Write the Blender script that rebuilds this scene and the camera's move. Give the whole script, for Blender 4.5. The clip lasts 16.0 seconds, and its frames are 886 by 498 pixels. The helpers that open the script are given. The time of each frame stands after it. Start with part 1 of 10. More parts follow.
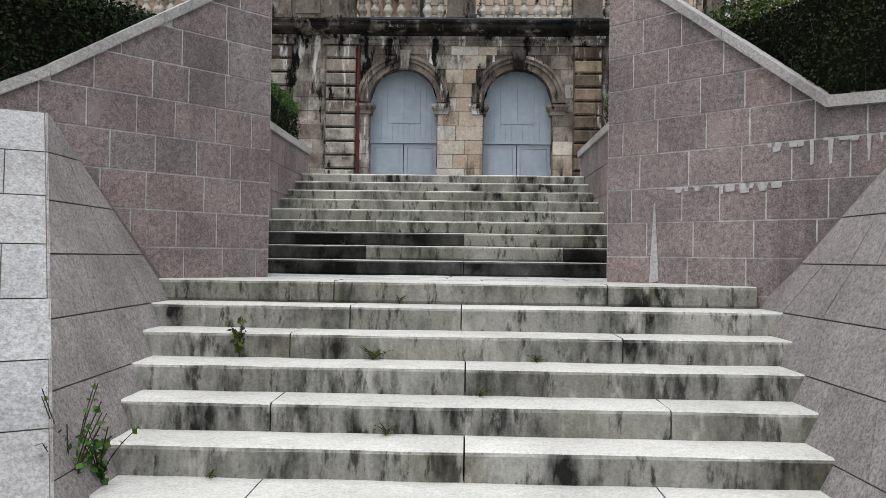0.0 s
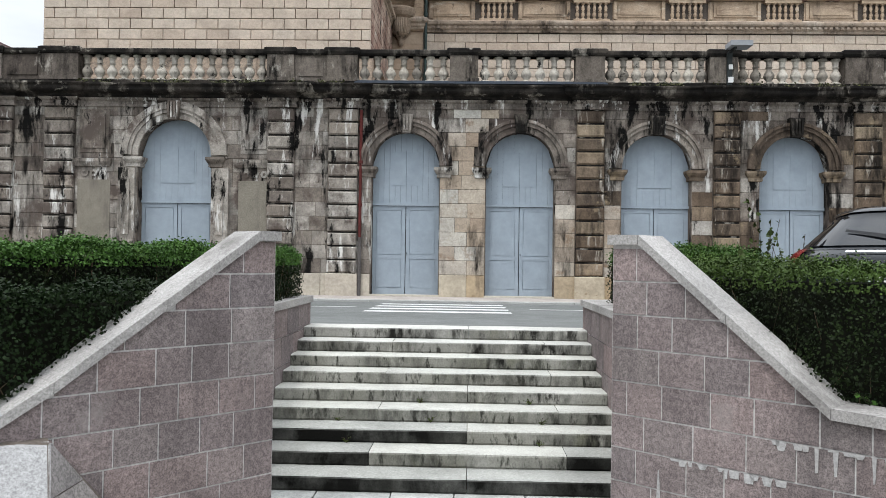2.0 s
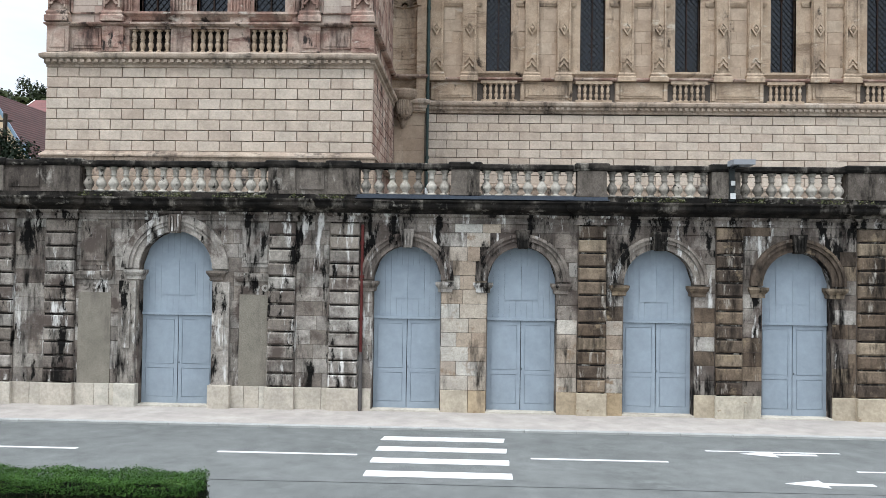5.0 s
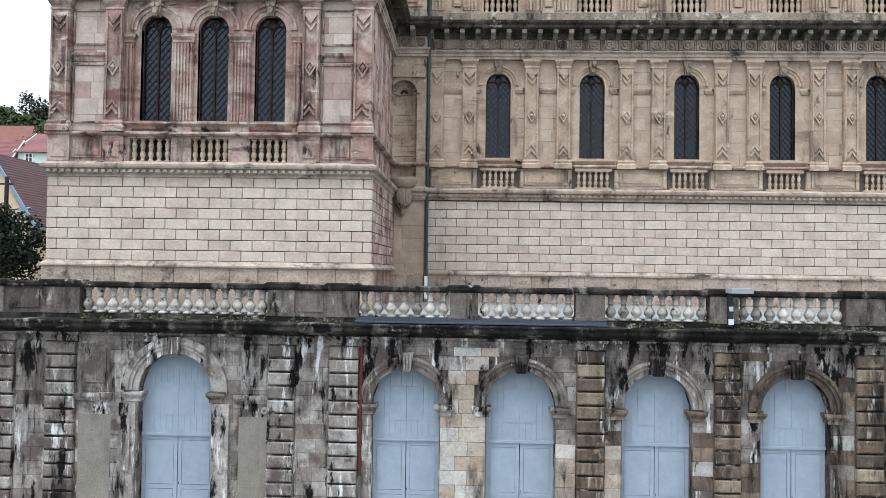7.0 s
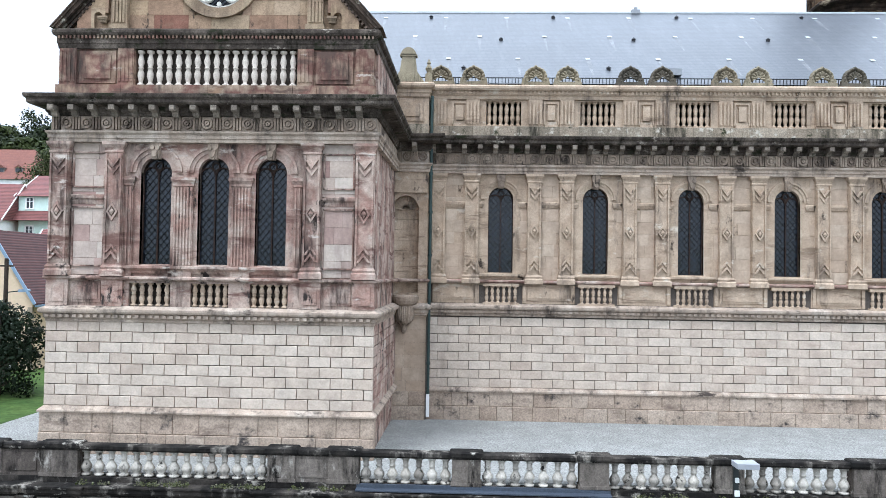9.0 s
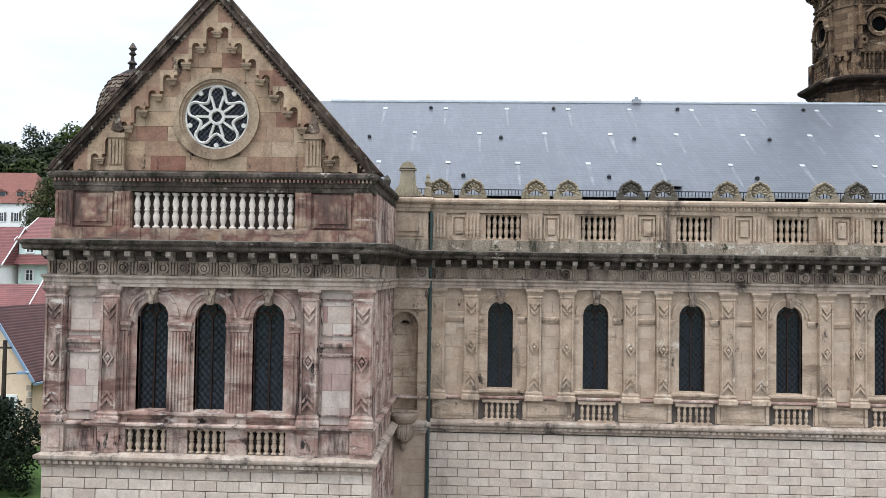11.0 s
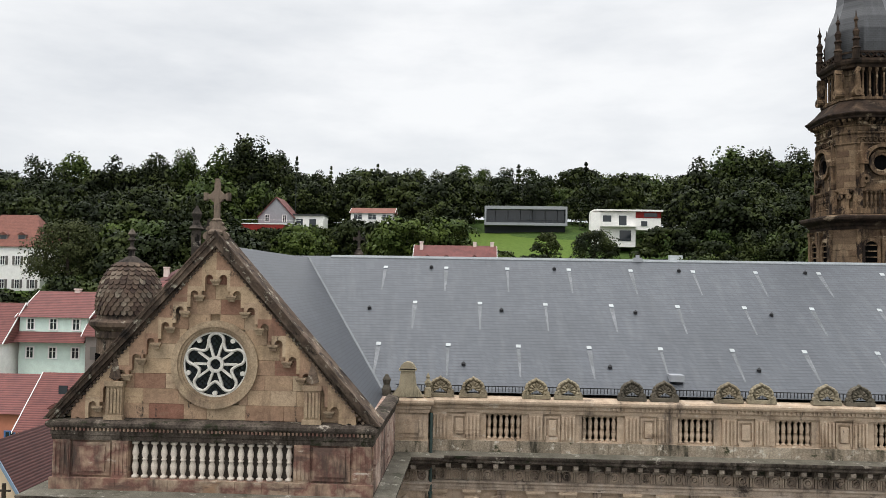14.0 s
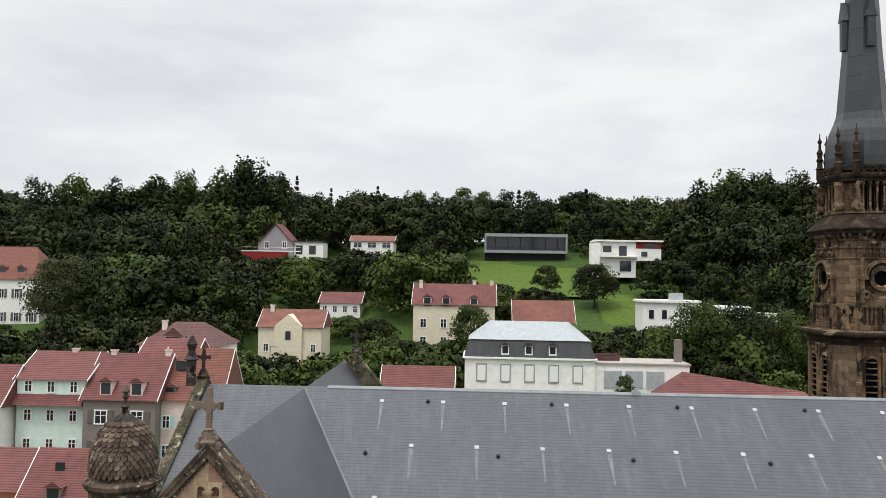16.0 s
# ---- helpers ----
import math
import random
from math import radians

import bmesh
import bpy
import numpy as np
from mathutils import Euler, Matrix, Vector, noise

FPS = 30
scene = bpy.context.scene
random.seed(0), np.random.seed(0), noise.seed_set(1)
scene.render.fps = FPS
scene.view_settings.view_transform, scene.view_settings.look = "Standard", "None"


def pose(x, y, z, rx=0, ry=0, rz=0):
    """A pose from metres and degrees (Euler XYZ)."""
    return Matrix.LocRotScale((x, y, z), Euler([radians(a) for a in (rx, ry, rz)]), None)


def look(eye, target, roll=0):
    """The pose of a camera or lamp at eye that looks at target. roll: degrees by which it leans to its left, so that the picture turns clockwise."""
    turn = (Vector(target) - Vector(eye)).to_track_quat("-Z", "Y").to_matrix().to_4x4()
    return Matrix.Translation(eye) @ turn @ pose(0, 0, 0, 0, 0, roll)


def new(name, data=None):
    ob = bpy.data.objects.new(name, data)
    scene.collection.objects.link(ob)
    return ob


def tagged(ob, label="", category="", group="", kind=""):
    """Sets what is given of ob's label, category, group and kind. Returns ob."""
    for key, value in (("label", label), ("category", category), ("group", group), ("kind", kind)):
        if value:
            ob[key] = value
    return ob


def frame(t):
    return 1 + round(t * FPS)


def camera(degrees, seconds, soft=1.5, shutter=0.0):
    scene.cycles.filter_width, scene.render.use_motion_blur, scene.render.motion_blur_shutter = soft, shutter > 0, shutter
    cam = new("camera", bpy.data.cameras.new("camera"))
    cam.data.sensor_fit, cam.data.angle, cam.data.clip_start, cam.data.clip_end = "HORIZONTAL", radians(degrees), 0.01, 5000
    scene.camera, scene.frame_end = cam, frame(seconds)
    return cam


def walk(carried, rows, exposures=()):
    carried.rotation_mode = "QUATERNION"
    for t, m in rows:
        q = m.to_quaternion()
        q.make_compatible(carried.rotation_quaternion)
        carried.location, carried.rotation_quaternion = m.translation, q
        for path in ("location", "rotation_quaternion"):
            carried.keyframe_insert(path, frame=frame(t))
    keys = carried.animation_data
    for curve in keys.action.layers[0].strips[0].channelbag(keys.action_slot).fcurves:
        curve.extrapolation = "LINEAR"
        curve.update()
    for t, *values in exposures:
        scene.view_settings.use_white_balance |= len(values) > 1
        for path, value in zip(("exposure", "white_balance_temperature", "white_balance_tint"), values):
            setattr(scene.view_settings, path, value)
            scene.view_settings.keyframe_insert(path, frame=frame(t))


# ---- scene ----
# ---------------------------------------------------------------- camera
cam = camera(58.0, 16.0, soft=0.55)
METRES, EYE, TILT, LEAN, TURN = 37.0, 1.5, 0.6, -0.8, 1.7
ROWS = [
    (0.0, 0.0, 0.0, 0.0, 0.0, 0.0, -0.0),
    (0.5, -0.0008, -0.0, 0.0119, 0.04, 0.07, -0.0),
    (1.0, -0.0002, -0.0007, 0.0258, 0.08, 0.13, 0.01),
    (1.5, -0.0004, -0.0004, 0.0387, 0.12, 0.19, 0.01),
    (2.0, -0.0002, 0.0002, 0.0532, 0.16, 0.23, 0.0),
    (2.5, 0.0009, 0.001, 0.0685, 0.18, 0.27, -0.03),
    (3.0, 0.001, 0.0017, 0.0842, 0.21, 0.3, -0.03),
    (3.5, 0.0016, 0.0017, 0.0988, 0.26, 0.36, -0.03),
    (6.0, 0.0009, -0.0008, 0.1964, 0.42, 0.74, -0.02),
    (6.5, 0.0026, -0.002, 0.2247, 0.46, 0.8, -0.01),
    (7.0, 0.0038, -0.0016, 0.2558, 0.49, 0.87, -0.01),
    (7.5, 0.0045, -0.001, 0.2891, 0.52, 0.95, -0.01),
    (8.0, 0.0045, 0.0006, 0.3249, 0.55, 1.0, -0.03),
    (8.5, 0.0039, 0.0021, 0.3607, 0.59, 1.05, -0.05),
    (9.0, 0.0032, 0.0044, 0.3994, 0.6, 1.07, -0.06),
    (11.5, 0.0076, 0.0086, 0.5804, 0.75, 1.29, -0.06),
    (12.0, 0.0092, 0.0054, 0.6199, 0.76, 1.39, -0.05),
    (12.5, 0.0097, 0.0032, 0.6575, 0.8, 1.48, -0.06),
    (13.0, 0.0093, 0.0036, 0.6978, 0.81, 1.57, -0.09),
    (13.5, 0.0089, 0.0047, 0.7375, 0.84, 1.58, -0.08),
    (14.0, 0.0077, 0.007, 0.788, 0.84, 1.61, -0.11),
    (14.5, 0.0075, 0.0102, 0.8383, 0.86, 1.61, -0.12),
    (15.0, 0.0096, 0.0106, 0.8912, 0.88, 1.62, -0.14),
    (15.5, 0.0115, 0.0105, 0.9429, 0.88, 1.64, -0.14),
    (16.0, 0.0133, 0.0103, 0.9988, 0.89, 1.66, -0.16),
]
EXPOSURES = [(0.0, -0.08, 6350, 11), (0.5, 0.02, 6330, 11), (1.0, 0.04, 6300, 11), (2.0, 0.2, 6220, 9), (3.5, 0.28, 6120, 8), (6.0, 0.36, 5860, 8), (7.5, 0.53, 5620, 8), (8.5, 0.64, 5500, 8), (9.0, 0.66, 5520, 8), (11.5, 0.22, 6020, 10), (12.5, 0.0, 6420, 10), (14.0, -0.03, 6500, 10), (16.0, -0.12, 6520, 10)]
walk(cam, [(t, pose(0, 0, EYE, TILT, LEAN, TURN) @ pose(METRES * x, METRES * y, METRES * z, 90 + pitch, roll, yaw)) for t, x, y, z, yaw, pitch, roll in ROWS], EXPOSURES)

# ---------------------------------------------------------------- sky and sun (overcast)
world = bpy.data.worlds.new("overcast_sky")
scene.world = world
world.use_nodes = True
wn, wl = world.node_tree.nodes, world.node_tree.links
wn.clear()
sky = wn.new("ShaderNodeTexSky")
sky.sky_type, sky.sun_disc = 'NISHITA', False
sky.sun_elevation, sky.sun_rotation = radians(52), radians(200)
tc = wn.new("ShaderNodeTexCoord")
mp = wn.new("ShaderNodeMapping")
mp.inputs["Scale"].default_value = (1.0, 1.0, 3.2)
cl = wn.new("ShaderNodeTexNoise")
cl.inputs["Scale"].default_value, cl.inputs["Detail"].default_value, cl.inputs["Roughness"].default_value = 2.3, 7.0, 0.55
rp = wn.new("ShaderNodeValToRGB")
rp.color_ramp.elements[0].position, rp.color_ramp.elements[0].color = 0.33, (0.70, 0.73, 0.77, 1)
rp.color_ramp.elements[1].position, rp.color_ramp.elements[1].color = 0.62, (0.98, 0.99, 1.0, 1)
skb = wn.new("ShaderNodeBackground")
skb.inputs["Strength"].default_value = 0.10
clb = wn.new("ShaderNodeBackground")
clb.inputs["Strength"].default_value = 1.0
mx = wn.new("ShaderNodeMixShader")
mx.inputs[0].default_value = 0.93
wo = wn.new("ShaderNodeOutputWorld")
wl.new(tc.outputs["Generated"], mp.inputs["Vector"])
wl.new(mp.outputs[0], cl.inputs["Vector"])
wl.new(cl.outputs["Fac"], rp.inputs[0])
sep = wn.new("ShaderNodeSeparateXYZ")
wl.new(tc.outputs["Generated"], sep.inputs[0])
mr = wn.new("ShaderNodeMapRange")
mr.inputs["From Min"].default_value, mr.inputs["From Max"].default_value = 0.32, 0.95
mr.inputs["To Min"].default_value, mr.inputs["To Max"].default_value = 1.04, 3.5
wl.new(sep.outputs[2], mr.inputs["Value"])
wl.new(rp.outputs[0], clb.inputs["Color"])
wl.new(mr.outputs[0], clb.inputs["Strength"])
wl.new(sky.outputs[0], skb.inputs["Color"])
wl.new(skb.outputs[0], mx.inputs[1])
wl.new(clb.outputs[0], mx.inputs[2])
wl.new(mx.outputs[0], wo.inputs["Surface"])
sun_data = bpy.data.lights.new("sun", "SUN")
sun_data.energy, sun_data.angle, sun_data.color = 1.5, radians(11), (1.0, 0.96, 0.9)
sun = new("sun", sun_data)
sun.matrix_basis = look((0, 0, 60), (14, 24, 0))


# ---------------------------------------------------------------- mesh helpers
def part(name, bm, material, parent=None, label="", smooth=False):
    """Link a bmesh as one mesh object under a thing or a part."""
    bmesh.ops.remove_doubles(bm, verts=bm.verts, dist=0.0004)
    me = bpy.data.meshes.new(name)
    bm.to_mesh(me)
    bm.free()
    return piece(name, me, material, parent, label, None, smooth)


def piece(name, me, material, parent=None, label="", at=None, smooth=False):
    if material and not me.materials:
        me.materials.append(material)
    if smooth:
        for p in me.polygons:
            p.use_smooth = True
    ob = new(name, me)
    if parent:
        ob.parent = parent
    if at is not None:
        ob.matrix_basis = at if isinstance(at, Matrix) else Matrix.Translation(at)
    if label:
        ob["label"] = label
    return ob


def thing(name, label, category, at=None, group="", kind=""):
    ob = new(name)
    ob.empty_display_size = 0.2
    if at is not None:
        ob.matrix_basis = at if isinstance(at, Matrix) else Matrix.Translation(at)
    return tagged(ob, label, category, group, kind)


def box(bm, x0, x1, y0, y1, z0, z1):
    v = [bm.verts.new(c) for c in ((x0, y0, z0), (x1, y0, z0), (x1, y1, z0), (x0, y1, z0), (x0, y0, z1), (x1, y0, z1), (x1, y1, z1), (x0, y1, z1))]
    for f in ((3, 2, 1, 0), (4, 5, 6, 7), (0, 1, 5, 4), (1, 2, 6, 5), (2, 3, 7, 6), (3, 0, 4, 7)):
        bm.faces.new([v[i] for i in f])


def boxes(*rows):
    bm = bmesh.new()
    for r in rows:
        box(bm, *r)
    return bm


def prism(bm, poly, y0, y1):
    """A polygon of (x, z), drawn anticlockwise as seen from the front, extruded from y0 (front) to y1."""
    a = [bm.verts.new((x, y0, z)) for x, z in poly]
    b = [bm.verts.new((x, y1, z)) for x, z in poly]
    bm.faces.new(a)
    bm.faces.new(b[::-1])
    n = len(poly)
    for i in range(n):
        j = (i + 1) % n
        bm.faces.new((a[j], a[i], b[i], b[j]))


def slab(bm, poly, z0, z1):
    """A polygon of (x, y), anticlockwise from above, extruded from z0 to z1."""
    a = [bm.verts.new((x, y, z0)) for x, y in poly]
    b = [bm.verts.new((x, y, z1)) for x, y in poly]
    bm.faces.new(a[::-1])
    bm.faces.new(b)
    n = len(poly)
    for i in range(n):
        j = (i + 1) % n
        bm.faces.new((a[i], a[j], b[j], b[i]))


def lathe(bm, prof, n=12, c=(0, 0, 0), turn=0.0):
    rings = []
    for r, z in prof:
        rings.append([bm.verts.new((c[0] + r * math.cos(turn + 2 * math.pi * i / n), c[1] + r * math.sin(turn + 2 * math.pi * i / n), c[2] + z)) for i in range(n)])
    for a, b in zip(rings, rings[1:]):
        for i in range(n):
            j = (i + 1) % n
            bm.faces.new((a[i], a[j], b[j], b[i]))
    bm.faces.new(rings[0][::-1])
    bm.faces.new(rings[-1])


def sweep(bm, prof, path, closed=False):
    """A moulding: profile of (out, z) along a plan path of (x, y), outward to the right of travel, mitred at the corners."""
    n = len(path)
    offs = []
    for i in range(n):
        p = Vector(path[i])
        a = Vector(path[i - 1]) if (i > 0 or closed) else None
        b = Vector(path[(i + 1) % n]) if (i < n - 1 or closed) else None
        d1 = (p - a).normalized() if a is not None else None
        d2 = (b - p).normalized() if b is not None else None
        n1 = Vector((d1.y, -d1.x)) if d1 is not None else None
        n2 = Vector((d2.y, -d2.x)) if d2 is not None else None
        if n1 is None:
            offs.append(n2)
        elif n2 is None:
            offs.append(n1)
        else:
            m = n1 + n2
            offs.append(m / max(0.15, m.dot(n1)))
    cols = [[bm.verts.new((path[i][0] + offs[i].x * o, path[i][1] + offs[i].y * o, z)) for o, z in prof] for i in range(n)]
    for i in range(n if closed else n - 1):
        a, b = cols[i], cols[(i + 1) % n]
        for k in range(len(prof) - 1):
            bm.faces.new((a[k], b[k], b[k + 1], a[k + 1]))
    if not closed:
        bm.faces.new(cols[0])
        bm.faces.new(cols[-1][::-1])


def band(bm, x0, x1, y, prof, ret=0.4):
    """A moulding on a front wall at y from x0 to x1 with short returns."""
    sweep(bm, prof, [(x0, y + ret), (x0, y), (x1, y), (x1, y + ret)])


def arc(cx, zs, r, n=14, a0=0.0, a1=math.pi):
    return [(cx + r * math.cos(a0 + (a1 - a0) * i / n), zs + r * math.sin(a0 + (a1 - a0) * i / n)) for i in range(n + 1)]


def ring(bm, cx, zs, r0, r1, y0, y1, n=16, a0=0.0, a1=math.pi):
    """An arch ring from r0 to r1 (or a full ring), y0 in front."""
    p, q = arc(cx, zs, r0, n, a0, a1), arc(cx, zs, r1, n, a0, a1)
    for i in range(n):
        prism(bm, [p[i], q[i], q[i + 1], p[i + 1]], y0, y1)


def arched_wall(bm, x0, x1, z0, z1, y0, y1, openings, n=14):
    """A wall with round-arched openings (cx, half width, sill z, springing z)."""
    x = x0
    for cx, r, zb, zs in sorted(openings):
        if cx - r - x > 1e-4:
            box(bm, x, cx - r, y0, y1, z0, z1)
        if zb - z0 > 1e-4:
            box(bm, cx - r, cx + r, y0, y1, z0, zb)
        p = arc(cx, zs, r, n)
        for a, b in zip(p, p[1:]):
            prism(bm, [(b[0], b[1]), (a[0], a[1]), (a[0], z1), (b[0], z1)], y0, y1)
        x = cx + r
    if x1 - x > 1e-4:
        box(bm, x, x1, y0, y1, z0, z1)


def bar(bm, pts, w, y0, y1):
    for (x0, z0), (x1, z1) in zip(pts, pts[1:]):
        d = Vector((x1 - x0, z1 - z0))
        l = d.length
        if l < 1e-5:
            continue
        d /= l
        n_ = Vector((-d.y, d.x)) * w / 2
        e = d * 0.01
        prism(bm, [(x0 - n_.x - e.x, z0 - n_.y - e.y), (x1 - n_.x + e.x, z1 - n_.y + e.y), (x1 + n_.x + e.x, z1 + n_.y + e.y), (x0 + n_.x - e.x, z0 + n_.y - e.y)], y0, y1)


def lattice(bm, poly, u, v, w, y0, y1):
    """Diagonal bars that fill a convex outline of (x, z) with diamonds u wide and v high."""
    xa, xb = min(q[0] for q in poly), max(q[0] for q in poly)
    za, zb = min(q[1] for q in poly), max(q[1] for q in poly)
    cx = (xa + xb) / 2
    for sg in (1, -1):
        k = -math.ceil((zb - za) / v) - 4
        while k < (zb - za) / v + 6:
            z0 = za + v * k
            p, d = Vector((cx, z0)), Vector((u, sg * v))
            lo, hi = -99.0, 99.0
            n = len(poly)
            for i in range(n):
                a, b = Vector(poly[i]), Vector(poly[(i + 1) % n])
                e = Vector((-(b - a).y, (b - a).x))
                den, num = e.dot(d), e.dot(a - p)
                if abs(den) < 1e-9:
                    if num > 0:
                        lo, hi = 1.0, 0.0
                elif den > 0:
                    lo = max(lo, num / den)
                else:
                    hi = min(hi, num / den)
            if hi - lo > 0.05:
                q0, q1 = p + d * lo, p + d * hi
                bar(bm, [(q0.x, q0.y), (q1.x, q1.y)], w, y0, y1)
            k += 1


BLOCKS = {}


def block_mesh(w, d, h, ch=0.02, key=""):
    """A dressed block with chamfered front edges; x and z centred, front at y = 0, back at y = d. Alike blocks share it."""
    k = (round(w, 3), round(d, 3), round(h, 3), round(ch, 3), key)
    if k not in BLOCKS:
        bm = bmesh.new()
        a, c = w / 2, h / 2
        rings = []
        for y, e in ((0, ch), (ch, 0), (d, 0)):
            rings.append([bm.verts.new(q) for q in ((-a + e, y, -c + e), (a - e, y, -c + e), (a - e, y, c - e), (-a + e, y, c - e))])
        bm.faces.new(rings[0])
        for r, s in zip(rings, rings[1:]):
            for i in range(4):
                j = (i + 1) % 4
                bm.faces.new((r[j], r[i], s[i], s[j]))
        me = bpy.data.meshes.new("block")
        bm.to_mesh(me)
        bm.free()
        BLOCKS[k] = me
    return BLOCKS[k]


BALUSTER = [(0.13, 0.0), (0.13, 0.07), (0.08, 0.09), (0.07, 0.12), (0.13, 0.25), (0.145, 0.33), (0.125, 0.42), (0.07, 0.55), (0.06, 0.62), (0.09, 0.65), (0.09, 0.68), (0.065, 0.70), (0.085, 0.85), (0.075, 0.90), (0.12, 0.92), (0.12, 1.0)]
DOUBLE_BALUSTER = [(0.13, 0.0), (0.13, 0.06), (0.07, 0.09), (0.075, 0.13), (0.12, 0.27), (0.12, 0.36), (0.07, 0.48), (0.10, 0.50), (0.10, 0.53), (0.07, 0.55), (0.12, 0.66), (0.11, 0.74), (0.065, 0.88), (0.065, 0.91), (0.13, 0.94), (0.13, 1.0)]


def baluster_mesh(height, width, prof=BALUSTER, n=10):
    bm = bmesh.new()
    lathe(bm, [(r * width / 0.29, z * height) for r, z in prof], n)
    me = bpy.data.meshes.new("baluster")
    bm.to_mesh(me)
    bm.free()
    for p in me.polygons:
        p.use_smooth = True
    return me


# ---------------------------------------------------------------- materials
def nodes_of(name):
    m = bpy.data.materials.new(name)
    m.use_nodes = True
    nt = m.node_tree
    return m, nt.nodes, nt.links, nt.nodes["Principled BSDF"]


def ramp(nd, stops, mode='LINEAR'):
    r = nd.new("ShaderNodeValToRGB")
    r.color_ramp.interpolation = mode
    e = r.color_ramp.elements
    while len(e) < len(stops):
        e.new(0.5)
    for el, (p, c) in zip(e, stops):
        el.position = p
        el.color = (*c, 1) if len(c) == 3 else c
    return r


def noise_at(nd, ln, pos, scale, detail=4.0, rough=0.55, stretch=(1, 1, 1), shift=0.0):
    m = nd.new("ShaderNodeMapping")
    m.inputs["Scale"].default_value = stretch
    m.inputs["Location"].default_value = (shift, shift * 0.7, shift * 1.3)
    ln.new(pos, m.inputs["Vector"])
    t = nd.new("ShaderNodeTexNoise")
    t.inputs["Scale"].default_value, t.inputs["Detail"].default_value, t.inputs["Roughness"].default_value = scale, detail, rough
    ln.new(m.outputs[0], t.inputs["Vector"])
    return t.outputs["Fac"]


def mix(nd, ln, fac, a, b, mode='MIX'):
    m = nd.new("ShaderNodeMix")
    m.data_type, m.blend_type = 'RGBA', mode
    for socket, value in ((m.inputs[0], fac), (m.inputs[6], a), (m.inputs[7], b)):
        if isinstance(value, (int, float)):
            socket.default_value = value
        elif isinstance(value, tuple):
            socket.default_value = (*value, 1)
        else:
            ln.new(value, socket)
    return m.outputs[2]


def surface(name, palette, vary="object", cloud=0.5, grain=30.0, grain_amt=0.25, stain=None, stain_scale=0.9, stain_from=0.5, stain_to=0.7, streak=0.25, stain2=None, rough=0.85, bump=0.25, bump_scale=None, metallic=0.0, coat=0.0, worn_lit_top=False, broad=None, patches=(), fine=True, speck=None, riser_shade=None):
    """A weathered surface: palette by piece, cloudy variation, fine grain, stains that run down, fine relief."""
    m, nd, ln, bs = nodes_of(name)
    geo = nd.new("ShaderNodeNewGeometry")
    pos = geo.outputs["Position"]
    stops = [(i / max(1, len(palette) - 1), c) for i, c in enumerate(palette)] if len(palette) > 1 else [(0, palette[0]), (1, palette[0])]
    pal = ramp(nd, stops)
    if vary == "object":
        ln.new(nd.new("ShaderNodeObjectInfo").outputs["Random"], pal.inputs[0])
    elif vary == "island":
        ln.new(geo.outputs["Random Per Island"], pal.inputs[0])
    else:
        ln.new(ramp(nd, [(0.3, (0, 0, 0)), (0.7, (1, 1, 1))]).outputs[0], pal.inputs[0])
        r = pal.inputs[0].links[0].from_node
        ln.new(noise_at(nd, ln, pos, 0.8, 5.0), r.inputs[0])
    c = pal.outputs[0]
    n1 = noise_at(nd, ln, pos, 1.7, 5.0)
    lo = tuple([1 - cloud * 0.55] * 3)
    c = mix(nd, ln, 1.0, c, ramp(nd, [(0.3, lo), (0.7, (1.08, 1.08, 1.08))]).outputs[0], 'MULTIPLY')
    ln.new(n1, c.node.inputs[7].links[0].from_node.inputs[0])
    n2 = noise_at(nd, ln, pos, grain, 3.0, 0.7)
    g = ramp(nd, [(0.35, tuple([1 - grain_amt] * 3)), (0.65, tuple([1 + grain_amt * 0.6] * 3))])
    ln.new(n2, g.inputs[0])
    c = mix(nd, ln, 1.0, c, g.outputs[0], 'MULTIPLY')
    keep = None
    if worn_lit_top:
        # treads are worn clean by feet; upright faces keep dirt and painted shade
        sn = nd.new("ShaderNodeSeparateXYZ")
        ln.new(geo.outputs["True Normal"], sn.inputs[0])
        keep = ramp(nd, [(0.3, (1, 1, 1)), (0.8, (0.10, 0.10, 0.10))]).outputs[0]
        ln.new(sn.outputs[2], keep.node.inputs[0])
    # darker tone on upright faces paints their shade against the top-lit treads
    if riser_shade:
        s = ramp(nd, [(0.30, (0.35, 0.35, 0.35)), (0.62, (0.95, 0.95, 0.95))])
        ln.new(noise_at(nd, ln, pos, 1.1, 6.0, 0.6, (1, 1, 0.4), 5.0), s.inputs[0])
        c = mix(nd, ln, mix(nd, ln, 1.0, s.outputs[0], keep, 'MULTIPLY'), c, riser_shade)
    if broad:
        s = ramp(nd, [(0.47, (0, 0, 0)), (0.62, (0.85, 0.85, 0.85))])
        ln.new(noise_at(nd, ln, pos, 0.28, 5.0, 0.6, (1, 1, 0.7)), s.inputs[0])
        c = mix(nd, ln, s.outputs[0], c, mix(nd, ln, 1.0, c, broad, 'MULTIPLY'))
    if stain2:
        s = ramp(nd, [(0.55, (0, 0, 0)), (0.72, (0.85, 0.85, 0.85))])
        ln.new(noise_at(nd, ln, pos, 1.3, 8.0, 0.7, (1, 1, 0.5)), s.inputs[0])
        f = s.outputs[0] if keep is None else mix(nd, ln, 1.0, s.outputs[0], keep, 'MULTIPLY')
        c = mix(nd, ln, f, c, stain2)
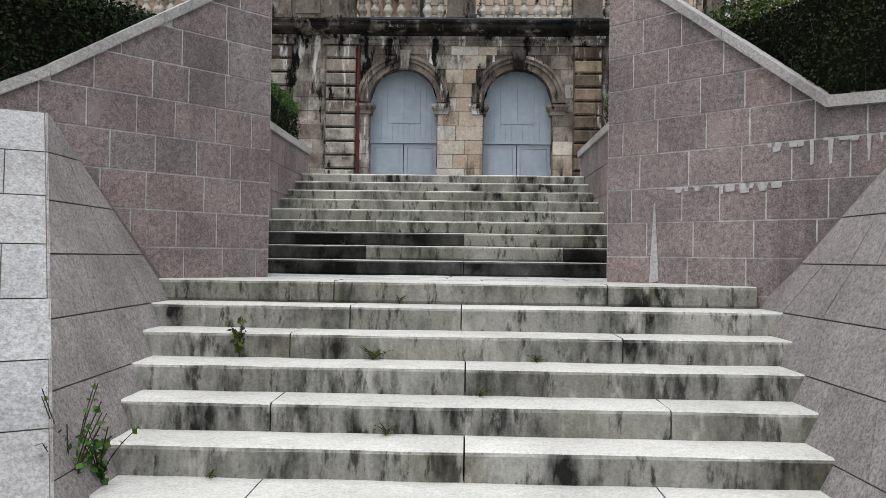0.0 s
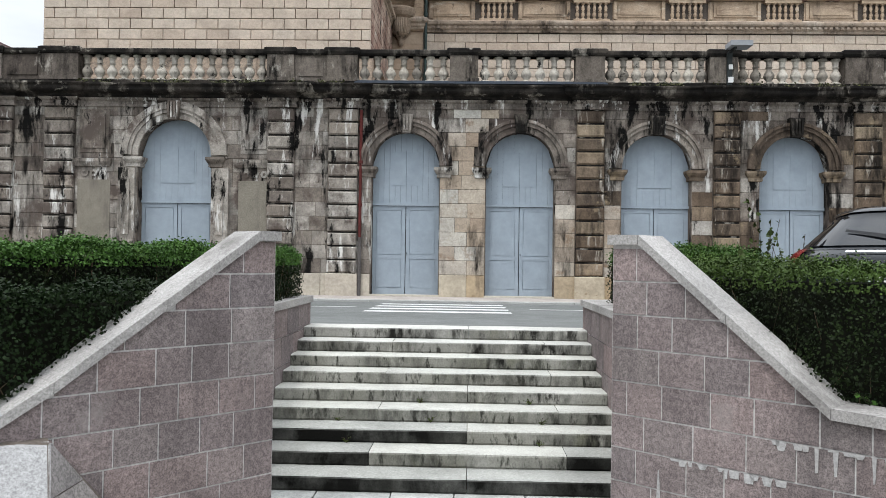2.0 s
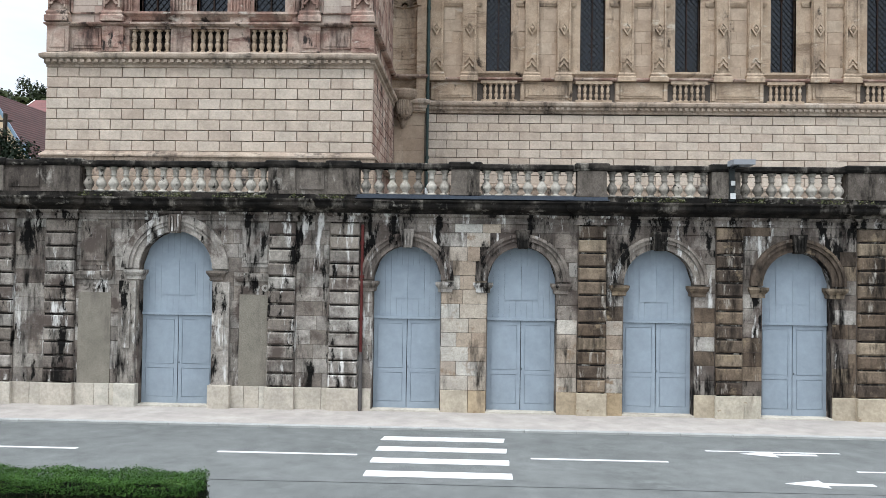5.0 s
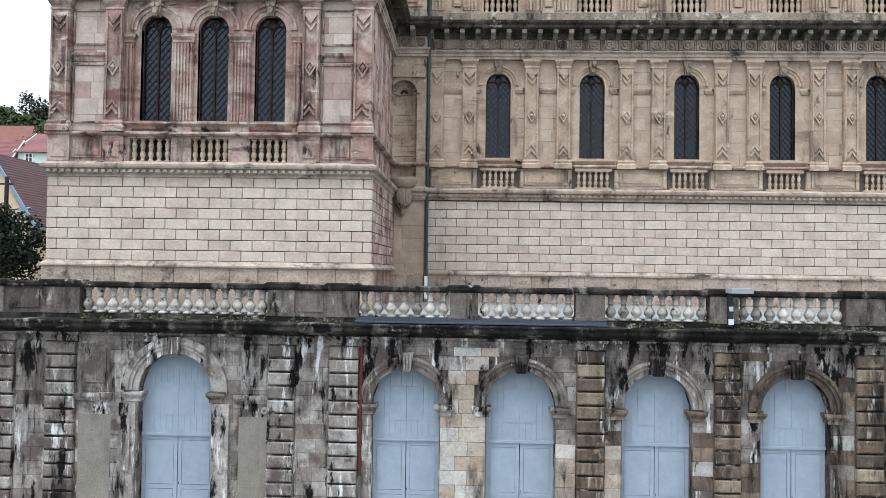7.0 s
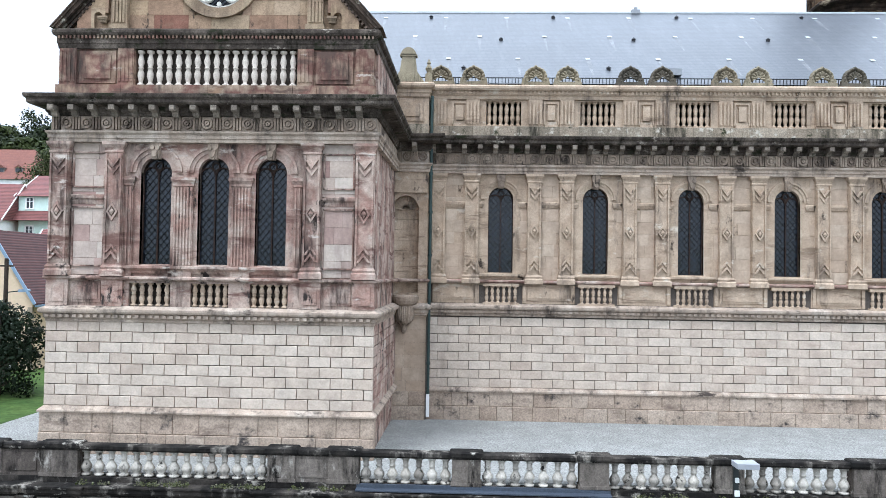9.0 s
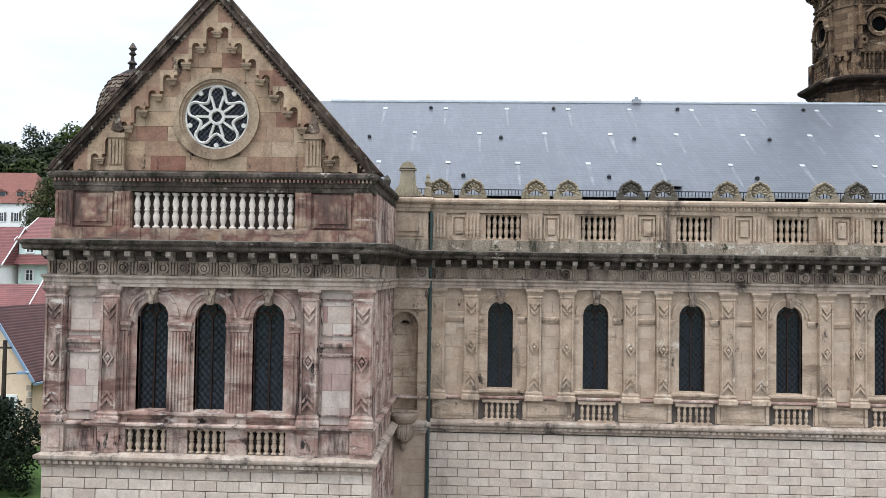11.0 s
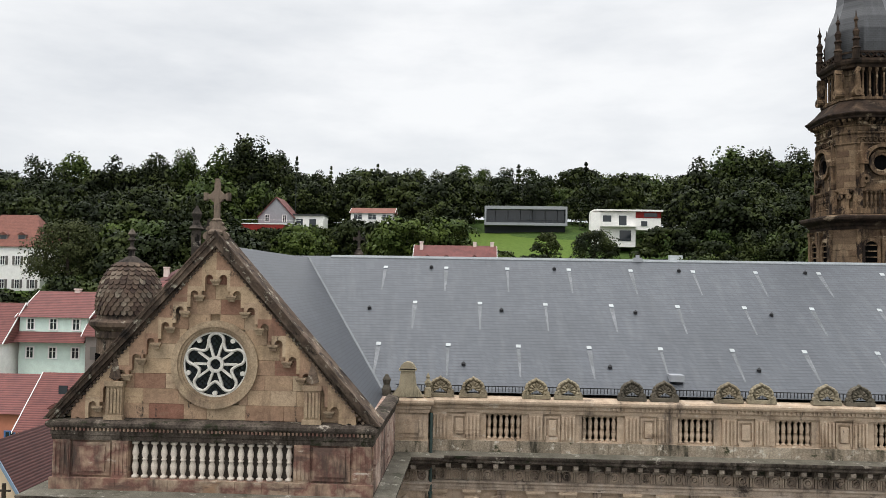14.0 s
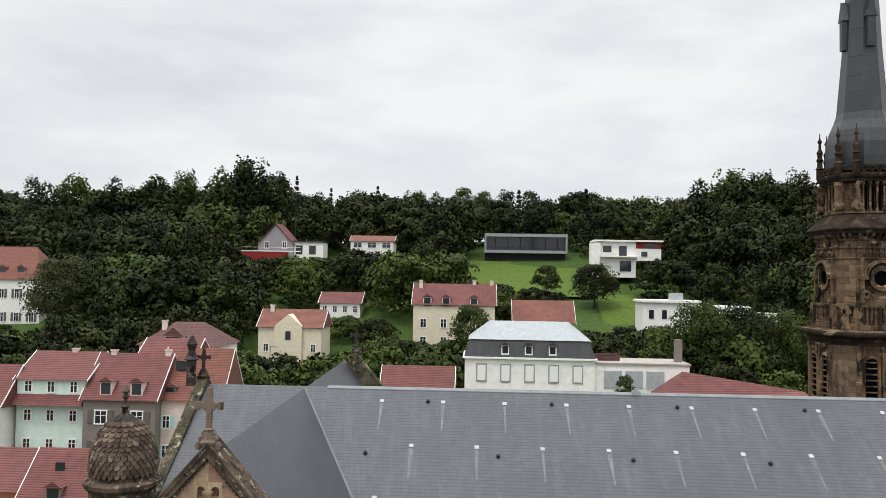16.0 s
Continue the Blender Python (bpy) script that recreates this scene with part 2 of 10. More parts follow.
    if stain:
        s = ramp(nd, [(stain_from, (0, 0, 0)), (stain_to, (1, 1, 1))])
        ln.new(noise_at(nd, ln, pos, stain_scale, 7.0, 0.65, (1, 1, streak)), s.inputs[0])
        f = s.outputs[0]
        # finer streaks break up the stain
        if fine:
            s2 = ramp(nd, [(0.36, (0.15, 0.15, 0.15)), (0.56, (1, 1, 1))])
            ln.new(noise_at(nd, ln, pos, stain_scale * 6, 4.0, 0.6, (1, 1, streak * 0.6)), s2.inputs[0])
            f = mix(nd, ln, 1.0, f, s2.outputs[0], 'MULTIPLY')
        if keep is not None:
            f = mix(nd, ln, 1.0, f, keep, 'MULTIPLY')
        c = mix(nd, ln, f, c, stain)
    if speck:
        # crisp mineral specks and pits
        s = ramp(nd, [(0.40, tuple([1 - speck[1]] * 3)), (0.50, (1, 1, 1)), (0.62, tuple([1 + speck[1] * 0.55] * 3))])
        ln.new(noise_at(nd, ln, pos, speck[0], 2.0, 0.75, shift=1.7), s.inputs[0])
        c = mix(nd, ln, 1.0, c, s.outputs[0], 'MULTIPLY')
    for k_, (tone, sc, lo_, hi_, st_) in enumerate(patches):
        # crisp-edged patches: crust, flaked faces, lime, bedding streaks
        s = ramp(nd, [(lo_, (0, 0, 0)), (hi_, (1, 1, 1))])
        ln.new(noise_at(nd, ln, pos, sc, 10.0, 0.68, st_, k_ * 7.3 + 3.1), s.inputs[0])
        f = s.outputs[0] if keep is None else mix(nd, ln, 1.0, s.outputs[0], keep, 'MULTIPLY')
        c = mix(nd, ln, f, c, tone)
    c = mix(nd, ln, 1.0, c, (0.84, 0.84, 0.84), 'MULTIPLY')
    ln.new(c, bs.inputs["Base Color"])
    bs.inputs["Roughness"].default_value = rough
    bs.inputs["Metallic"].default_value = metallic
    bs.inputs["Specular IOR Level"].default_value = 0.05 if rough > 0.7 else 0.3
    bs.inputs["Coat Weight"].default_value = coat
    if bump:
        b = nd.new("ShaderNodeBump")
        b.inputs["Strength"].default_value, b.inputs["Distance"].default_value = bump, 0.02
        ln.new(noise_at(nd, ln, pos, bump_scale or grain * 0.6, 6.0, 0.65), b.inputs["Height"])
        ln.new(b.outputs[0], bs.inputs["Normal"])
    return m


def plain(name, colour, rough=0.5, metallic=0.0, spec=0.5, coat=0.0):
    m, nd, ln, bs = nodes_of(name)
    bs.inputs["Base Color"].default_value = (*colour, 1)
    bs.inputs["Roughness"].default_value, bs.inputs["Metallic"].default_value = rough, metallic
    bs.inputs["Specular IOR Level"].default_value, bs.inputs["Coat Weight"].default_value = spec, coat
    return m


BLACK_CRUST = (0.010, 0.0095, 0.009)
GRANITE = surface("granite_pink_grey", [(0.225, 0.194, 0.192), (0.31, 0.252, 0.242), (0.24, 0.20, 0.196), (0.285, 0.246, 0.236), (0.325, 0.252, 0.240)], cloud=0.6, grain=30, grain_amt=0.3, stain=(0.09, 0.08, 0.08), stain_from=0.52, stain_to=0.74, speck=(95, 0.34), patches=[((0.31, 0.275, 0.262), 1.6, 0.6, 0.78, (1, 1, 1))], rough=0.8, bump=0.25, bump_scale=45)
MORTAR = surface("pale_mortar", [(0.56, 0.54, 0.52)], cloud=0.4, rough=0.9)
GRANITE_PALE = surface("granite_pale", [(0.33, 0.33, 0.335), (0.38, 0.375, 0.37), (0.35, 0.34, 0.33)], cloud=0.4, grain=30, grain_amt=0.2, speck=(70, 0.22), stain=(0.20, 0.19, 0.18), stain_from=0.54, stain_to=0.8)
COPING = surface("granite_coping", [(0.38, 0.365, 0.35), (0.44, 0.42, 0.40)], cloud=0.4, grain=40, grain_amt=0.2, speck=(70, 0.2), stain=(0.15, 0.14, 0.13), stain_from=0.52, stain_to=0.75)
CHEEK = surface("granite_cheek", [(0.25, 0.232, 0.225), (0.31, 0.286, 0.272), (0.28, 0.253, 0.245)], cloud=0.5, grain=30, grain_amt=0.2, speck=(65, 0.3), stain=(0.14, 0.125, 0.12), stain_from=0.5, stain_to=0.74)
STEP = surface("worn_step_stone", [(0.54, 0.535, 0.495), (0.59, 0.58, 0.54), (0.51, 0.505, 0.47)], cloud=0.3, grain=30, grain_amt=0.08, riser_shade=(0.19, 0.185, 0.16), stain=(0.020, 0.0195, 0.017), stain_scale=1.5, stain_from=0.45, stain_to=0.60, streak=0.5, stain2=(0.17, 0.16, 0.105), rough=0.8, worn_lit_top=True, speck=(60, 0.14), patches=[((0.42, 0.41, 0.37), 4, 0.56, 0.66, (1, 1, 0.4)), ((0.05, 0.048, 0.042), 12, 0.54, 0.64, (1, 1, 0.3))])
STEP_ALGAE = surface("algae_dark_step_stone", [(0.52, 0.515, 0.47), (0.56, 0.55, 0.50), (0.48, 0.48, 0.44)], cloud=0.4, grain=30, grain_amt=0.1, riser_shade=(0.20, 0.196, 0.165), stain=(0.020, 0.020, 0.017), stain_scale=1.3, stain_from=0.43, stain_to=0.62, streak=0.6, stain2=(0.15, 0.15, 0.09), rough=0.85, worn_lit_top=True, speck=(60, 0.14), patches=[((0.36, 0.355, 0.31), 4, 0.58, 0.67, (1, 1, 0.4)), ((0.045, 0.045, 0.038), 12, 0.53, 0.63, (1, 1, 0.3))])
STEP_BLACK = surface("black_algae_step_stone", [(0.50, 0.50, 0.46), (0.42, 0.42, 0.39)], cloud=0.6, grain=30, grain_amt=0.15, riser_shade=(0.055, 0.055, 0.047), stain=(0.009, 0.009, 0.008), stain_scale=1.3, stain_from=0.25, stain_to=0.55, streak=0.7, rough=0.85, worn_lit_top=True, speck=(60, 0.15), fine=False)
PAVING = surface("landing_paving", [(0.45, 0.46, 0.44), (0.55, 0.55, 0.52)], cloud=0.5, grain=50, grain_amt=0.25, stain=(0.2, 0.2, 0.19), stain_from=0.5, stain_to=0.75, streak=1.0)
# Grey chosen to cut the light bounced up from the unseen slab
FORECOURT = surface("forecourt_paving", [(0.24, 0.24, 0.23), (0.29, 0.285, 0.275)], vary="noise", cloud=0.4, grain=40, grain_amt=0.2, stain=(0.12, 0.12, 0.115), stain_from=0.52, stain_to=0.75, streak=1.0)
OLD_STONE = surface("old_terrace_stone", [(0.50, 0.458, 0.405), (0.25, 0.212, 0.182), (0.42, 0.382, 0.333), (0.31, 0.266, 0.226), (0.56, 0.522, 0.468), (0.18, 0.15, 0.128), (0.40, 0.348, 0.293)], cloud=0.9, grain=8, grain_amt=0.18, speck=(24, 0.15), stain=(0.014, 0.0125, 0.0115), stain_scale=1.0, stain_from=0.48, stain_to=0.60, streak=0.25, bump=0.6, bump_scale=8, patches=[((0.11, 0.088, 0.076), 1.2, 0.51, 0.62, (0.8, 1, 0.8)), ((0.70, 0.68, 0.64), 2.2, 0.57, 0.65, (1.3, 1, 0.25)), (BLACK_CRUST, 1.7, 0.545, 0.60, (1.2, 1, 0.35))])
OLD_BROWN = surface("brown_blackened_terrace_stone", [(0.24, 0.18, 0.13), (0.12, 0.093, 0.074), (0.32, 0.245, 0.175), (0.10, 0.078, 0.062), (0.19, 0.14, 0.10), (0.38, 0.305, 0.22)], cloud=0.7, grain=8, grain_amt=0.18, speck=(24, 0.15), stain=(0.012, 0.010, 0.009), stain_scale=1.0, stain_from=0.46, stain_to=0.62, streak=0.25, bump=0.6, bump_scale=8, patches=[((0.36, 0.28, 0.185), 1.6, 0.56, 0.70, (0.8, 1, 1)), ((0.022, 0.019, 0.016), 1.4, 0.54, 0.66, (1, 1, 0.35)), ((0.48, 0.44, 0.38), 2.6, 0.60, 0.70, (1.2, 1, 0.25))])
OLD_PALE = surface("patched_terrace_stone", [(0.58, 0.53, 0.455), (0.50, 0.42, 0.33), (0.40, 0.315, 0.24), (0.62, 0.59, 0.525)], cloud=0.5, grain=9, grain_amt=0.16, speck=(24, 0.14), stain=(0.02, 0.017, 0.015), stain_scale=1.1, stain_from=0.53, stain_to=0.70, streak=0.3, bump=0.6, bump_scale=8, patches=[((0.24, 0.165, 0.11), 1.8, 0.56, 0.68, (1, 1, 1)), (BLACK_CRUST, 1.8, 0.60, 0.68, (1, 1, 0.5))])
CRUST = surface("blackened_cornice_stone", [(0.05, 0.044, 0.038), (0.015, 0.014, 0.013), (0.10, 0.086, 0.073)], vary="noise", cloud=0.6, grain=10, grain_amt=0.25, speck=(24, 0.15), stain=(0.30, 0.27, 0.23), stain_scale=1.3, stain_from=0.55, stain_to=0.68, streak=0.4, bump=0.8, bump_scale=7, patches=[((0.38, 0.35, 0.30), 1.9, 0.60, 0.67, (0.7, 1, 1)), ((0.015, 0.014, 0.013), 2.0, 0.53, 0.62, (1, 1, 0.6))])
POST_STONE = surface("brown_grey_post_stone", [(0.20, 0.172, 0.145), (0.12, 0.10, 0.086), (0.27, 0.235, 0.2), (0.16, 0.136, 0.115)], cloud=0.7, grain=9, grain_amt=0.2, speck=(24, 0.15), stain=(0.014, 0.0125, 0.011), stain_scale=1.3, stain_from=0.46, stain_to=0.60, streak=0.3, bump=0.6, bump_scale=8, patches=[((0.40, 0.37, 0.325), 2.2, 0.58, 0.68, (1.2, 1, 0.5))])
PLINTH = surface("new_plinth_stone", [(0.55, 0.48, 0.37), (0.45, 0.34, 0.21), (0.62, 0.57, 0.47), (0.38, 0.28, 0.17)], cloud=0.5, grain=10, grain_amt=0.15, stain=(0.14, 0.11, 0.085), stain_from=0.56, stain_to=0.7, bump=0.5, bump_scale=6, patches=[((0.27, 0.19, 0.12), 2.8, 0.6, 0.66, (0.6, 1, 1))])
PLINTH_CREAM = surface("cream_plinth_stone", [(0.60, 0.55, 0.46), (0.54, 0.48, 0.40), (0.63, 0.59, 0.51)], cloud=0.4, grain=10, grain_amt=0.15, stain=(0.20, 0.165, 0.13), stain_from=0.58, stain_to=0.74, bump=0.4, bump_scale=6)
BAL_STONE = surface("baluster_stone", [(0.66, 0.61, 0.53), (0.50, 0.455, 0.385), (0.20, 0.178, 0.152), (0.62, 0.575, 0.50), (0.34, 0.305, 0.26), (0.58, 0.53, 0.455)], cloud=0.5, grain=12, grain_amt=0.2, stain=(0.05, 0.045, 0.04), stain_scale=2.4, stain_from=0.53, stain_to=0.66, patches=[((0.022, 0.02, 0.018), 3.0, 0.59, 0.65, (1, 1, 0.7))])
CHURCH = surface("church_sandstone", [(0.47, 0.352, 0.252), (0.53, 0.412, 0.304), (0.40, 0.292, 0.203)], vary="noise", cloud=0.4, grain=9, grain_amt=0.14, speck=(22, 0.12), stain=(0.12, 0.095, 0.078), stain_scale=0.9, stain_from=0.54, stain_to=0.70, streak=0.25, bump=0.35, bump_scale=7, patches=[((0.24, 0.175, 0.125), 1.5, 0.57, 0.66, (0.3, 0.3, 1.5)), ((0.06, 0.047, 0.038), 1.5, 0.61, 0.68, (1.0, 1.0, 0.5)), ((0.60, 0.52, 0.42), 2.0, 0.60, 0.68, (0.5, 0.5, 1.2))])
CHURCH_PINK = surface("church_pink_sandstone", [(0.50, 0.375, 0.305), (0.36, 0.222, 0.178), (0.57, 0.45, 0.37), (0.43, 0.295, 0.24)], vary="noise", cloud=0.5, grain=9, grain_amt=0.15, speck=(22, 0.12), stain=(0.07, 0.05, 0.044), stain_scale=0.8, stain_from=0.49, stain_to=0.64, streak=0.25, bump=0.35, bump_scale=7, patches=[((0.17, 0.098, 0.08), 1.5, 0.54, 0.63, (0.3, 0.3, 1.5)), ((0.04, 0.033, 0.03), 1.4, 0.58, 0.64, (1.0, 1.0, 0.5)), ((0.58, 0.51, 0.44), 1.9, 0.60, 0.68, (0.45, 0.45, 1.2))])
ASHLAR = surface("rusticated_cream_stone", [(0.57, 0.478, 0.392), (0.61, 0.52, 0.432), (0.54, 0.443, 0.358), (0.59, 0.497, 0.408), (0.51, 0.412, 0.334)], cloud=0.3, grain=9, grain_amt=0.1, speck=(20, 0.08), stain=(0.27, 0.22, 0.18), stain_scale=0.8, stain_from=0.60, stain_to=0.85, bump=0.25, bump_scale=6, patches=[((0.36, 0.28, 0.225), 1.9, 0.64, 0.76, (0.3, 0.3, 1.5))])
TRIM_STONE = surface("stained_trim_stone", [(0.52, 0.43, 0.345), (0.43, 0.34, 0.265), (0.57, 0.485, 0.40)], vary="noise", cloud=0.5, grain=9, grain_amt=0.14, speck=(22, 0.12), stain=(0.10, 0.08, 0.066), stain_scale=1.0, stain_from=0.50, stain_to=0.66, streak=0.4, bump=0.3, bump_scale=7, patches=[((0.06, 0.048, 0.04), 1.6, 0.57, 0.66, (0.5, 0.5, 1.0))])
JOINT = surface("shadowed_joint_stone", [(0.13, 0.11, 0.095)], cloud=0.4)
GABLE = surface("gable_sandstone", [(0.44, 0.315, 0.20), (0.50, 0.37, 0.245), (0.34, 0.215, 0.145), (0.46, 0.335, 0.22), (0.25, 0.125, 0.09), (0.51, 0.39, 0.265), (0.38, 0.265, 0.17)], cloud=0.6, grain=9, grain_amt=0.15, speck=(22, 0.12), stain=(0.11, 0.075, 0.055), stain_scale=0.8, stain_from=0.54, stain_to=0.7, bump=0.4, bump_scale=6, patches=[((0.24, 0.16, 0.11), 1.6, 0.57, 0.68, (0.35, 0.35, 1.4)), ((0.05, 0.04, 0.034), 1.5, 0.60, 0.66, (1, 1, 0.5))])
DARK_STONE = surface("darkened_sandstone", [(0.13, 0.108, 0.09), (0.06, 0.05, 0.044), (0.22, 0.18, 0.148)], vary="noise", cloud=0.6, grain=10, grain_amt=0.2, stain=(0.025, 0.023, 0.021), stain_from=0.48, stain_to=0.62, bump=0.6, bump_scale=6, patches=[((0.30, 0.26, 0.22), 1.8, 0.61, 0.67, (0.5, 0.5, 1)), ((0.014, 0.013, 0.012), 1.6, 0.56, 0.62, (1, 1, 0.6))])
RED_STONE = surface("red_sandstone", [(0.26, 0.138, 0.108), (0.38, 0.265, 0.19), (0.19, 0.098, 0.08), (0.42, 0.32, 0.235), (0.31, 0.20, 0.13)], vary="noise", cloud=0.6, grain=9, grain_amt=0.12, stain=(0.07, 0.053, 0.045), stain_from=0.50, stain_to=0.66, bump=0.4, bump_scale=6, patches=[((0.12, 0.08, 0.066), 1.5, 0.55, 0.64, (0.3, 0.3, 1.5)), ((0.52, 0.45, 0.38), 1.8, 0.62, 0.68, (0.35, 0.35, 1.3))])
CREAM = surface("cream_baluster_stone", [(0.66, 0.585, 0.50), (0.60, 0.525, 0.45)], cloud=0.25, grain=20, grain_amt=0.15, stain=(0.3, 0.25, 0.2), stain_from=0.6, stain_to=0.85)
TOWER_STONE = surface("tower_sandstone", [(0.18, 0.114, 0.070), (0.25, 0.17, 0.106), (0.11, 0.07, 0.046)], vary="noise", cloud=0.6, grain=7, grain_amt=0.2, speck=(12, 0.2), stain=(0.03, 0.023, 0.019), stain_scale=0.7, stain_from=0.48, stain_to=0.62, bump=0.5, bump_scale=4, patches=[((0.025, 0.019, 0.016), 1.1, 0.53, 0.60, (1, 1, 0.5)), ((0.44, 0.34, 0.23), 1.3, 0.59, 0.67, (0.5, 0.5, 1.2))])
DOOR_BLUE = surface("blue_painted_wood", [(0.30, 0.35, 0.40), (0.315, 0.365, 0.415)], cloud=0.12, grain=5, grain_amt=0.06, stain=(0.25, 0.28, 0.32), stain_scale=1.0, stain_from=0.62, stain_to=0.95, rough=0.6, bump=0.03)
FLASHING = surface("blue_grey_flashing", [(0.07, 0.085, 0.11), (0.05, 0.06, 0.08)], vary="noise", cloud=0.3, grain=15, rough=0.5)
RED_PIPE = surface("rusty_red_pipe", [(0.12, 0.035, 0.032)], cloud=0.5, rough=0.75)
DARK_METAL = plain("dark_metal", (0.03, 0.035, 0.035), 0.5, 0.6)
GREEN_PIPE = surface("green_black_downpipe", [(0.035, 0.06, 0.055)], cloud=0.4, rough=0.5)
LEAD = surface("lead_ridge", [(0.27, 0.29, 0.30)], cloud=0.3, rough=0.5)
ASPHALT = surface("asphalt", [(0.16, 0.165, 0.16), (0.20, 0.205, 0.20)], vary="noise", cloud=0.3, grain=80, grain_amt=0.3, stain=(0.10, 0.105, 0.10), stain_scale=0.4, stain_from=0.5, stain_to=0.75, streak=1.0, rough=0.9)
PAINT = surface("worn_road_paint", [(0.72, 0.72, 0.70)], cloud=0.3, grain=40, grain_amt=0.2, stain=(0.35, 0.35, 0.34), stain_scale=3, stain_from=0.55, stain_to=0.75)
SIDEWALK = surface("pinkish_sidewalk", [(0.42, 0.38, 0.35), (0.48, 0.44, 0.40)], vary="noise", cloud=0.3, grain=50, grain_amt=0.2, stain=(0.25, 0.23, 0.21), stain_from=0.55, stain_to=0.85, streak=1)
KERB = surface("granite_kerb", [(0.42, 0.42, 0.40)], cloud=0.3, grain=50)
GRAVEL = surface("pale_gravel", [(0.33, 0.325, 0.305), (0.28, 0.275, 0.255)], vary="noise", cloud=0.25, grain=24, grain_amt=0.3, speck=(11, 0.3), bump=0.6)
SOIL = surface("grassy_soil", [(0.05, 0.07, 0.03), (0.09, 0.09, 0.05)], vary="noise", cloud=0.5, grain=20, grain_amt=0.5, bump=0.6)
MEADOW = surface("hillside_grass", [(0.05, 0.09, 0.025), (0.085, 0.13, 0.035)], vary="noise", cloud=0.4, grain=3, grain_amt=0.3, bump=0.5)
IRON = plain("black_iron", (0.015, 0.015, 0.017), 0.6, 0.3)
TOWER_BLOCK = surface("tower_block_stone", [(0.21, 0.14, 0.087), (0.28, 0.20, 0.128), (0.135, 0.088, 0.058), (0.24, 0.168, 0.106)], cloud=0.5, grain=7, grain_amt=0.15, speck=(12, 0.15), stain=(0.04, 0.03, 0.025), stain_scale=0.7, stain_from=0.52, stain_to=0.66, bump=0.4, bump_scale=4)
RAKE_STONE = surface("brown_moulding_stone", [(0.19, 0.135, 0.10), (0.11, 0.08, 0.062), (0.27, 0.20, 0.15)], vary="noise", cloud=0.6, grain=9, grain_amt=0.2, stain=(0.03, 0.025, 0.022), stain_from=0.47, stain_to=0.62, bump=0.5, bump_scale=6, patches=[((0.40, 0.365, 0.29), 2.4, 0.58, 0.65, (1, 1, 1)), ((0.025, 0.021, 0.019), 1.8, 0.56, 0.63, (1, 1, 1))])
SOOT_CORNICE = surface("sooty_cornice_stone", [(0.15, 0.122, 0.10), (0.075, 0.06, 0.05), (0.23, 0.19, 0.155)], vary="noise", cloud=0.6, grain=10, grain_amt=0.2, speck=(14, 0.25), stain=(0.018, 0.016, 0.012), stain_scale=1.2, stain_from=0.49, stain_to=0.62, streak=0.6, bump=0.5, bump_scale=6, patches=[((0.40, 0.35, 0.29), 2.0, 0.60, 0.67, (0.6, 0.6, 1)), ((0.028, 0.03, 0.018), 1.6, 0.55, 0.62, (0.7, 1, 1))])
RING_STONE = surface("ochre_ring_stone", [(0.34, 0.245, 0.165), (0.42, 0.32, 0.215), (0.27, 0.185, 0.13)], vary="noise", cloud=0.6, grain=9, grain_amt=0.15, speck=(15, 0.16), stain=(0.12, 0.085, 0.065), stain_from=0.5, stain_to=0.7, bump=0.3, bump_scale=6)
MOSSY_STONE = surface("mossy_coping_stone", [(0.14, 0.115, 0.085), (0.09, 0.08, 0.055), (0.2, 0.165, 0.12)], vary="noise", cloud=0.6, grain=6, grain_amt=0.25, stain=(0.04, 0.042, 0.02), stain_from=0.46, stain_to=0.6, streak=1, bump=0.9, bump_scale=3, patches=[((0.34, 0.31, 0.23), 1.6, 0.55, 0.63, (1, 1, 1)), ((0.03, 0.026, 0.02), 1.9, 0.55, 0.62, (1, 1, 1))])
FRIEZE_STONE = surface("weathered_frieze_stone", [(0.46, 0.36, 0.275), (0.30, 0.23, 0.175), (0.40, 0.31, 0.235), (0.21, 0.16, 0.125), (0.50, 0.40, 0.31)], cloud=0.5, grain_amt=0.15, speck=(20, 0.15), stain=(0.04, 0.032, 0.027), stain_scale=1.6, stain_from=0.48, stain_to=0.62)
TOWER_DARK = surface("soot_brown_tower_stone", [(0.075, 0.05, 0.036), (0.036, 0.026, 0.021), (0.12, 0.082, 0.057)], vary="noise", cloud=0.6, grain=7, grain_amt=0.2, stain=(0.018, 0.015, 0.013), stain_from=0.48, stain_to=0.62, bump=0.5, bump_scale=5, patches=[((0.22, 0.17, 0.12), 1.3, 0.61, 0.68, (0.6, 0.6, 1))])
def foliage(name, cols, tree_scale=0.09, jitter=0.35, rough=0.55):
    """Leaves: tone by tree and clump, a little different leaf by leaf."""
    m, nd, ln, bs = nodes_of(name)
    geo = nd.new("ShaderNodeNewGeometry")
    pal = ramp(nd, [(0.3 + 0.4 * i / (len(cols) - 1), c) for i, c in enumerate(cols)])
    ln.new(noise_at(nd, ln, geo.outputs["Position"], tree_scale, 3.0, 0.6), pal.inputs[0])
    k = ramp(nd, [(0.0, tuple([1 - jitter] * 3)), (1.0, tuple([1 + jitter] * 3))])
    ln.new(geo.outputs["Random Per Island"], k.inputs[0])
    ln.new(mix(nd, ln, 1.0, pal.outputs[0], k.outputs[0], 'MULTIPLY'), bs.inputs["Base Color"])
    bs.inputs["Roughness"].default_value = rough
    bs.inputs["Specular IOR Level"].default_value = 0.07
    return m


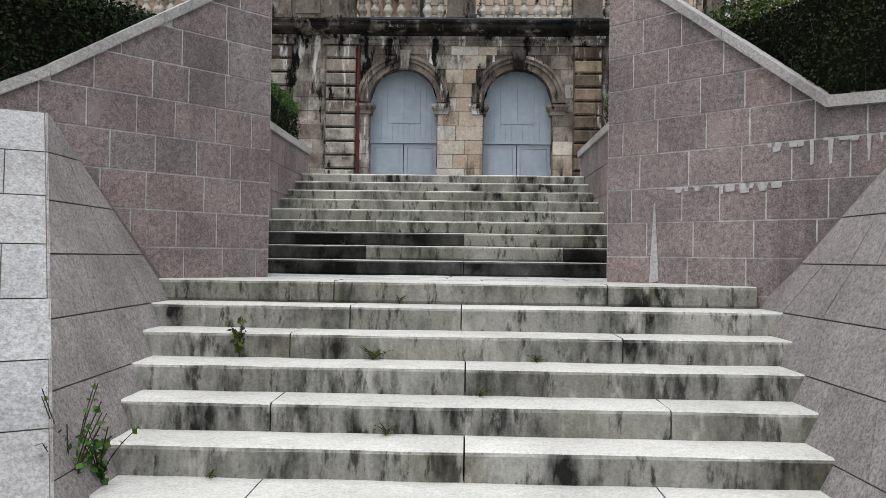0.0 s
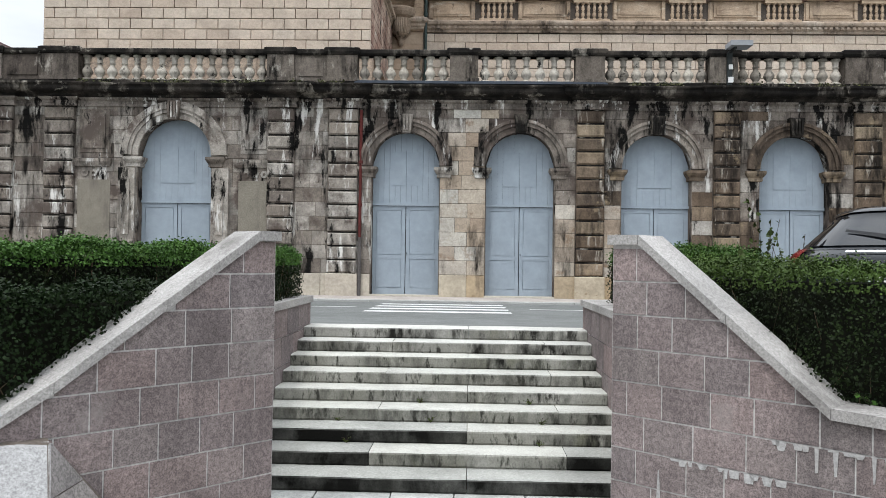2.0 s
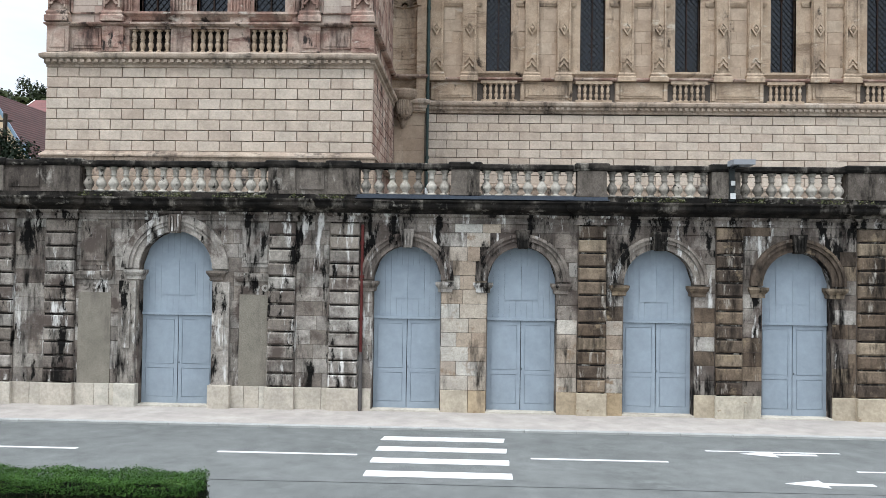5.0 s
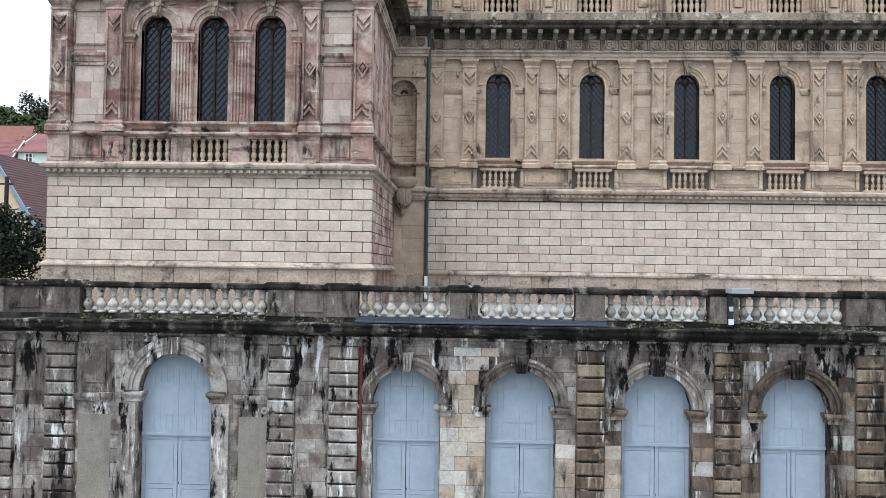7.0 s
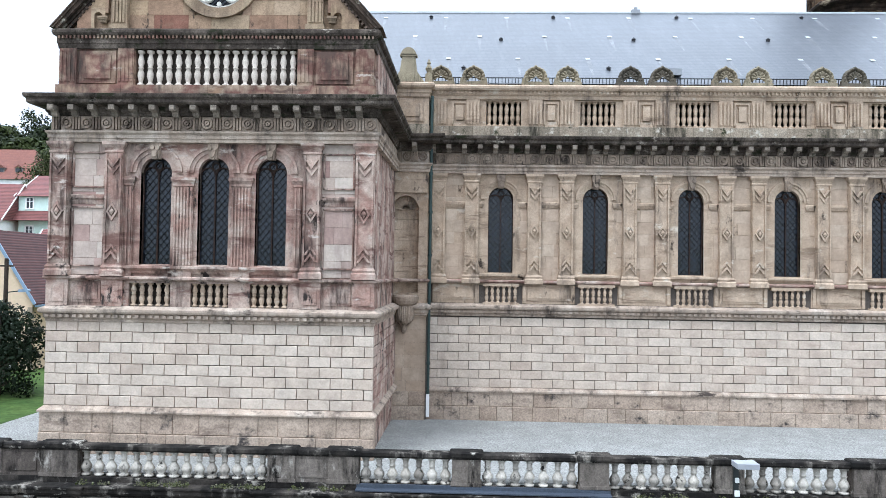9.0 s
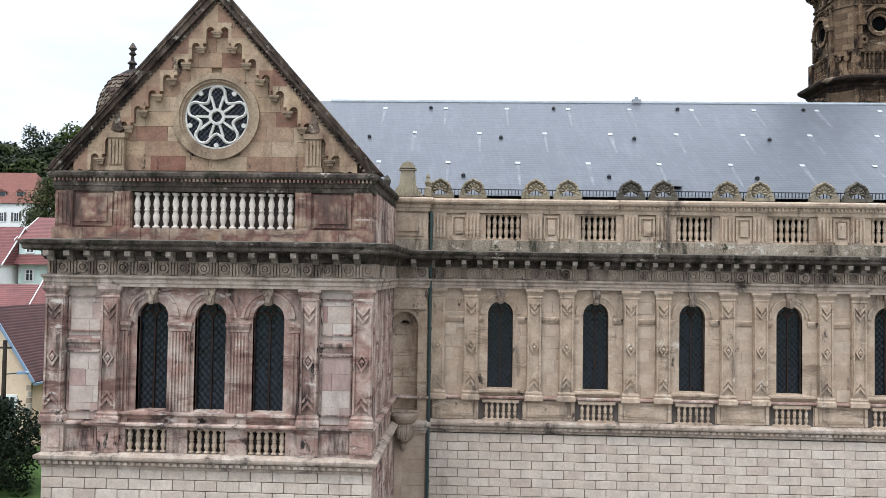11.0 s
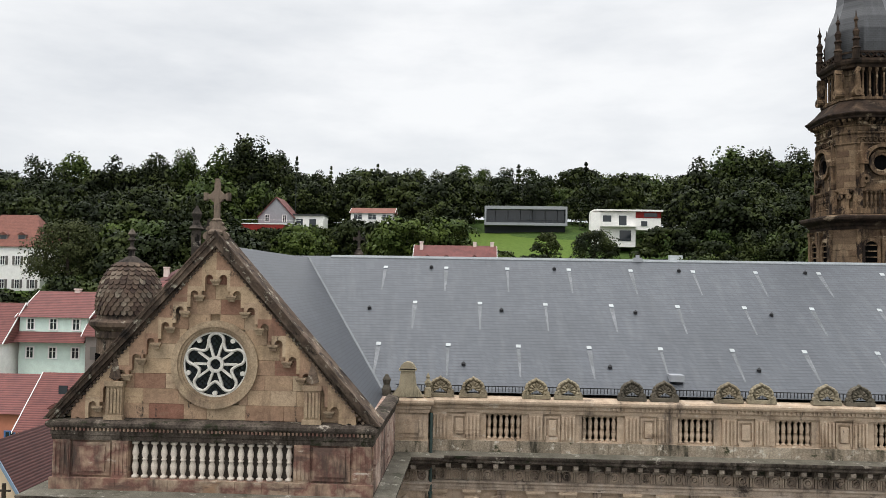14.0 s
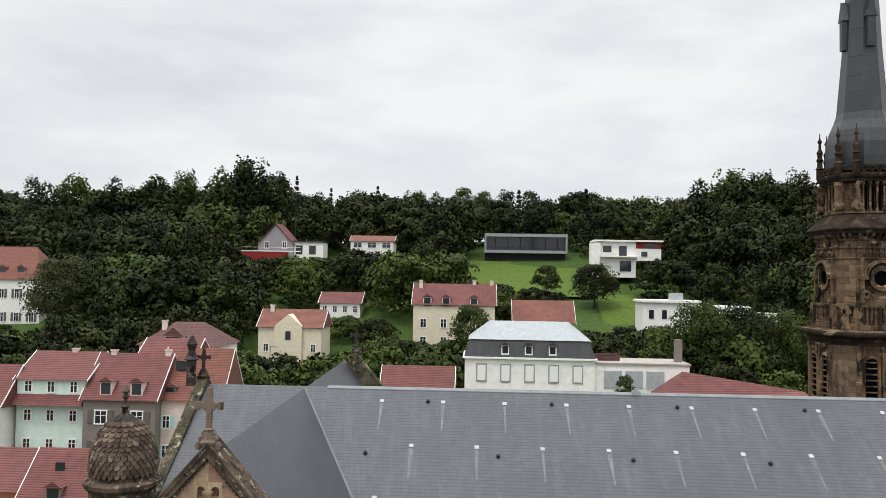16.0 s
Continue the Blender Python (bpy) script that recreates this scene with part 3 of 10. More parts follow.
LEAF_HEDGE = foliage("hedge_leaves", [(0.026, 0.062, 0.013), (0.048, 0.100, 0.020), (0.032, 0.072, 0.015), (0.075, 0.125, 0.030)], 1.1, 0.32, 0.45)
# Near-black tone that stands for the shade inside hedges and behind doors
UNLIT_INSIDE = plain("unlit_inside", (0.008, 0.009, 0.006), 0.95, 0.0, 0.02)
# Flat black for sheets that paint the shade of openings on solid walls
HOLE = plain("opening_shade_black", (0.004, 0.004, 0.004), 1.0, 0.0, 0.0)
# Hedge leaf copy with the shade behind the wall put into its colour
LEAF_DARK = foliage("shade_toned_hedge_leaves", [(0.005, 0.010, 0.0035), (0.010, 0.019, 0.006), (0.006, 0.012, 0.004), (0.018, 0.028, 0.009)], 1.1, 0.3, 0.5)
LEAF_WOOD = foliage("wood_leaves", [(0.007, 0.0105, 0.004), (0.017, 0.024, 0.007), (0.008, 0.0115, 0.0045), (0.036, 0.046, 0.012), (0.009, 0.013, 0.005), (0.023, 0.031, 0.009)], 0.06, 0.15)
LEAF_LIGHT = foliage("light_leaves", [(0.022, 0.036, 0.008), (0.053, 0.074, 0.015), (0.028, 0.043, 0.011), (0.070, 0.088, 0.021)], 0.06, 0.15)
LEAF_CHESTNUT = foliage("chestnut_leaves", [(0.026, 0.034, 0.011), (0.046, 0.052, 0.019), (0.034, 0.042, 0.014)], 0.3, 0.25)
LEAF_PINE = foliage("pine_needles", [(0.008, 0.014, 0.008), (0.016, 0.024, 0.012)], 0.5, 0.4)
OLIVE_HEDGE = foliage("olive_hedge_leaves", [(0.026, 0.048, 0.011), (0.048, 0.080, 0.018), (0.032, 0.052, 0.013), (0.070, 0.095, 0.026)], 1.1, 0.32, 0.5)
# Same leaves as the tops, with the flanks' shade put into the colour
LEAF_FLANK = foliage("shade_toned_flank_leaves", [(0.006, 0.011, 0.004), (0.014, 0.023, 0.007), (0.008, 0.013, 0.005), (0.024, 0.032, 0.011)], 1.3, 0.35, 0.5)
TWIG = plain("brown_twig", (0.10, 0.075, 0.05), 0.9, 0.0, 0.05)
BARK = surface("bark", [(0.07, 0.055, 0.045)], cloud=0.5, grain=12, grain_amt=0.4, bump=0.8)


def slate(name, base, pitch=0.13, rough=0.42):
    """Slate courses: fine rows in relief, each slate a little different, lichen specks and faint weathering."""
    m, nd, ln, bs = nodes_of(name)
    geo = nd.new("ShaderNodeNewGeometry")
    sx = nd.new("ShaderNodeSeparateXYZ")
    ln.new(geo.outputs["Position"], sx.inputs[0])
    add = nd.new("ShaderNodeMath")
    add.operation = 'ADD'
    ln.new(sx.outputs[0], add.inputs[0])
    ln.new(sx.outputs[1], add.inputs[1])
    cb = nd.new("ShaderNodeCombineXYZ")
    ln.new(add.outputs[0], cb.inputs[0])
    ln.new(sx.outputs[2], cb.inputs[1])
    bt = nd.new("ShaderNodeTexBrick")
    bt.inputs["Scale"].default_value = 1.0
    bt.inputs["Brick Width"].default_value, bt.inputs["Row Height"].default_value = 0.30, pitch
    bt.inputs["Mortar Size"].default_value, bt.inputs["Bias"].default_value = 0.012, 0.0
    bt.inputs["Color1"].default_value = (*[v * 0.88 for v in base], 1)
    bt.inputs["Color2"].default_value = (*[v * 1.12 for v in base], 1)
    bt.inputs["Mortar"].default_value = (*[v * 0.5 for v in base], 1)
    ln.new(cb.outputs[0], bt.inputs["Vector"])
    pos = geo.outputs["Position"]
    w = ramp(nd, [(0.5, (0, 0, 0)), (0.85, (0.22, 0.22, 0.22))])
    ln.new(noise_at(nd, ln, pos, 1.6, 6, 0.6, (1.3, 0.2, 0.2)), w.inputs[0])
    c = mix(nd, ln, w.outputs[0], bt.outputs["Color"], (0.17, 0.175, 0.18))
    g = ramp(nd, [(0.3, (0.86, 0.86, 0.86)), (0.7, (1.10, 1.10, 1.10))])
    ln.new(noise_at(nd, ln, pos, 0.35, 5), g.inputs[0])
    c = mix(nd, ln, 1.0, c, g.outputs[0], 'MULTIPLY')
    k = ramp(nd, [(0.67, (0, 0, 0)), (0.70, (0.9, 0.9, 0.9))])
    ln.new(noise_at(nd, ln, pos, 7.0, 2, 0.7), k.inputs[0])
    far = ramp(nd, [(0.45, (0, 0, 0)), (0.62, (1, 1, 1))])
    ln.new(noise_at(nd, ln, pos, 0.6, 3, 0.6, shift=4.0), far.inputs[0])
    c = mix(nd, ln, mix(nd, ln, 1.0, k.outputs[0], far.outputs[0], 'MULTIPLY'), c, (0.02, 0.02, 0.018))
    ln.new(c, bs.inputs["Base Color"])
    bs.inputs["Roughness"].default_value = rough
    bs.inputs["Specular IOR Level"].default_value = 0.5
    b = nd.new("ShaderNodeBump")
    b.inputs["Strength"].default_value, b.inputs["Distance"].default_value = 0.4, 0.012
    ln.new(bt.outputs["Color"], b.inputs["Height"])
    ln.new(b.outputs[0], bs.inputs["Normal"])
    return m


SLATE = slate("nave_slate", (0.052, 0.057, 0.067))
SLATE_DARK = slate("spire_slate", (0.032, 0.033, 0.036))


def tiles(name, base, dark):
    """Clay roof tiles: rows in relief with weathered patches."""
    m, nd, ln, bs = nodes_of(name)
    geo = nd.new("ShaderNodeNewGeometry")
    pos = geo.outputs["Position"]
    wv = nd.new("ShaderNodeTexWave")
    wv.wave_type, wv.bands_direction = 'BANDS', 'Z'
    wv.inputs["Scale"].default_value, wv.inputs["Distortion"].default_value = 1.6, 0.6
    ln.new(pos, wv.inputs["Vector"])
    r = ramp(nd, [(0.0, dark), (0.35, base), (1.0, tuple(min(1, v * 1.12) for v in base))])
    ln.new(wv.outputs["Fac"], r.inputs[0])
    g = ramp(nd, [(0.3, (0.7, 0.7, 0.72)), (0.7, (1.15, 1.12, 1.1))])
    ln.new(noise_at(nd, ln, pos, 0.9, 6, 0.65), g.inputs[0])
    c = mix(nd, ln, 1.0, r.outputs[0], g.outputs[0], 'MULTIPLY')
    ln.new(c, bs.inputs["Base Color"])
    bs.inputs["Roughness"].default_value = 0.85
    b = nd.new("ShaderNodeBump")
    b.inputs["Strength"].default_value, b.inputs["Distance"].default_value = 0.6, 0.04
    ln.new(wv.outputs["Fac"], b.inputs["Height"])
    ln.new(b.outputs[0], bs.inputs["Normal"])
    return m


TILE_RED = tiles("red_clay_tiles", (0.150, 0.052, 0.045), (0.07, 0.024, 0.022))
TILE_ORANGE = tiles("orange_clay_tiles", (0.185, 0.070, 0.048), (0.09, 0.034, 0.026))
TILE_DARK = tiles("dark_brown_clay_tiles", (0.072, 0.027, 0.024), (0.035, 0.014, 0.013))
TILE_BROWN = tiles("brown_clay_tiles", (0.11, 0.05, 0.047), (0.06, 0.03, 0.028))


def church_glass(name):
    """Old dark church glass, a little uneven."""
    m, nd, ln, bs = nodes_of(name)
    pos = nd.new("ShaderNodeNewGeometry").outputs["Position"]
    g = ramp(nd, [(0.35, (0.006, 0.008, 0.011)), (0.65, (0.015, 0.020, 0.029))])
    ln.new(noise_at(nd, ln, pos, 3.5, 4), g.inputs[0])
    ln.new(g.outputs[0], bs.inputs["Base Color"])
    bs.inputs["Roughness"].default_value = 0.16
    bs.inputs["Specular IOR Level"].default_value = 0.5
    b = nd.new("ShaderNodeBump")
    b.inputs["Strength"].default_value, b.inputs["Distance"].default_value = 0.25, 0.02
    ln.new(noise_at(nd, ln, pos, 5.0, 2), b.inputs["Height"])
    ln.new(b.outputs[0], bs.inputs["Normal"])
    return m


GLASS_LEAD = church_glass("dark_church_glass")
LEAD_CAME = plain("dark_lead_came", (0.006, 0.006, 0.007), 0.8, 0.0, 0.05)
PANE = plain("dark_window_pane", (0.02, 0.025, 0.03), 0.08, 0.0, 0.6)


def render_wall(name, c):
    return surface(name, [c, tuple(v * 0.95 for v in c)], vary="noise", cloud=0.12, grain=6, grain_amt=0.05, stain=tuple(v * 0.8 for v in c), stain_scale=0.5, stain_from=0.6, stain_to=0.9, bump=0.1)


WHITE_WALL = render_wall("white_render", (0.95, 0.93, 0.89))
MINT_WALL = render_wall("mint_render", (0.70, 0.85, 0.77))
TAUPE_WALL = render_wall("taupe_render", (0.24, 0.21, 0.19))
CREAM_WALL = render_wall("cream_render", (0.80, 0.72, 0.55))
PEACH_WALL = render_wall("peach_render", (0.78, 0.60, 0.43))
PINK_WALL = render_wall("pink_render", (0.80, 0.66, 0.60))
ORANGE_WALL = render_wall("orange_render", (0.50, 0.20, 0.13))
GREY_WALL = render_wall("grey_render", (0.34, 0.35, 0.37))
DARK_CLAD = render_wall("dark_cladding", (0.05, 0.052, 0.058))
RED_CLAD = render_wall("red_cladding", (0.28, 0.04, 0.035))
PALE_METAL = surface("pale_zinc", [(0.42, 0.45, 0.465)], cloud=0.2, rough=0.45, grain=4, grain_amt=0.08)
BLUE_GREY = plain("blue_grey_metal", (0.20, 0.27, 0.36), 0.45, 0.0, 0.3)
RUST_IRON = surface("rusty_brown_iron", [(0.055, 0.034, 0.026), (0.03, 0.022, 0.019)], vary="noise", cloud=0.6, grain=30)
WHITE_PAINT = plain("white_paint", (0.75, 0.75, 0.73), 0.5)
SHUTTER = plain("dark_shutter_paint", (0.10, 0.09, 0.08), 0.6)

# ---------------------------------------------------------------- ground and street
def hill(x, y):
    """Height of the ground behind the church."""
    base = 9.0
    if y < 112:
        return base
    s = (y - 112) * 0.29 if y < 235 else 123 * 0.29 + (y - 235) * 0.10
    if y > 335:
        s = 123 * 0.29 + 10.0 + (y - 335) * 0.01
    if x < -70:
        s -= min(5.0, (-70 - x) * 0.12) * min(1, (y - 112) / 60)
    s += 1.6 * math.sin(x * 0.035 + 1.0) * min(1, (y - 112) / 80) + 1.2 * math.sin(y * 0.05 + x * 0.02) * min(1, (y - 112) / 60)
    return base + s


def ground_height(x, y):
    if y < 10.5:
        return -0.02
    if y < 26.6:
        return 1.7
    if y < 33:
        return 9.0
    return hill(x, y) - 0.02


def build_ground():
    bm = bmesh.new()
    ys = [-2500, -400, -60, 0, 10.48, 10.5, 26.58, 26.6, 60] + [112 + 9 * i for i in range(26)] + [360, 480, 800, 1500, 3500]
    xs = [-3000, -900, -400] + [-260 + 13 * i for i in range(41)] + [400, 900, 3000]
    grid = [[bm.verts.new((x, y, ground_height(x, y))) for x in xs] for y in ys]
    for j in range(len(ys) - 1):
        for i in range(len(xs) - 1):
            bm.faces.new((grid[j][i], grid[j][i + 1], grid[j + 1][i + 1], grid[j + 1][i]))
    tagged(part("ground", bm, MEADOW, smooth=False), "grassy ground rising to a wooded hillside", "ground", kind="structure")


build_ground()

# street: slightly falling towards the terrace wall
bm = bmesh.new()
a = [bm.verts.new(c) for c in ((-70, 10.45, 2.56), (70, 10.45, 2.56), (70, 16.0, 2.32), (-70, 16.0, 2.32), (70, 23.4, 2.22), (-70, 23.4, 2.22))]
b = [bm.verts.new((v.co.x, v.co.y, 1.6)) for v in a]
for f in ((0, 1, 2, 3), (3, 2, 4, 5)):
    bm.faces.new([a[i] for i in f])
    bm.faces.new([b[i] for i in f][::-1])
for i, j in ((0, 1), (1, 2), (2, 4), (4, 5), (5, 3), (3, 0)):
    bm.faces.new((b[i], b[j], a[j], a[i]))
tagged(part("road", bm, ASPHALT), "grey asphalt street with patched surface", "road", kind="structure")


def road_z(y):
    return 2.56 - (y - 10.45) * 0.24 / 5.55 if y < 16 else 2.32 - (y - 16) * 0.10 / 7.4


def marking(name, label, poly):
    bm = bmesh.new()
    v = [bm.verts.new((x, y, road_z(y) + 0.006)) for x, y in poly]
    bm.faces.new(v)
    part(name, bm, PAINT, markings, label)


markings = thing("road_marking", "worn white road markings painted on the asphalt", "road marking", kind="structure")
for i in range(4):
    y = 17.95 + i * 1.32
    marking("stripe", "worn white zebra stripe", [(-2.42 - i * 0.02, y), (0.95 - i * 0.02, y), (0.95, y + 0.55), (-2.42, y + 0.55)])
for x0, x1 in ((-6.4, -2.85), (1.5, 4.9), (-13.5, -10.0)):
    marking("lane_line", "", [(x0, 20.0), (x1, 20.0), (x1, 20.16), (x0, 20.16)])
marking("lane_line", "", [(6.2, 21.4), (9.7, 21.4), (9.7, 21.52), (6.2, 21.52)])
marking("lane_line", "", [(9.2, 19.4), (12.0, 19.4), (12.0, 19.52), (9.2, 19.52)])
for y0 in (21.2, 18.2):
    marking("arrow", "worn white turn arrow", [(7.0, y0), (7.9, y0 - 0.35), (7.9, y0 - 0.1), (9.0, y0 - 0.1), (9.0, y0 + 0.1), (7.9, y0 + 0.1), (7.9, y0 + 0.35)])

seam = thing("road_seam", "dark tarred seam across the patched asphalt", "road seam", kind="structure")
SEAM = plain("tar_seam", (0.045, 0.046, 0.047), 0.8, 0.0, 0.1)
for i in range(14):
    x0, x1 = -9.0 + 1.5 * i, -7.5 + 1.5 * i
    ya, yb = 17.36 + 0.02 * math.sin(i * 1.7), 17.36 + 0.02 * math.sin(i * 1.7 + 1.7)
    bm = bmesh.new()
    bm.faces.new([bm.verts.new((x, y, road_z(y) + 0.005)) for x, y in ((x0, ya), (x1, yb), (x1, yb + 0.035), (x0, ya + 0.035))])
    part("seam_length", bm, SEAM, seam)
bm = bmesh.new()
box(bm, -70, 70, 23.55, 26.4, 1.8, 2.28)
tagged(part("pavement", bm, SIDEWALK), "pinkish paved footway along the old terrace wall", "pavement", kind="structure")
kerb = thing("kerb", "pale granite kerb stones along the footway", "kerb", kind="structure")
me = block_mesh(1.494, 0.18, 0.42, 0.02)
for i in range(28):
    piece("kerb_stone", me, KERB, kerb, at=(-20.2 + 1.5 * i, 23.4, 2.085))

# garden levels on both sides of the stair
bm = bmesh.new()
slab(bm, [(-60, 4.4), (-3.3, 4.4), (-2.5, 5.6), (-2.5, 10.95), (-4.2, 11.0), (-4.2, 12.8), (-60, 12.8)], 0.0, 2.52)
tagged(part("garden", bm, SOIL), "planted garden bed behind the stair wall", "garden", kind="structure")
bm = bmesh.new()
slab(bm, [(3.0, 4.8), (60, 4.8), (60, 10.47), (1.9, 10.47), (1.9, 6.2)], 0.0, 2.52)
tagged(part("parking_ground", bm, ASPHALT), "asphalt parking strip behind the hedge", "parking ground", kind="structure")
# unseen slab, enlarged to keep green ground out of the window reflections
bm = bmesh.new()
box(bm, -140, 140, -160, 4.2, -0.4, 0.0)
tagged(part("forecourt", bm, FORECOURT), "grey ground slab below the stair, out of view, enlarged for reflections", "pavement", kind="structure")

# ---------------------------------------------------------------- stairs
rng = random.Random(4)
stair = thing("lower_stair", "broad lower flight of weathered pale stone steps", "stair", kind="structure")
LAND_Y, LAND_Z, RISE, GOING = 5.42, 1.33, 0.148, 0.33


def left_end(y, z):
    return -1.304 - 0.038 * y - 0.448 * z - 0.05


def right_end(y, z):
    return 1.555 - 0.035 * y + 0.519 * z + 0.05


def step_block(name, parent, x0, x1, y0, y1, z0, z1, mat):
    """A step stone with a softly worn nose and slightly sagging top."""
    bm = bmesh.new()
    nx = max(2, int((x1 - x0) / 0.25))
    prof = [(0.012, 0.0), (0.0, 0.02), (0.0, (z1 - z0) - 0.022), (0.006, (z1 - z0) - 0.008), (0.022, (z1 - z0)), (y1 - y0, (z1 - z0)), (y1 - y0, 0.0)]
    cols = []
    for i in range(nx + 1):
        x = x0 + (x1 - x0) * i / nx
        w = rng.uniform(-0.004, 0.004)
        cols.append([bm.verts.new((x, y0 + d + (w if d < 0.03 else 0), z0 + z + (rng.uniform(-0.003, 0.002) if z > 0.05 else 0))) for d, z in prof])
    for a, b in zip(cols, cols[1:]):
        for k in range(len(prof)):
            m_ = (k + 1) % len(prof)
            bm.faces.new((a[k], b[k], b[m_], a[m_]))
    bm.faces.new(cols[0])
    bm.faces.new(cols[-1][::-1])
    bmesh.ops.recalc_face_normals(bm, faces=bm.faces)
    return part(name, bm, mat, parent)


JOINTS_LOW = {0: [-0.9, 0.95], 1: [-0.74, -0.03], 2: [-1.05, 0.93], 3: [0.0], 4: [-1.0, 1.05], 5: [0.0], 6: [-0.95, 0.9], 7: [0.1], 8: [-0.9, 0.8]}
for k in range(9):
    y0, z1 = LAND_Y - GOING * k, LAND_Z - RISE * k
    back = y0 + GOING + 0.12 if k else 6.05
    cuts = [left_end(y0, z1) - 0.03] + JOINTS_LOW[k] + [right_end(y0, z1) + 0.03]
    if k == 0:
        cuts[0], cuts[-1] = -2.12, 1.95
        back = LAND_Y + 0.42
    for a, b in zip(cuts, cuts[1:]):
        step_block("step", stair, a + 0.004, b - 0.004, y0, back, z1 - RISE - (0.03 if k else 0.0), z1, STEP_ALGAE if k == 0 else STEP)
bm = bmesh.new()
slab(bm, [(-1.8, 2.9), (1.7, 2.9), (2.4, 5.8), (-2.4, 5.8)], -0.3, 0.02)
part("foundation", bm, JOINT, stair)

landing = thing("stair_landing", "landing of pale worn paving slabs between stair walls", "landing", kind="structure")
bm = boxes((-2.3, 2.2, 5.5, 7.6, 1.0, LAND_Z - 0.03))
part("bed", bm, JOINT, landing)
xs = -2.4
for j, (ya, yb) in enumerate(((LAND_Y + 0.43, 6.3), (6.31, 6.78), (6.79, 7.5))):
    x = -2.4 + 0.21 * j
    while x < 2.2:
        w = rng.uniform(0.45, 0.8)
        me = block_mesh(round(w - 0.012, 2), LAND_Z - 1.2, yb - ya, 0.006)
        piece("paving_slab", me, PAVING, landing, at=Matrix.Translation((x + w / 2, (ya + yb) / 2, LAND_Z + rng.uniform(-0.003, 0.003))) @ pose(0, 0, 0, -90, 0, 0))
        x += w

upper = thing("upper_stair", "upper flight of stained stone steps up to the street", "stair", kind="structure")
UX0, UX1 = -2.19, 1.515
for k in range(1, 10):
    y0, z1 = 7.33 + 0.388 * (k - 1), LAND_Z + 0.139 * k
    cuts = [UX0, -0.03, UX1] if k % 2 else [UX0, -0.98, 0.93, UX1]
    for a, b in zip(cuts, cuts[1:]):
        step_block("step", upper, a + 0.003, b - 0.003, y0, y0 + 0.50, z1 - 0.139, z1, STEP_BLACK if k == 1 or (k == 2 and abs((a + b) / 2) > 0.9) or (k == 3 and (a + b) / 2 < -1.0) or (k in (3, 5) and (a + b) / 2 > 0.8) else STEP_ALGAE if k < 8 else STEP)
bm = bmesh.new()
prism(bm, [(7.5, 1.0), (10.9, 1.0), (10.9, 2.4), (7.5, 1.3)], UX0, UX1)
for v in bm.verts:
    v.co = Vector((v.co.y, v.co.x, v.co.z - 0.06))
bmesh.ops.recalc_face_normals(bm, faces=bm.faces)
part("foundation", bm, JOINT, upper)

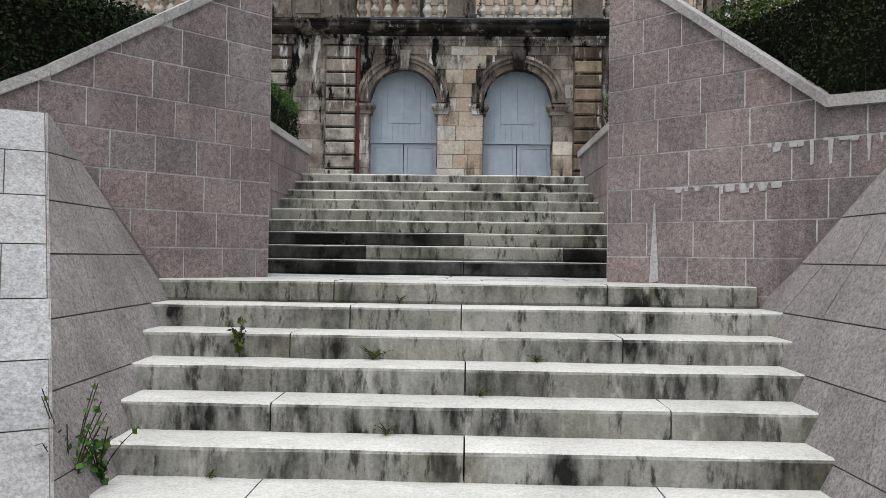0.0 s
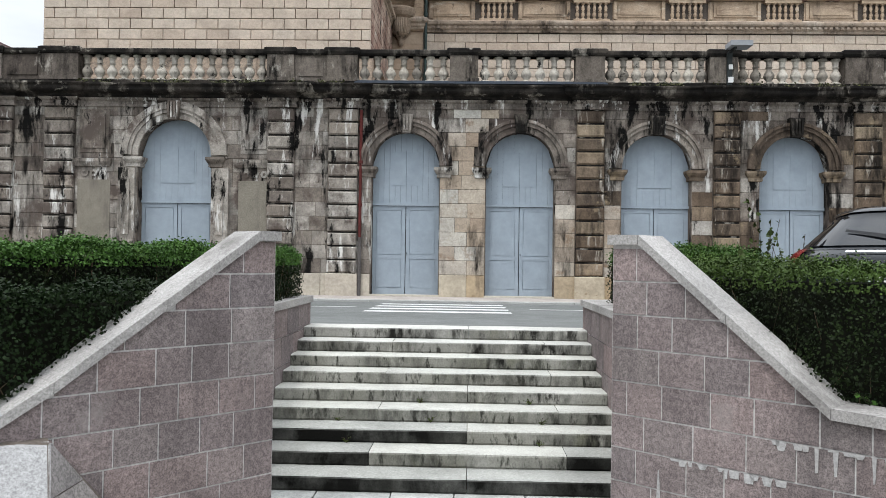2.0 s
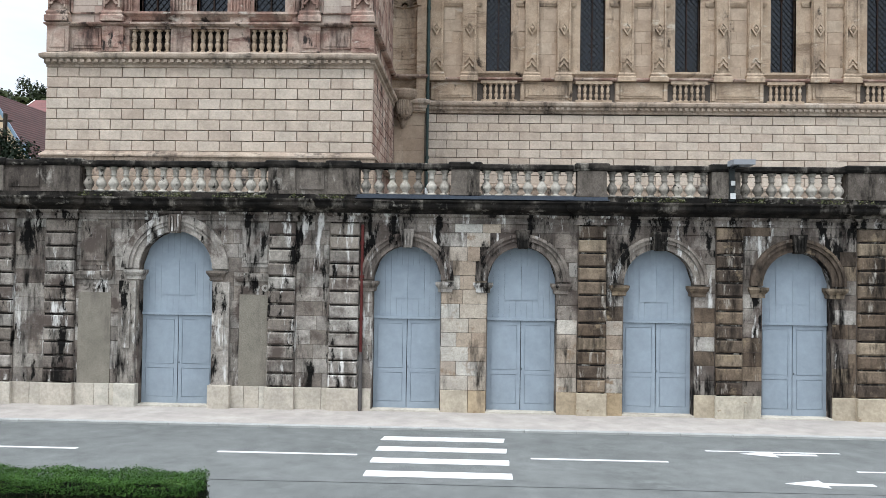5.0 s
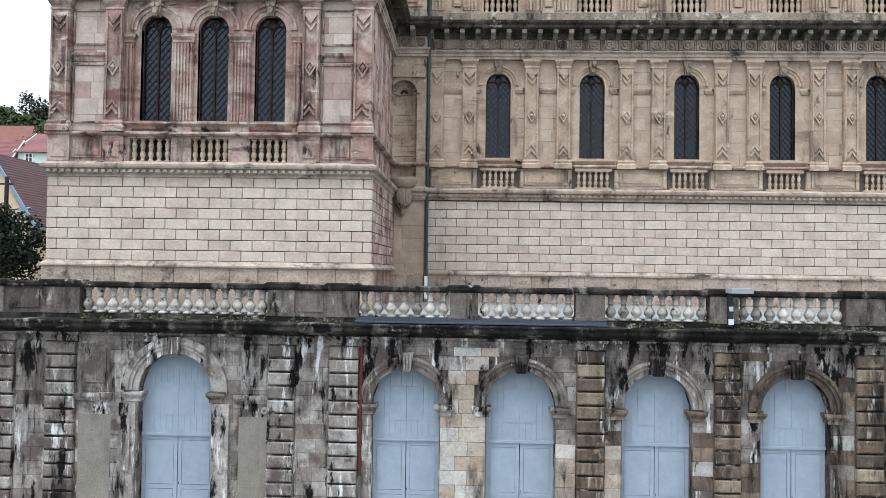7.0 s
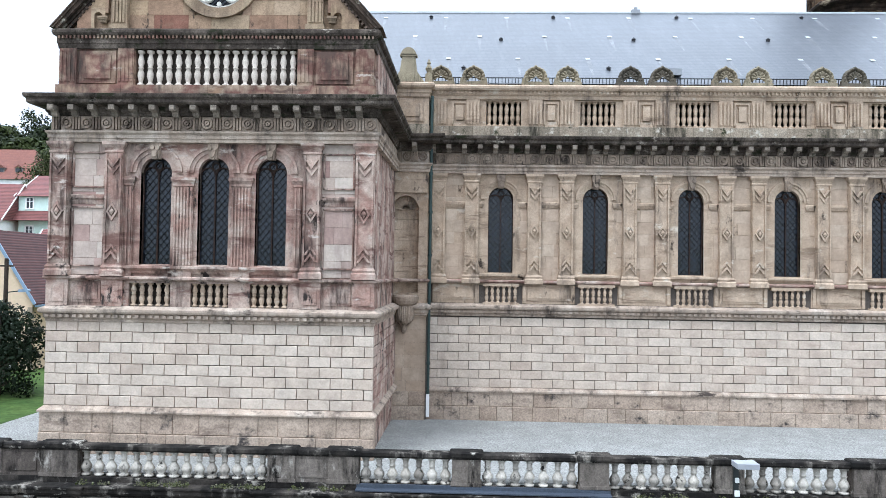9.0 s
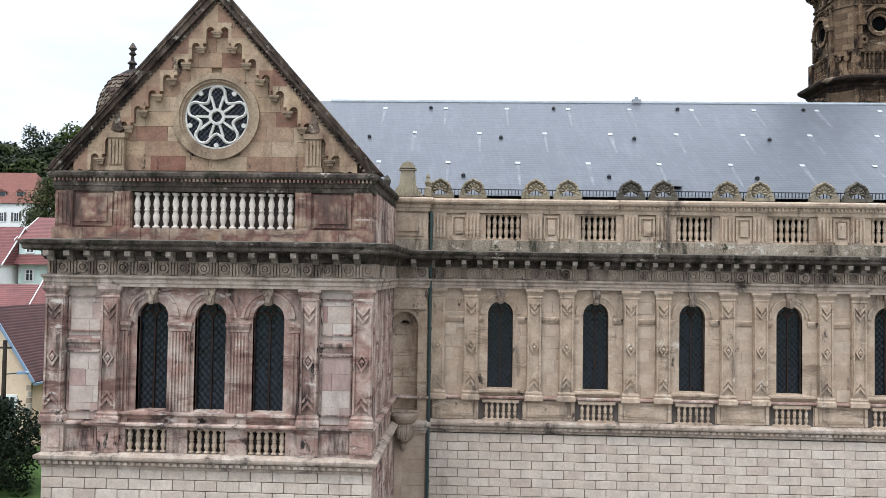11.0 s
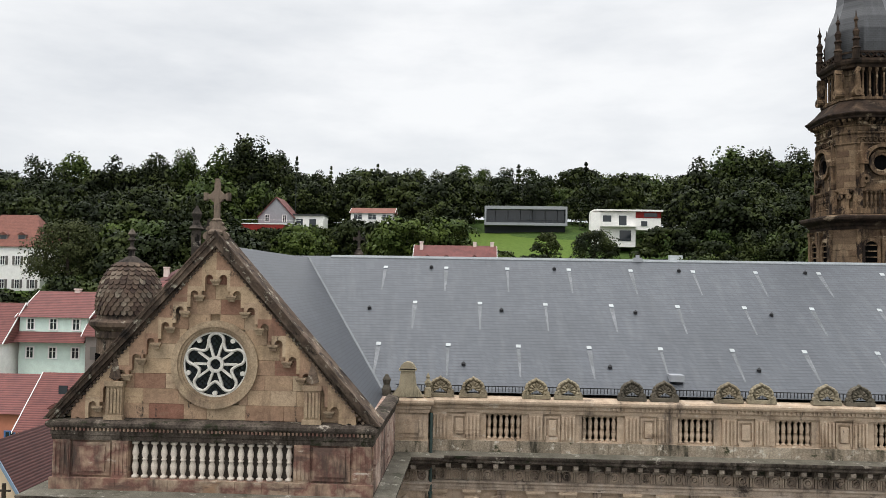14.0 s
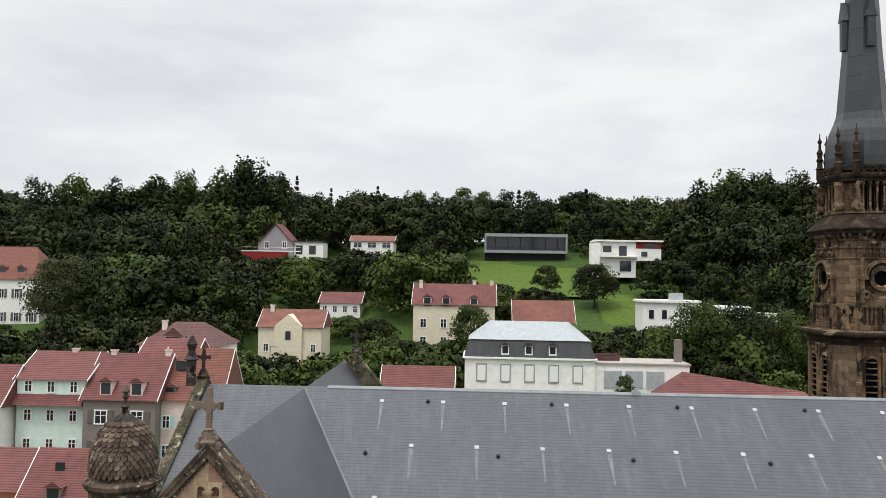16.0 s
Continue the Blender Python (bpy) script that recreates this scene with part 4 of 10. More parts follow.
# ---------------------------------------------------------------- splayed granite walls with sloping copings
def splay_wall(name, label, a, b, top, ends, courses, seed, z_bottom=0.0):
    """A wall of coursed granite blocks whose face runs in plan from a to b; top: list of (s, z) of the sloping top; block joints are pale mortar."""
    th = thing(name, label, "wall", kind="structure")
    a, b = Vector(a), Vector(b)
    length = (b - a).length
    d = (b - a) / length
    nrm = Vector((d.y, -d.x)) * ends
    ang = math.atan2(d.y, d.x)
    r = random.Random(seed)

    def top_at(s):
        for (s0, z0), (s1, z1) in zip(top, top[1:]):
            if s <= s1:
                return z0 + (z1 - z0) * (s - s0) / (s1 - s0)
        return top[-1][1]

    def solid(nm, poly, t0, t1, mat, parent=th):
        """poly of (s, z); t0 front offset, t1 back offset along the inward direction."""
        bm = bmesh.new()
        f = [bm.verts.new((*(a + d * s - nrm * t0), z)) for s, z in poly]
        k = [bm.verts.new((*(a + d * s - nrm * t1), z)) for s, z in poly]
        bm.faces.new(f)
        bm.faces.new(k[::-1])
        for i in range(len(poly)):
            j = (i + 1) % len(poly)
            bm.faces.new((f[j], f[i], k[i], k[j]))
        bmesh.ops.recalc_face_normals(bm, faces=bm.faces)
        return part(nm, bm, mat, parent)

    body = [(0, z_bottom), (length, z_bottom), (length, top_at(length))] + [(s, z) for s, z in reversed(top) if s < length]
    solid("core", body, 0.005, 0.30, MORTAR)
    z = z_bottom
    ci = 0
    while z < max(q[1] for q in top) - 0.02:
        h = courses
        s = -r.uniform(0.0, 0.25) if ci % 2 else 0.0
        while s < length - 0.01:
            w = r.uniform(0.27, 0.46)
            s0, s1 = max(0, s) + 0.006, min(length, s + w) - 0.006
            s += w
            if s1 - s0 < 0.05:
                continue
            zb, zt = z + 0.006, z + h - 0.006
            t0, t1 = top_at(s0) - 0.005, top_at(s1) - 0.005
            if max(t0, t1) <= zb + 0.02:
                continue
            pts = [(s0, zb), (s1, zb)]
            if t1 >= zt and t0 >= zt:
                pts += [(s1, zt), (s0, zt)]
            else:
                n = 6
                prev = None
                tops = [(s0 + (s1 - s0) * i / n, min(zt, max(zb, top_at(s0 + (s1 - s0) * i / n) - 0.005))) for i in range(n, -1, -1)]
                for q in tops:
                    if q[1] > zb + 1e-4 or q in (tops[0], tops[-1]):
                        if q[1] > zb + 1e-4:
                            pts.append(q)
                if len(pts) < 4:
                    continue
                if t1 <= zb + 1e-3:
                    lim = s0 + (s1 - s0) * max(0.08, min(1, (t0 - zb) / max(1e-3, t0 - t1)))
                    pts[1] = (min(s1, lim), zb)
                if t0 <= zb + 1e-3:
                    lim = s1 - (s1 - s0) * max(0.08, min(1, (t1 - zb) / max(1e-3, t1 - t0)))
                    pts[0] = (max(s0, lim), zb)
            solid("granite_block", pts, r.uniform(-0.002, 0.001), 0.1, GRANITE)
        z += h
        ci += 1
    # coping in lengths
    for (s0, z0), (s1, z1) in zip(top, top[1:]):
        n = max(1, round((s1 - s0) / 0.75))
        for i in range(n):
            u0, u1 = s0 + (s1 - s0) * i / n, s0 + (s1 - s0) * (i + 1) / n
            zz0, zz1 = z0 + (z1 - z0) * i / n, z0 + (z1 - z0) * (i + 1) / n
            solid("coping_stone", [(u0 - (0.03 if i == 0 and u0 == 0 else -0.002), zz0), (u1 - 0.002, zz1), (u1 - 0.002, zz1 + 0.075), (u0 - (0.03 if i == 0 and u0 == 0 else -0.002), zz0 + 0.075)], -0.035, 0.33, COPING)
    return th


dl = Vector((-0.660, -0.751))
A = Vector((-1.54, 6.17))
splay_wall("stair_wall_left", "pinkish grey granite block wall with sloping coping", A, A + dl * 2.3, [(0, 3.60), (0.16, 3.60), (1.66, 2.60), (2.3, 2.24)], -1, 0.2575, 11)
dr = Vector((0.726, -0.688))
B = Vector((1.095, 6.30))
splay_wall("stair_wall_right", "pinkish grey granite block wall with cranked coping", B, B + dr * 3.5, [(0, 3.61), (0.24, 3.61), (1.65, 2.49), (3.5, 2.43)], 1, 0.2575, 12, -0.02)

# inner faces of the piers and the low flank walls beside the upper flight
for nm, lab, xa, xb, ysign in (("flank_wall_left", "low granite flank wall beside the upper steps", -2.19, -2.55, 1), ("flank_wall_right", "low granite flank wall with pale coping", 1.515, 1.885, -1)):
    th = thing(nm, lab, "wall", kind="structure")
    x0, x1 = min(xa, xb), max(xa, xb)
    part("core", boxes((x0 + 0.01, x1 - 0.01, 6.6, 10.85, 0.8, 2.88)), MORTAR, th)
    z = 0.9
    for c in range(6):
        h = 0.33
        y = 6.7 + (0.3 if c % 2 else 0)
        while y < 10.8:
            w = min(0.62, 10.86 - y)
            part("granite_block", boxes((x0, x1, y + 0.005, y + w - 0.005, z + 0.005, z + h - 0.005)), GRANITE, th)
            y += 0.62
        z += h
    for i in range(4):
        part("coping_stone", boxes((x0 - 0.03, x1 + 0.03, 6.9 + i, 7.897 + i, 2.88, 2.965)), COPING, th)
    px0, px1 = (-2.6, -1.95) if xa < 0 else (1.55, 1.95)
    bm = boxes((px0, px1, 6.3, 6.75, 0.8, 3.0))
    part("pier_return", bm, GRANITE, th)


# battered cheek walls beside the lower flight, of irregular granite pieces
def cheek(name, label, xf, hip, tops, side, seed):
    th = thing(name, label, "wall", kind="structure")
    r = random.Random(seed)
    (p1y, p1z), (p3y, p3z) = tops

    def ymax(z):
        return p1y + (p3y - p1y) * (z - p1z) / (p3z - p1z) if z > p1z else p1y + 0.1

    def solid(q, depth, mat, nm):
        bm = bmesh.new()
        f = [bm.verts.new((xf(y_, z_) + side * (0.008 if nm == "core" else 0), y_, z_)) for y_, z_ in q]
        k = [bm.verts.new((xf(y_, z_) + side * depth, y_, z_)) for y_, z_ in q]
        bm.faces.new(f)
        bm.faces.new(k[::-1])
        for i in range(len(q)):
            j = (i + 1) % len(q)
            bm.faces.new((f[j], f[i], k[i], k[j]))
        bmesh.ops.recalc_face_normals(bm, faces=bm.faces)
        part(nm, bm, mat, th)

    solid([(hip(-0.05), -0.05), (p1y + 0.1, -0.05), (p1y + 0.1, p1z), (p3y, p3z), (hip(p3z), p3z)], 0.3, JOINT, "core")
    zc = [-0.05, 0.27, 0.56, 0.88, 1.18, 1.49, 1.78, 2.07, p3z]
    for z0, z1 in zip(zc, zc[1:]):
        a0, a1, b0, b1 = hip(z0), hip(z1), ymax(z0), ymax(z1)
        n = max(1, round((b0 - a0) / 0.55))
        cuts = [0.0] + [(i + r.uniform(-0.22, 0.22)) / n for i in range(1, n)] + [1.0]
        for c0, c1 in zip(cuts, cuts[1:]):
            lean = r.uniform(-0.04, 0.04)
            q = [(a0 + (b0 - a0) * c0 + 0.004, z0 + 0.004), (a0 + (b0 - a0) * c1 - 0.004, z0 + 0.004), (a1 + (b1 - a1) * c1 - 0.004, z1 - 0.004), (a1 + (b1 - a1) * c0 + 0.004, z1 - 0.004)]
            if q[2][0] - q[3][0] < 0.015:
                q = [q[0], q[1], (q[3][0] + 0.015, q[2][1]), q[3]]
            solid(q, 0.12, CHEEK, "granite_piece")
    return th


LH = lambda z: 4.71 - (2.34 - z) * 0.838
cheek("cheek_wall_left", "battered grey granite cheek wall beside the steps", lambda y, z: -1.304 - 0.038 * y - 0.448 * z, LH, ((5.40, 1.33), (4.74, 2.34)), -1, 5)
cheek("cheek_wall_right", "battered grey granite cheek wall beside the steps", lambda y, z: 1.555 - 0.035 * y + 0.519 * z, lambda z: 4.5 - (2.36 - z) * 0.9, ((5.42, 1.18), (4.58, 2.36)), 1, 6)

# pale battered front wall that meets the left cheek on a hip
pale = thing("front_wall_left", "pale blue-grey granite block front wall", "wall", kind="structure")
along = Vector((-0.83, -0.55, 0)).normalized()
r = random.Random(8)


def hip_point(z, back=0.0):
    y = LH(z)
    return Vector((-1.304 - 0.038 * y - 0.448 * z + 0.004, y + 0.012, z))


def pale_piece(z0, z1, s0, s1, lift, depth, mat, nm):
    bm = bmesh.new()
    inward = Vector((-0.55, 0.83, 0)) * depth
    off = Vector((0.55, -0.83, 0)) * lift
    f = [bm.verts.new(p + off) for p in (hip_point(z0) + along * s0, hip_point(z0) + along * s1, hip_point(z1) + along * s1, hip_point(z1) + along * s0)]
    k = [bm.verts.new(v.co + inward) for v in f]
    bm.faces.new(f)
    bm.faces.new(k[::-1])
    for i in range(4):
        j = (i + 1) % 4
        bm.faces.new((f[j], f[i], k[i], k[j]))
    bmesh.ops.recalc_face_normals(bm, faces=bm.faces)
    part(nm, bm, mat, pale)


pale_piece(-0.1, 2.33, 0.0, 3.0, -0.008, 0.3, JOINT, "core")
for c in range(9):
    z0, z1 = -0.05 + 0.265 * c, -0.05 + 0.265 * (c + 1)
    s = 0.0
    i = 0
    while s < 3.0:
        w = 0.22 if (i == 0 and c % 2) else r.uniform(0.42, 0.62)
        pale_piece(z0 + 0.003, z1 - 0.003, s + 0.003, s + w - 0.003, r.uniform(0, 0.004), 0.1, GRANITE_PALE, "granite_block")
        s += w
        i += 1

# lime drips on the right stair wall
drips = thing("lime_drip", "white lime runs down the granite stair wall", "stain", kind="structure")
LIME = surface("white_lime_run", [(0.46, 0.45, 0.44)], cloud=0.5, grain=40, grain_amt=0.25, stain=(0.4, 0.38, 0.36), stain_from=0.5, stain_to=0.8)
nr = Vector((dr.y, -dr.x))


def drip(s, ztop, l, w0, w1, wall_a=B, d=dr, nrm=nr):
    bm = bmesh.new()
    o = nrm * 0.006
    pts = [(s - w0, ztop), (s - w1, ztop - l), (s + w1, ztop - l * 0.97), (s + w0 * 0.9, ztop)]
    v = [bm.verts.new((*(wall_a + d * q + o), z)) for q, z in pts]
    bm.faces.new(v)
    bmesh.ops.solidify(bm, geom=bm.faces[:], thickness=0.002)
    part("run", bm, LIME, drips)


drip(0.42, 1.93, 0.6, 0.005, 0.04)
rr = random.Random(2)
for s0, s1, zt, n in ((0.5, 1.35, 2.04, 12), (1.25, 2.2, 2.30, 14)):
    for i in range(n):
        s_ = s0 + (s1 - s0) * (i + rr.random() * 0.8) / n
        w_ = rr.uniform(0.012, 0.045)
        drip(s_, zt, rr.uniform(0.015, 0.07) if rr.random() < 0.8 else 0.17, w_, w_ * rr.uniform(0.35, 0.8))

# ---------------------------------------------------------------- old terrace wall with arched doors
WY = 26.12
terrace = thing("terrace_wall", "blackened old stone terrace wall with arched doorways", "wall", kind="structure")
DOORS = [(-9.82, 1.225, 6.83), (-2.15, 1.11, 6.57), (1.605, 1.115, 6.57), (6.015, 1.125, 6.55), (10.425, 1.10, 6.55)]
bm = bmesh.new()
arched_wall(bm, -30, 30, 2.0, 8.9, WY, WY + 0.9, [(c, r, 2.0, s) for c, r, s in DOORS])
part("wall_core", bm, OLD_STONE, terrace)
part("terrace_bed", boxes((-30, 30, WY + 0.9, WY + 1.2, 2.0, 9.4)), JOINT, terrace)
PILASTERS = [(-15.95, -15.27), (-14.18, -13.19), (-6.71, -5.83), (-4.69, -3.72), (3.42, 4.31), (7.84, 8.67), (12.32, 13.17), (16.8, 17.7), (-22, -21.2), (-19, -18.2)]
for x0, x1 in PILASTERS:
    w = x1 - x0
    cx = (x0 + x1) / 2
    # core coloured black to paint the shadow lines between the blocks
    part("pilaster_core", boxes((x0 + 0.03, x1 - 0.03, WY - 0.12, WY + 0.02, 2.36, 8.42)), CRUST, terrace)
    piece("plinth_block", block_mesh(w + 0.08, 0.25, 0.74, 0.02, "c" if cx < -3 else "o"), PLINTH_CREAM if cx < -3 else PLINTH, terrace, at=(cx, WY - 0.2, 2.63))
    n = 12
    h = (8.42 - 3.0) / n
    for i in range(n):
        piece("rusticated_block", block_mesh(w, 0.24, h - 0.055, 0.045), OLD_BROWN if cx > 7 or abs(cx) < 5 and i < 5 and cx > 0 else OLD_STONE, terrace, at=(cx, WY - 0.17, 3.0 + h * (i + 0.5)))
# plain wall faces between: coursed ashlar
r = random.Random(21)
def free_spans(z0, z1):
    cuts = [(a - 0.02, b + 0.02) for a, b in PILASTERS]
    for c, rad, s in DOORS:
        if z0 < s:
            rr = rad + 0.02
        elif z0 < s + rad + 0.4:
            rr = math.sqrt(max(0, (rad + 0.4) ** 2 - (z0 - s) ** 2))
        else:
            rr = 0
        if rr > 0:
            cuts.append((c - rr, c + rr))
    cuts.sort()
    x, out = -17.5, []
    for a, b in cuts:
        if a > x + 0.08 and x < 15.5:
            out.append((x, min(a, 15.5)))
        x = max(x, b)
    if x < 15.4:
        out.append((x, 15.5))
    return out


z = 2.26
ci = 0
while z < 8.5:
    h = 0.74 if ci == 0 else 0.4667
    for x0, x1 in free_spans(z, z + h):
        x = x0
        while x < x1 - 0.02:
            w = min(r.choice((0.5, 0.7, 0.9, 0.6)), x1 - x)
            if x1 - x - w < 0.2:
                w = x1 - x
            mat = (PLINTH_CREAM if x < -3 else PLINTH) if ci == 0 else (OLD_PALE if -1.1 < x < 0.5 or (ci < 6 and 2.6 < x < 5) else OLD_BROWN if x > 11.6 or (x > 4.3 and r.random() < (0.45 if ci < 7 else 0.1)) else OLD_STONE)
            piece("ashlar_stone", block_mesh(round(w, 2) - 0.012, 0.09, h - 0.012, 0.008, mat.name), mat, terrace, at=(x + w / 2, WY - (0.05 if ci == 0 else 0.014) + r.uniform(-0.006, 0.004), z + h / 2))
            x += w
    z += h
    ci += 1
# arch mouldings, imposts and keystones
for i, (c, rad, s) in enumerate(DOORS):
    bm = bmesh.new()
    ring(bm, c, s, rad, rad + 0.20, WY - 0.07, WY + 0.05, 22)
    ring(bm, c, s, rad + 0.20, rad + 0.32, WY - 0.12, WY + 0.05, 22)
    ring(bm, c, s, rad + 0.32, rad + (0.55 if i == 0 else 0.42), WY - 0.16, WY + 0.05, 22)
    part("archivolt", bm, OLD_BROWN if i == 4 else OLD_STONE, terrace, "moulded stone arch")
    bm = bmesh.new()
    kt = s + rad
    prism(bm, [(c - 0.15, kt - 0.06), (c + 0.15, kt - 0.06), (c + 0.24, kt + 0.55), (c - 0.24, kt + 0.55)], WY - 0.26, WY)
    for j in range(4):
        xx = c - 0.15 + 0.1 * j
        prism(bm, [(xx - 0.025, kt), (xx + 0.025, kt), (xx + 0.035, kt + 0.5), (xx - 0.035, kt + 0.5)], WY - 0.30, WY - 0.2)
    part("keystone", bm, CRUST if i > 1 else OLD_STONE, terrace, "carved scroll keystone")
    zi = s - 0.08
    for x0, x1 in ((c - rad - 0.42, c - rad + 0.12), (c + rad - 0.12, c + rad + 0.42)):
        bm = bmesh.new()
        band(bm, x0 + 0.08, x1 - 0.08, WY - 0.02, [(0, zi - 0.32), (0.04, zi - 0.30), (0.04, zi - 0.2), (0.10, zi - 0.12), (0.13, zi - 0.06), (0.13, zi + 0.02), (0, zi + 0.02)], 0.5)
        part("impost", bm, OLD_BROWN if i > 2 else OLD_STONE, terrace, "moulded impost")
# flanking pieces of the large doorway
for sgn in (-1, 1):
    c = -9.82 + sgn * 1.56
    part("door_pilaster", boxes((c - 0.28, c + 0.28, WY - 0.14, WY, 3.0, 6.4), (c - 0.12, c + 0.12, WY - 0.19, WY, 4.2, 6.0)), OLD_STONE, terrace)
    piece("plinth_block", block_mesh(0.72, 0.3, 0.76, 0.02, "c"), PLINTH_CREAM, terrace, at=(c, WY - 0.26, 2.64))
    c = -9.82 + sgn * 2.7
    bm = bmesh.new()
    box(bm, c - 0.5, c + 0.5, WY - 0.03, WY, 6.9, 8.35)
    box(bm, c - 0.36, c + 0.36, WY - 0.06, WY, 7.05, 8.2)
    part("wall_panel", bm, OLD_STONE, terrace, "raised stone panel")
    bm = bmesh.new()
    band(bm, c - 0.62, c + 0.5, WY - 0.02, [(0, 6.42), (0.05, 6.44), (0.1, 6.6), (0.1, 6.7), (0, 6.7)], 0.1)
    part("impost_band", bm, OLD_STONE, terrace)
    bm = bmesh.new()
    for k in (-0.3, 0, 0.3):
        ring(bm, c + k, 6.22, 0.05, 0.12, WY - 0.05, WY, 12, 0, 2 * math.pi)
    part("rosette", bm, OLD_STONE, terrace)
    part("render_patch", boxes((c - 0.55, c + 0.55, WY - 0.028, WY + 0.01, 2.5, 6.0)), surface("cement_render_patch", [(0.27, 0.245, 0.20)], cloud=0.35, stain=(0.12, 0.1, 0.09)) if sgn < 0 else bpy.data.materials["cement_render_patch"], terrace, "smooth cement render patch")
# cornice, broken forward over the pilasters
path, fw = [(-30, WY)], 0.16
for x0, x1 in sorted(PILASTERS):
    path += [(x0 - 0.05, WY), (x0 - 0.05, WY - fw), (x1 + 0.05, WY - fw), (x1 + 0.05, WY)]
path.append((30, WY))
bm = bmesh.new()
sweep(bm, [(0, 8.42), (0.05, 8.43), (0.05, 8.50), (0.02, 8.52), (0.02, 8.60), (0.09, 8.66), (0.11, 8.72), (0, 8.73)], path)
part("bed_mould", bm, OLD_STONE, terrace, "paler bed mould below the cornice")
bm = bmesh.new()
sweep(bm, [(0, 8.73), (0.12, 8.74), (0.16, 8.80), (0.36, 8.88), (0.40, 8.94), (0.40, 9.03), (0.46, 9.10), (0.46, 9.15), (0, 9.19)], path)
part("cornice", bm, CRUST, terrace, "black-stained moulded stone cornice")
part("parapet_base", boxes((-30, 30, WY - 0.02, WY + 0.42, 8.9, 9.34)), CRUST, terrace)
part("flashing", boxes((-3.85, 4.36, WY - 0.36, WY + 0.05, 9.20, 9.24), (-3.85, 4.36, WY - 0.04, WY + 0.05, 9.24, 9.36)), FLASHING, terrace, "blue-grey metal flashing")
# balustrade
bals = thing("terrace_balustrade", "weathered stone balustrade on the terrace edge", "balustrade", kind="structure")
POSTS = [(-17.0, -15.75), (-14.40, -13.15), (-6.80, -5.90), (-4.80, -3.80), (-0.75, 0.18), (3.37, 4.32), (7.70, 8.61), (12.04, 13.25), (16.6, 17.6)]
for x0, x1 in POSTS:
    bm = boxes((x0, x1, WY + 0.0, WY + 0.5, 9.34, 10.22))
    box(bm, x0 - 0.04, x1 + 0.04, WY - 0.04, WY + 0.54, 9.34, 9.46)
    part("post", bm, POST_STONE, bals, "dark stained stone post")
    bm = bmesh.new()
    band(bm, x0, x1, WY + 0.02, [(0, 10.2), (0.05, 10.22), (0.09, 10.30), (0.09, 10.42), (0.03, 10.46), (0, 10.46)], 0.48)
    box(bm, x0, x1, WY + 0.02, WY + 0.5, 10.2, 10.46)
    part("post_cap", bm, CRUST, bals)
for x0, x1 in ((-15.75, -14.4), (-5.9, -4.8)):
    part("panel", boxes((x0, x1, WY + 0.08, WY + 0.4, 9.34, 10.25), (x0 + 0.15, x1 - 0.15, WY + 0.05, WY + 0.1, 9.5, 10.1)), POST_STONE, bals)
bal_me = baluster_mesh(0.84, 0.36)
bal_me.materials.append(BAL_STONE)
for x0, x1, n in ((-13.15, -6.80, 15), (-3.80, -0.75, 7), (0.18, 3.37, 7), (4.32, 7.70, 8), (8.61, 12.04, 8), (13.25, 16.6, 8)):
    for i in range(n):
        x = x0 + (x1 - x0) * (i + 0.5) / n
        piece("baluster", bal_me, None, bals, at=Matrix.Translation((x, WY + 0.24, 9.36)) @ pose(0, 0, 0, 0, 0, r.uniform(0, 90)))
for x0, x1 in ((-17.6, -13.5), (-13.3, -6.85), (-5.92, -4.78), (-3.82, -0.73), (0.16, 3.39), (4.30, 7.72), (8.59, 12.06), (13.2, 17)):
    bm = bmesh.new()
    sweep(bm, [(0, 10.2), (0.03, 10.2), (0.07, 10.26), (0.07, 10.36), (0.03, 10.40), (-0.36, 10.40), (-0.40, 10.36), (-0.40, 10.26), (-0.36, 10.2)], [(x0, WY + 0.06), (x1, WY + 0.06)])
    part("handrail", bm, CRUST, bals, "dark moulded stone rail")
# terrace floor
tagged(part("terrace_floor", boxes((-20.5, 60, WY + 0.4, 40, 9.0, 9.42)), GRAVEL), "pale gravel terrace around the church", "terrace floor", kind="structure")


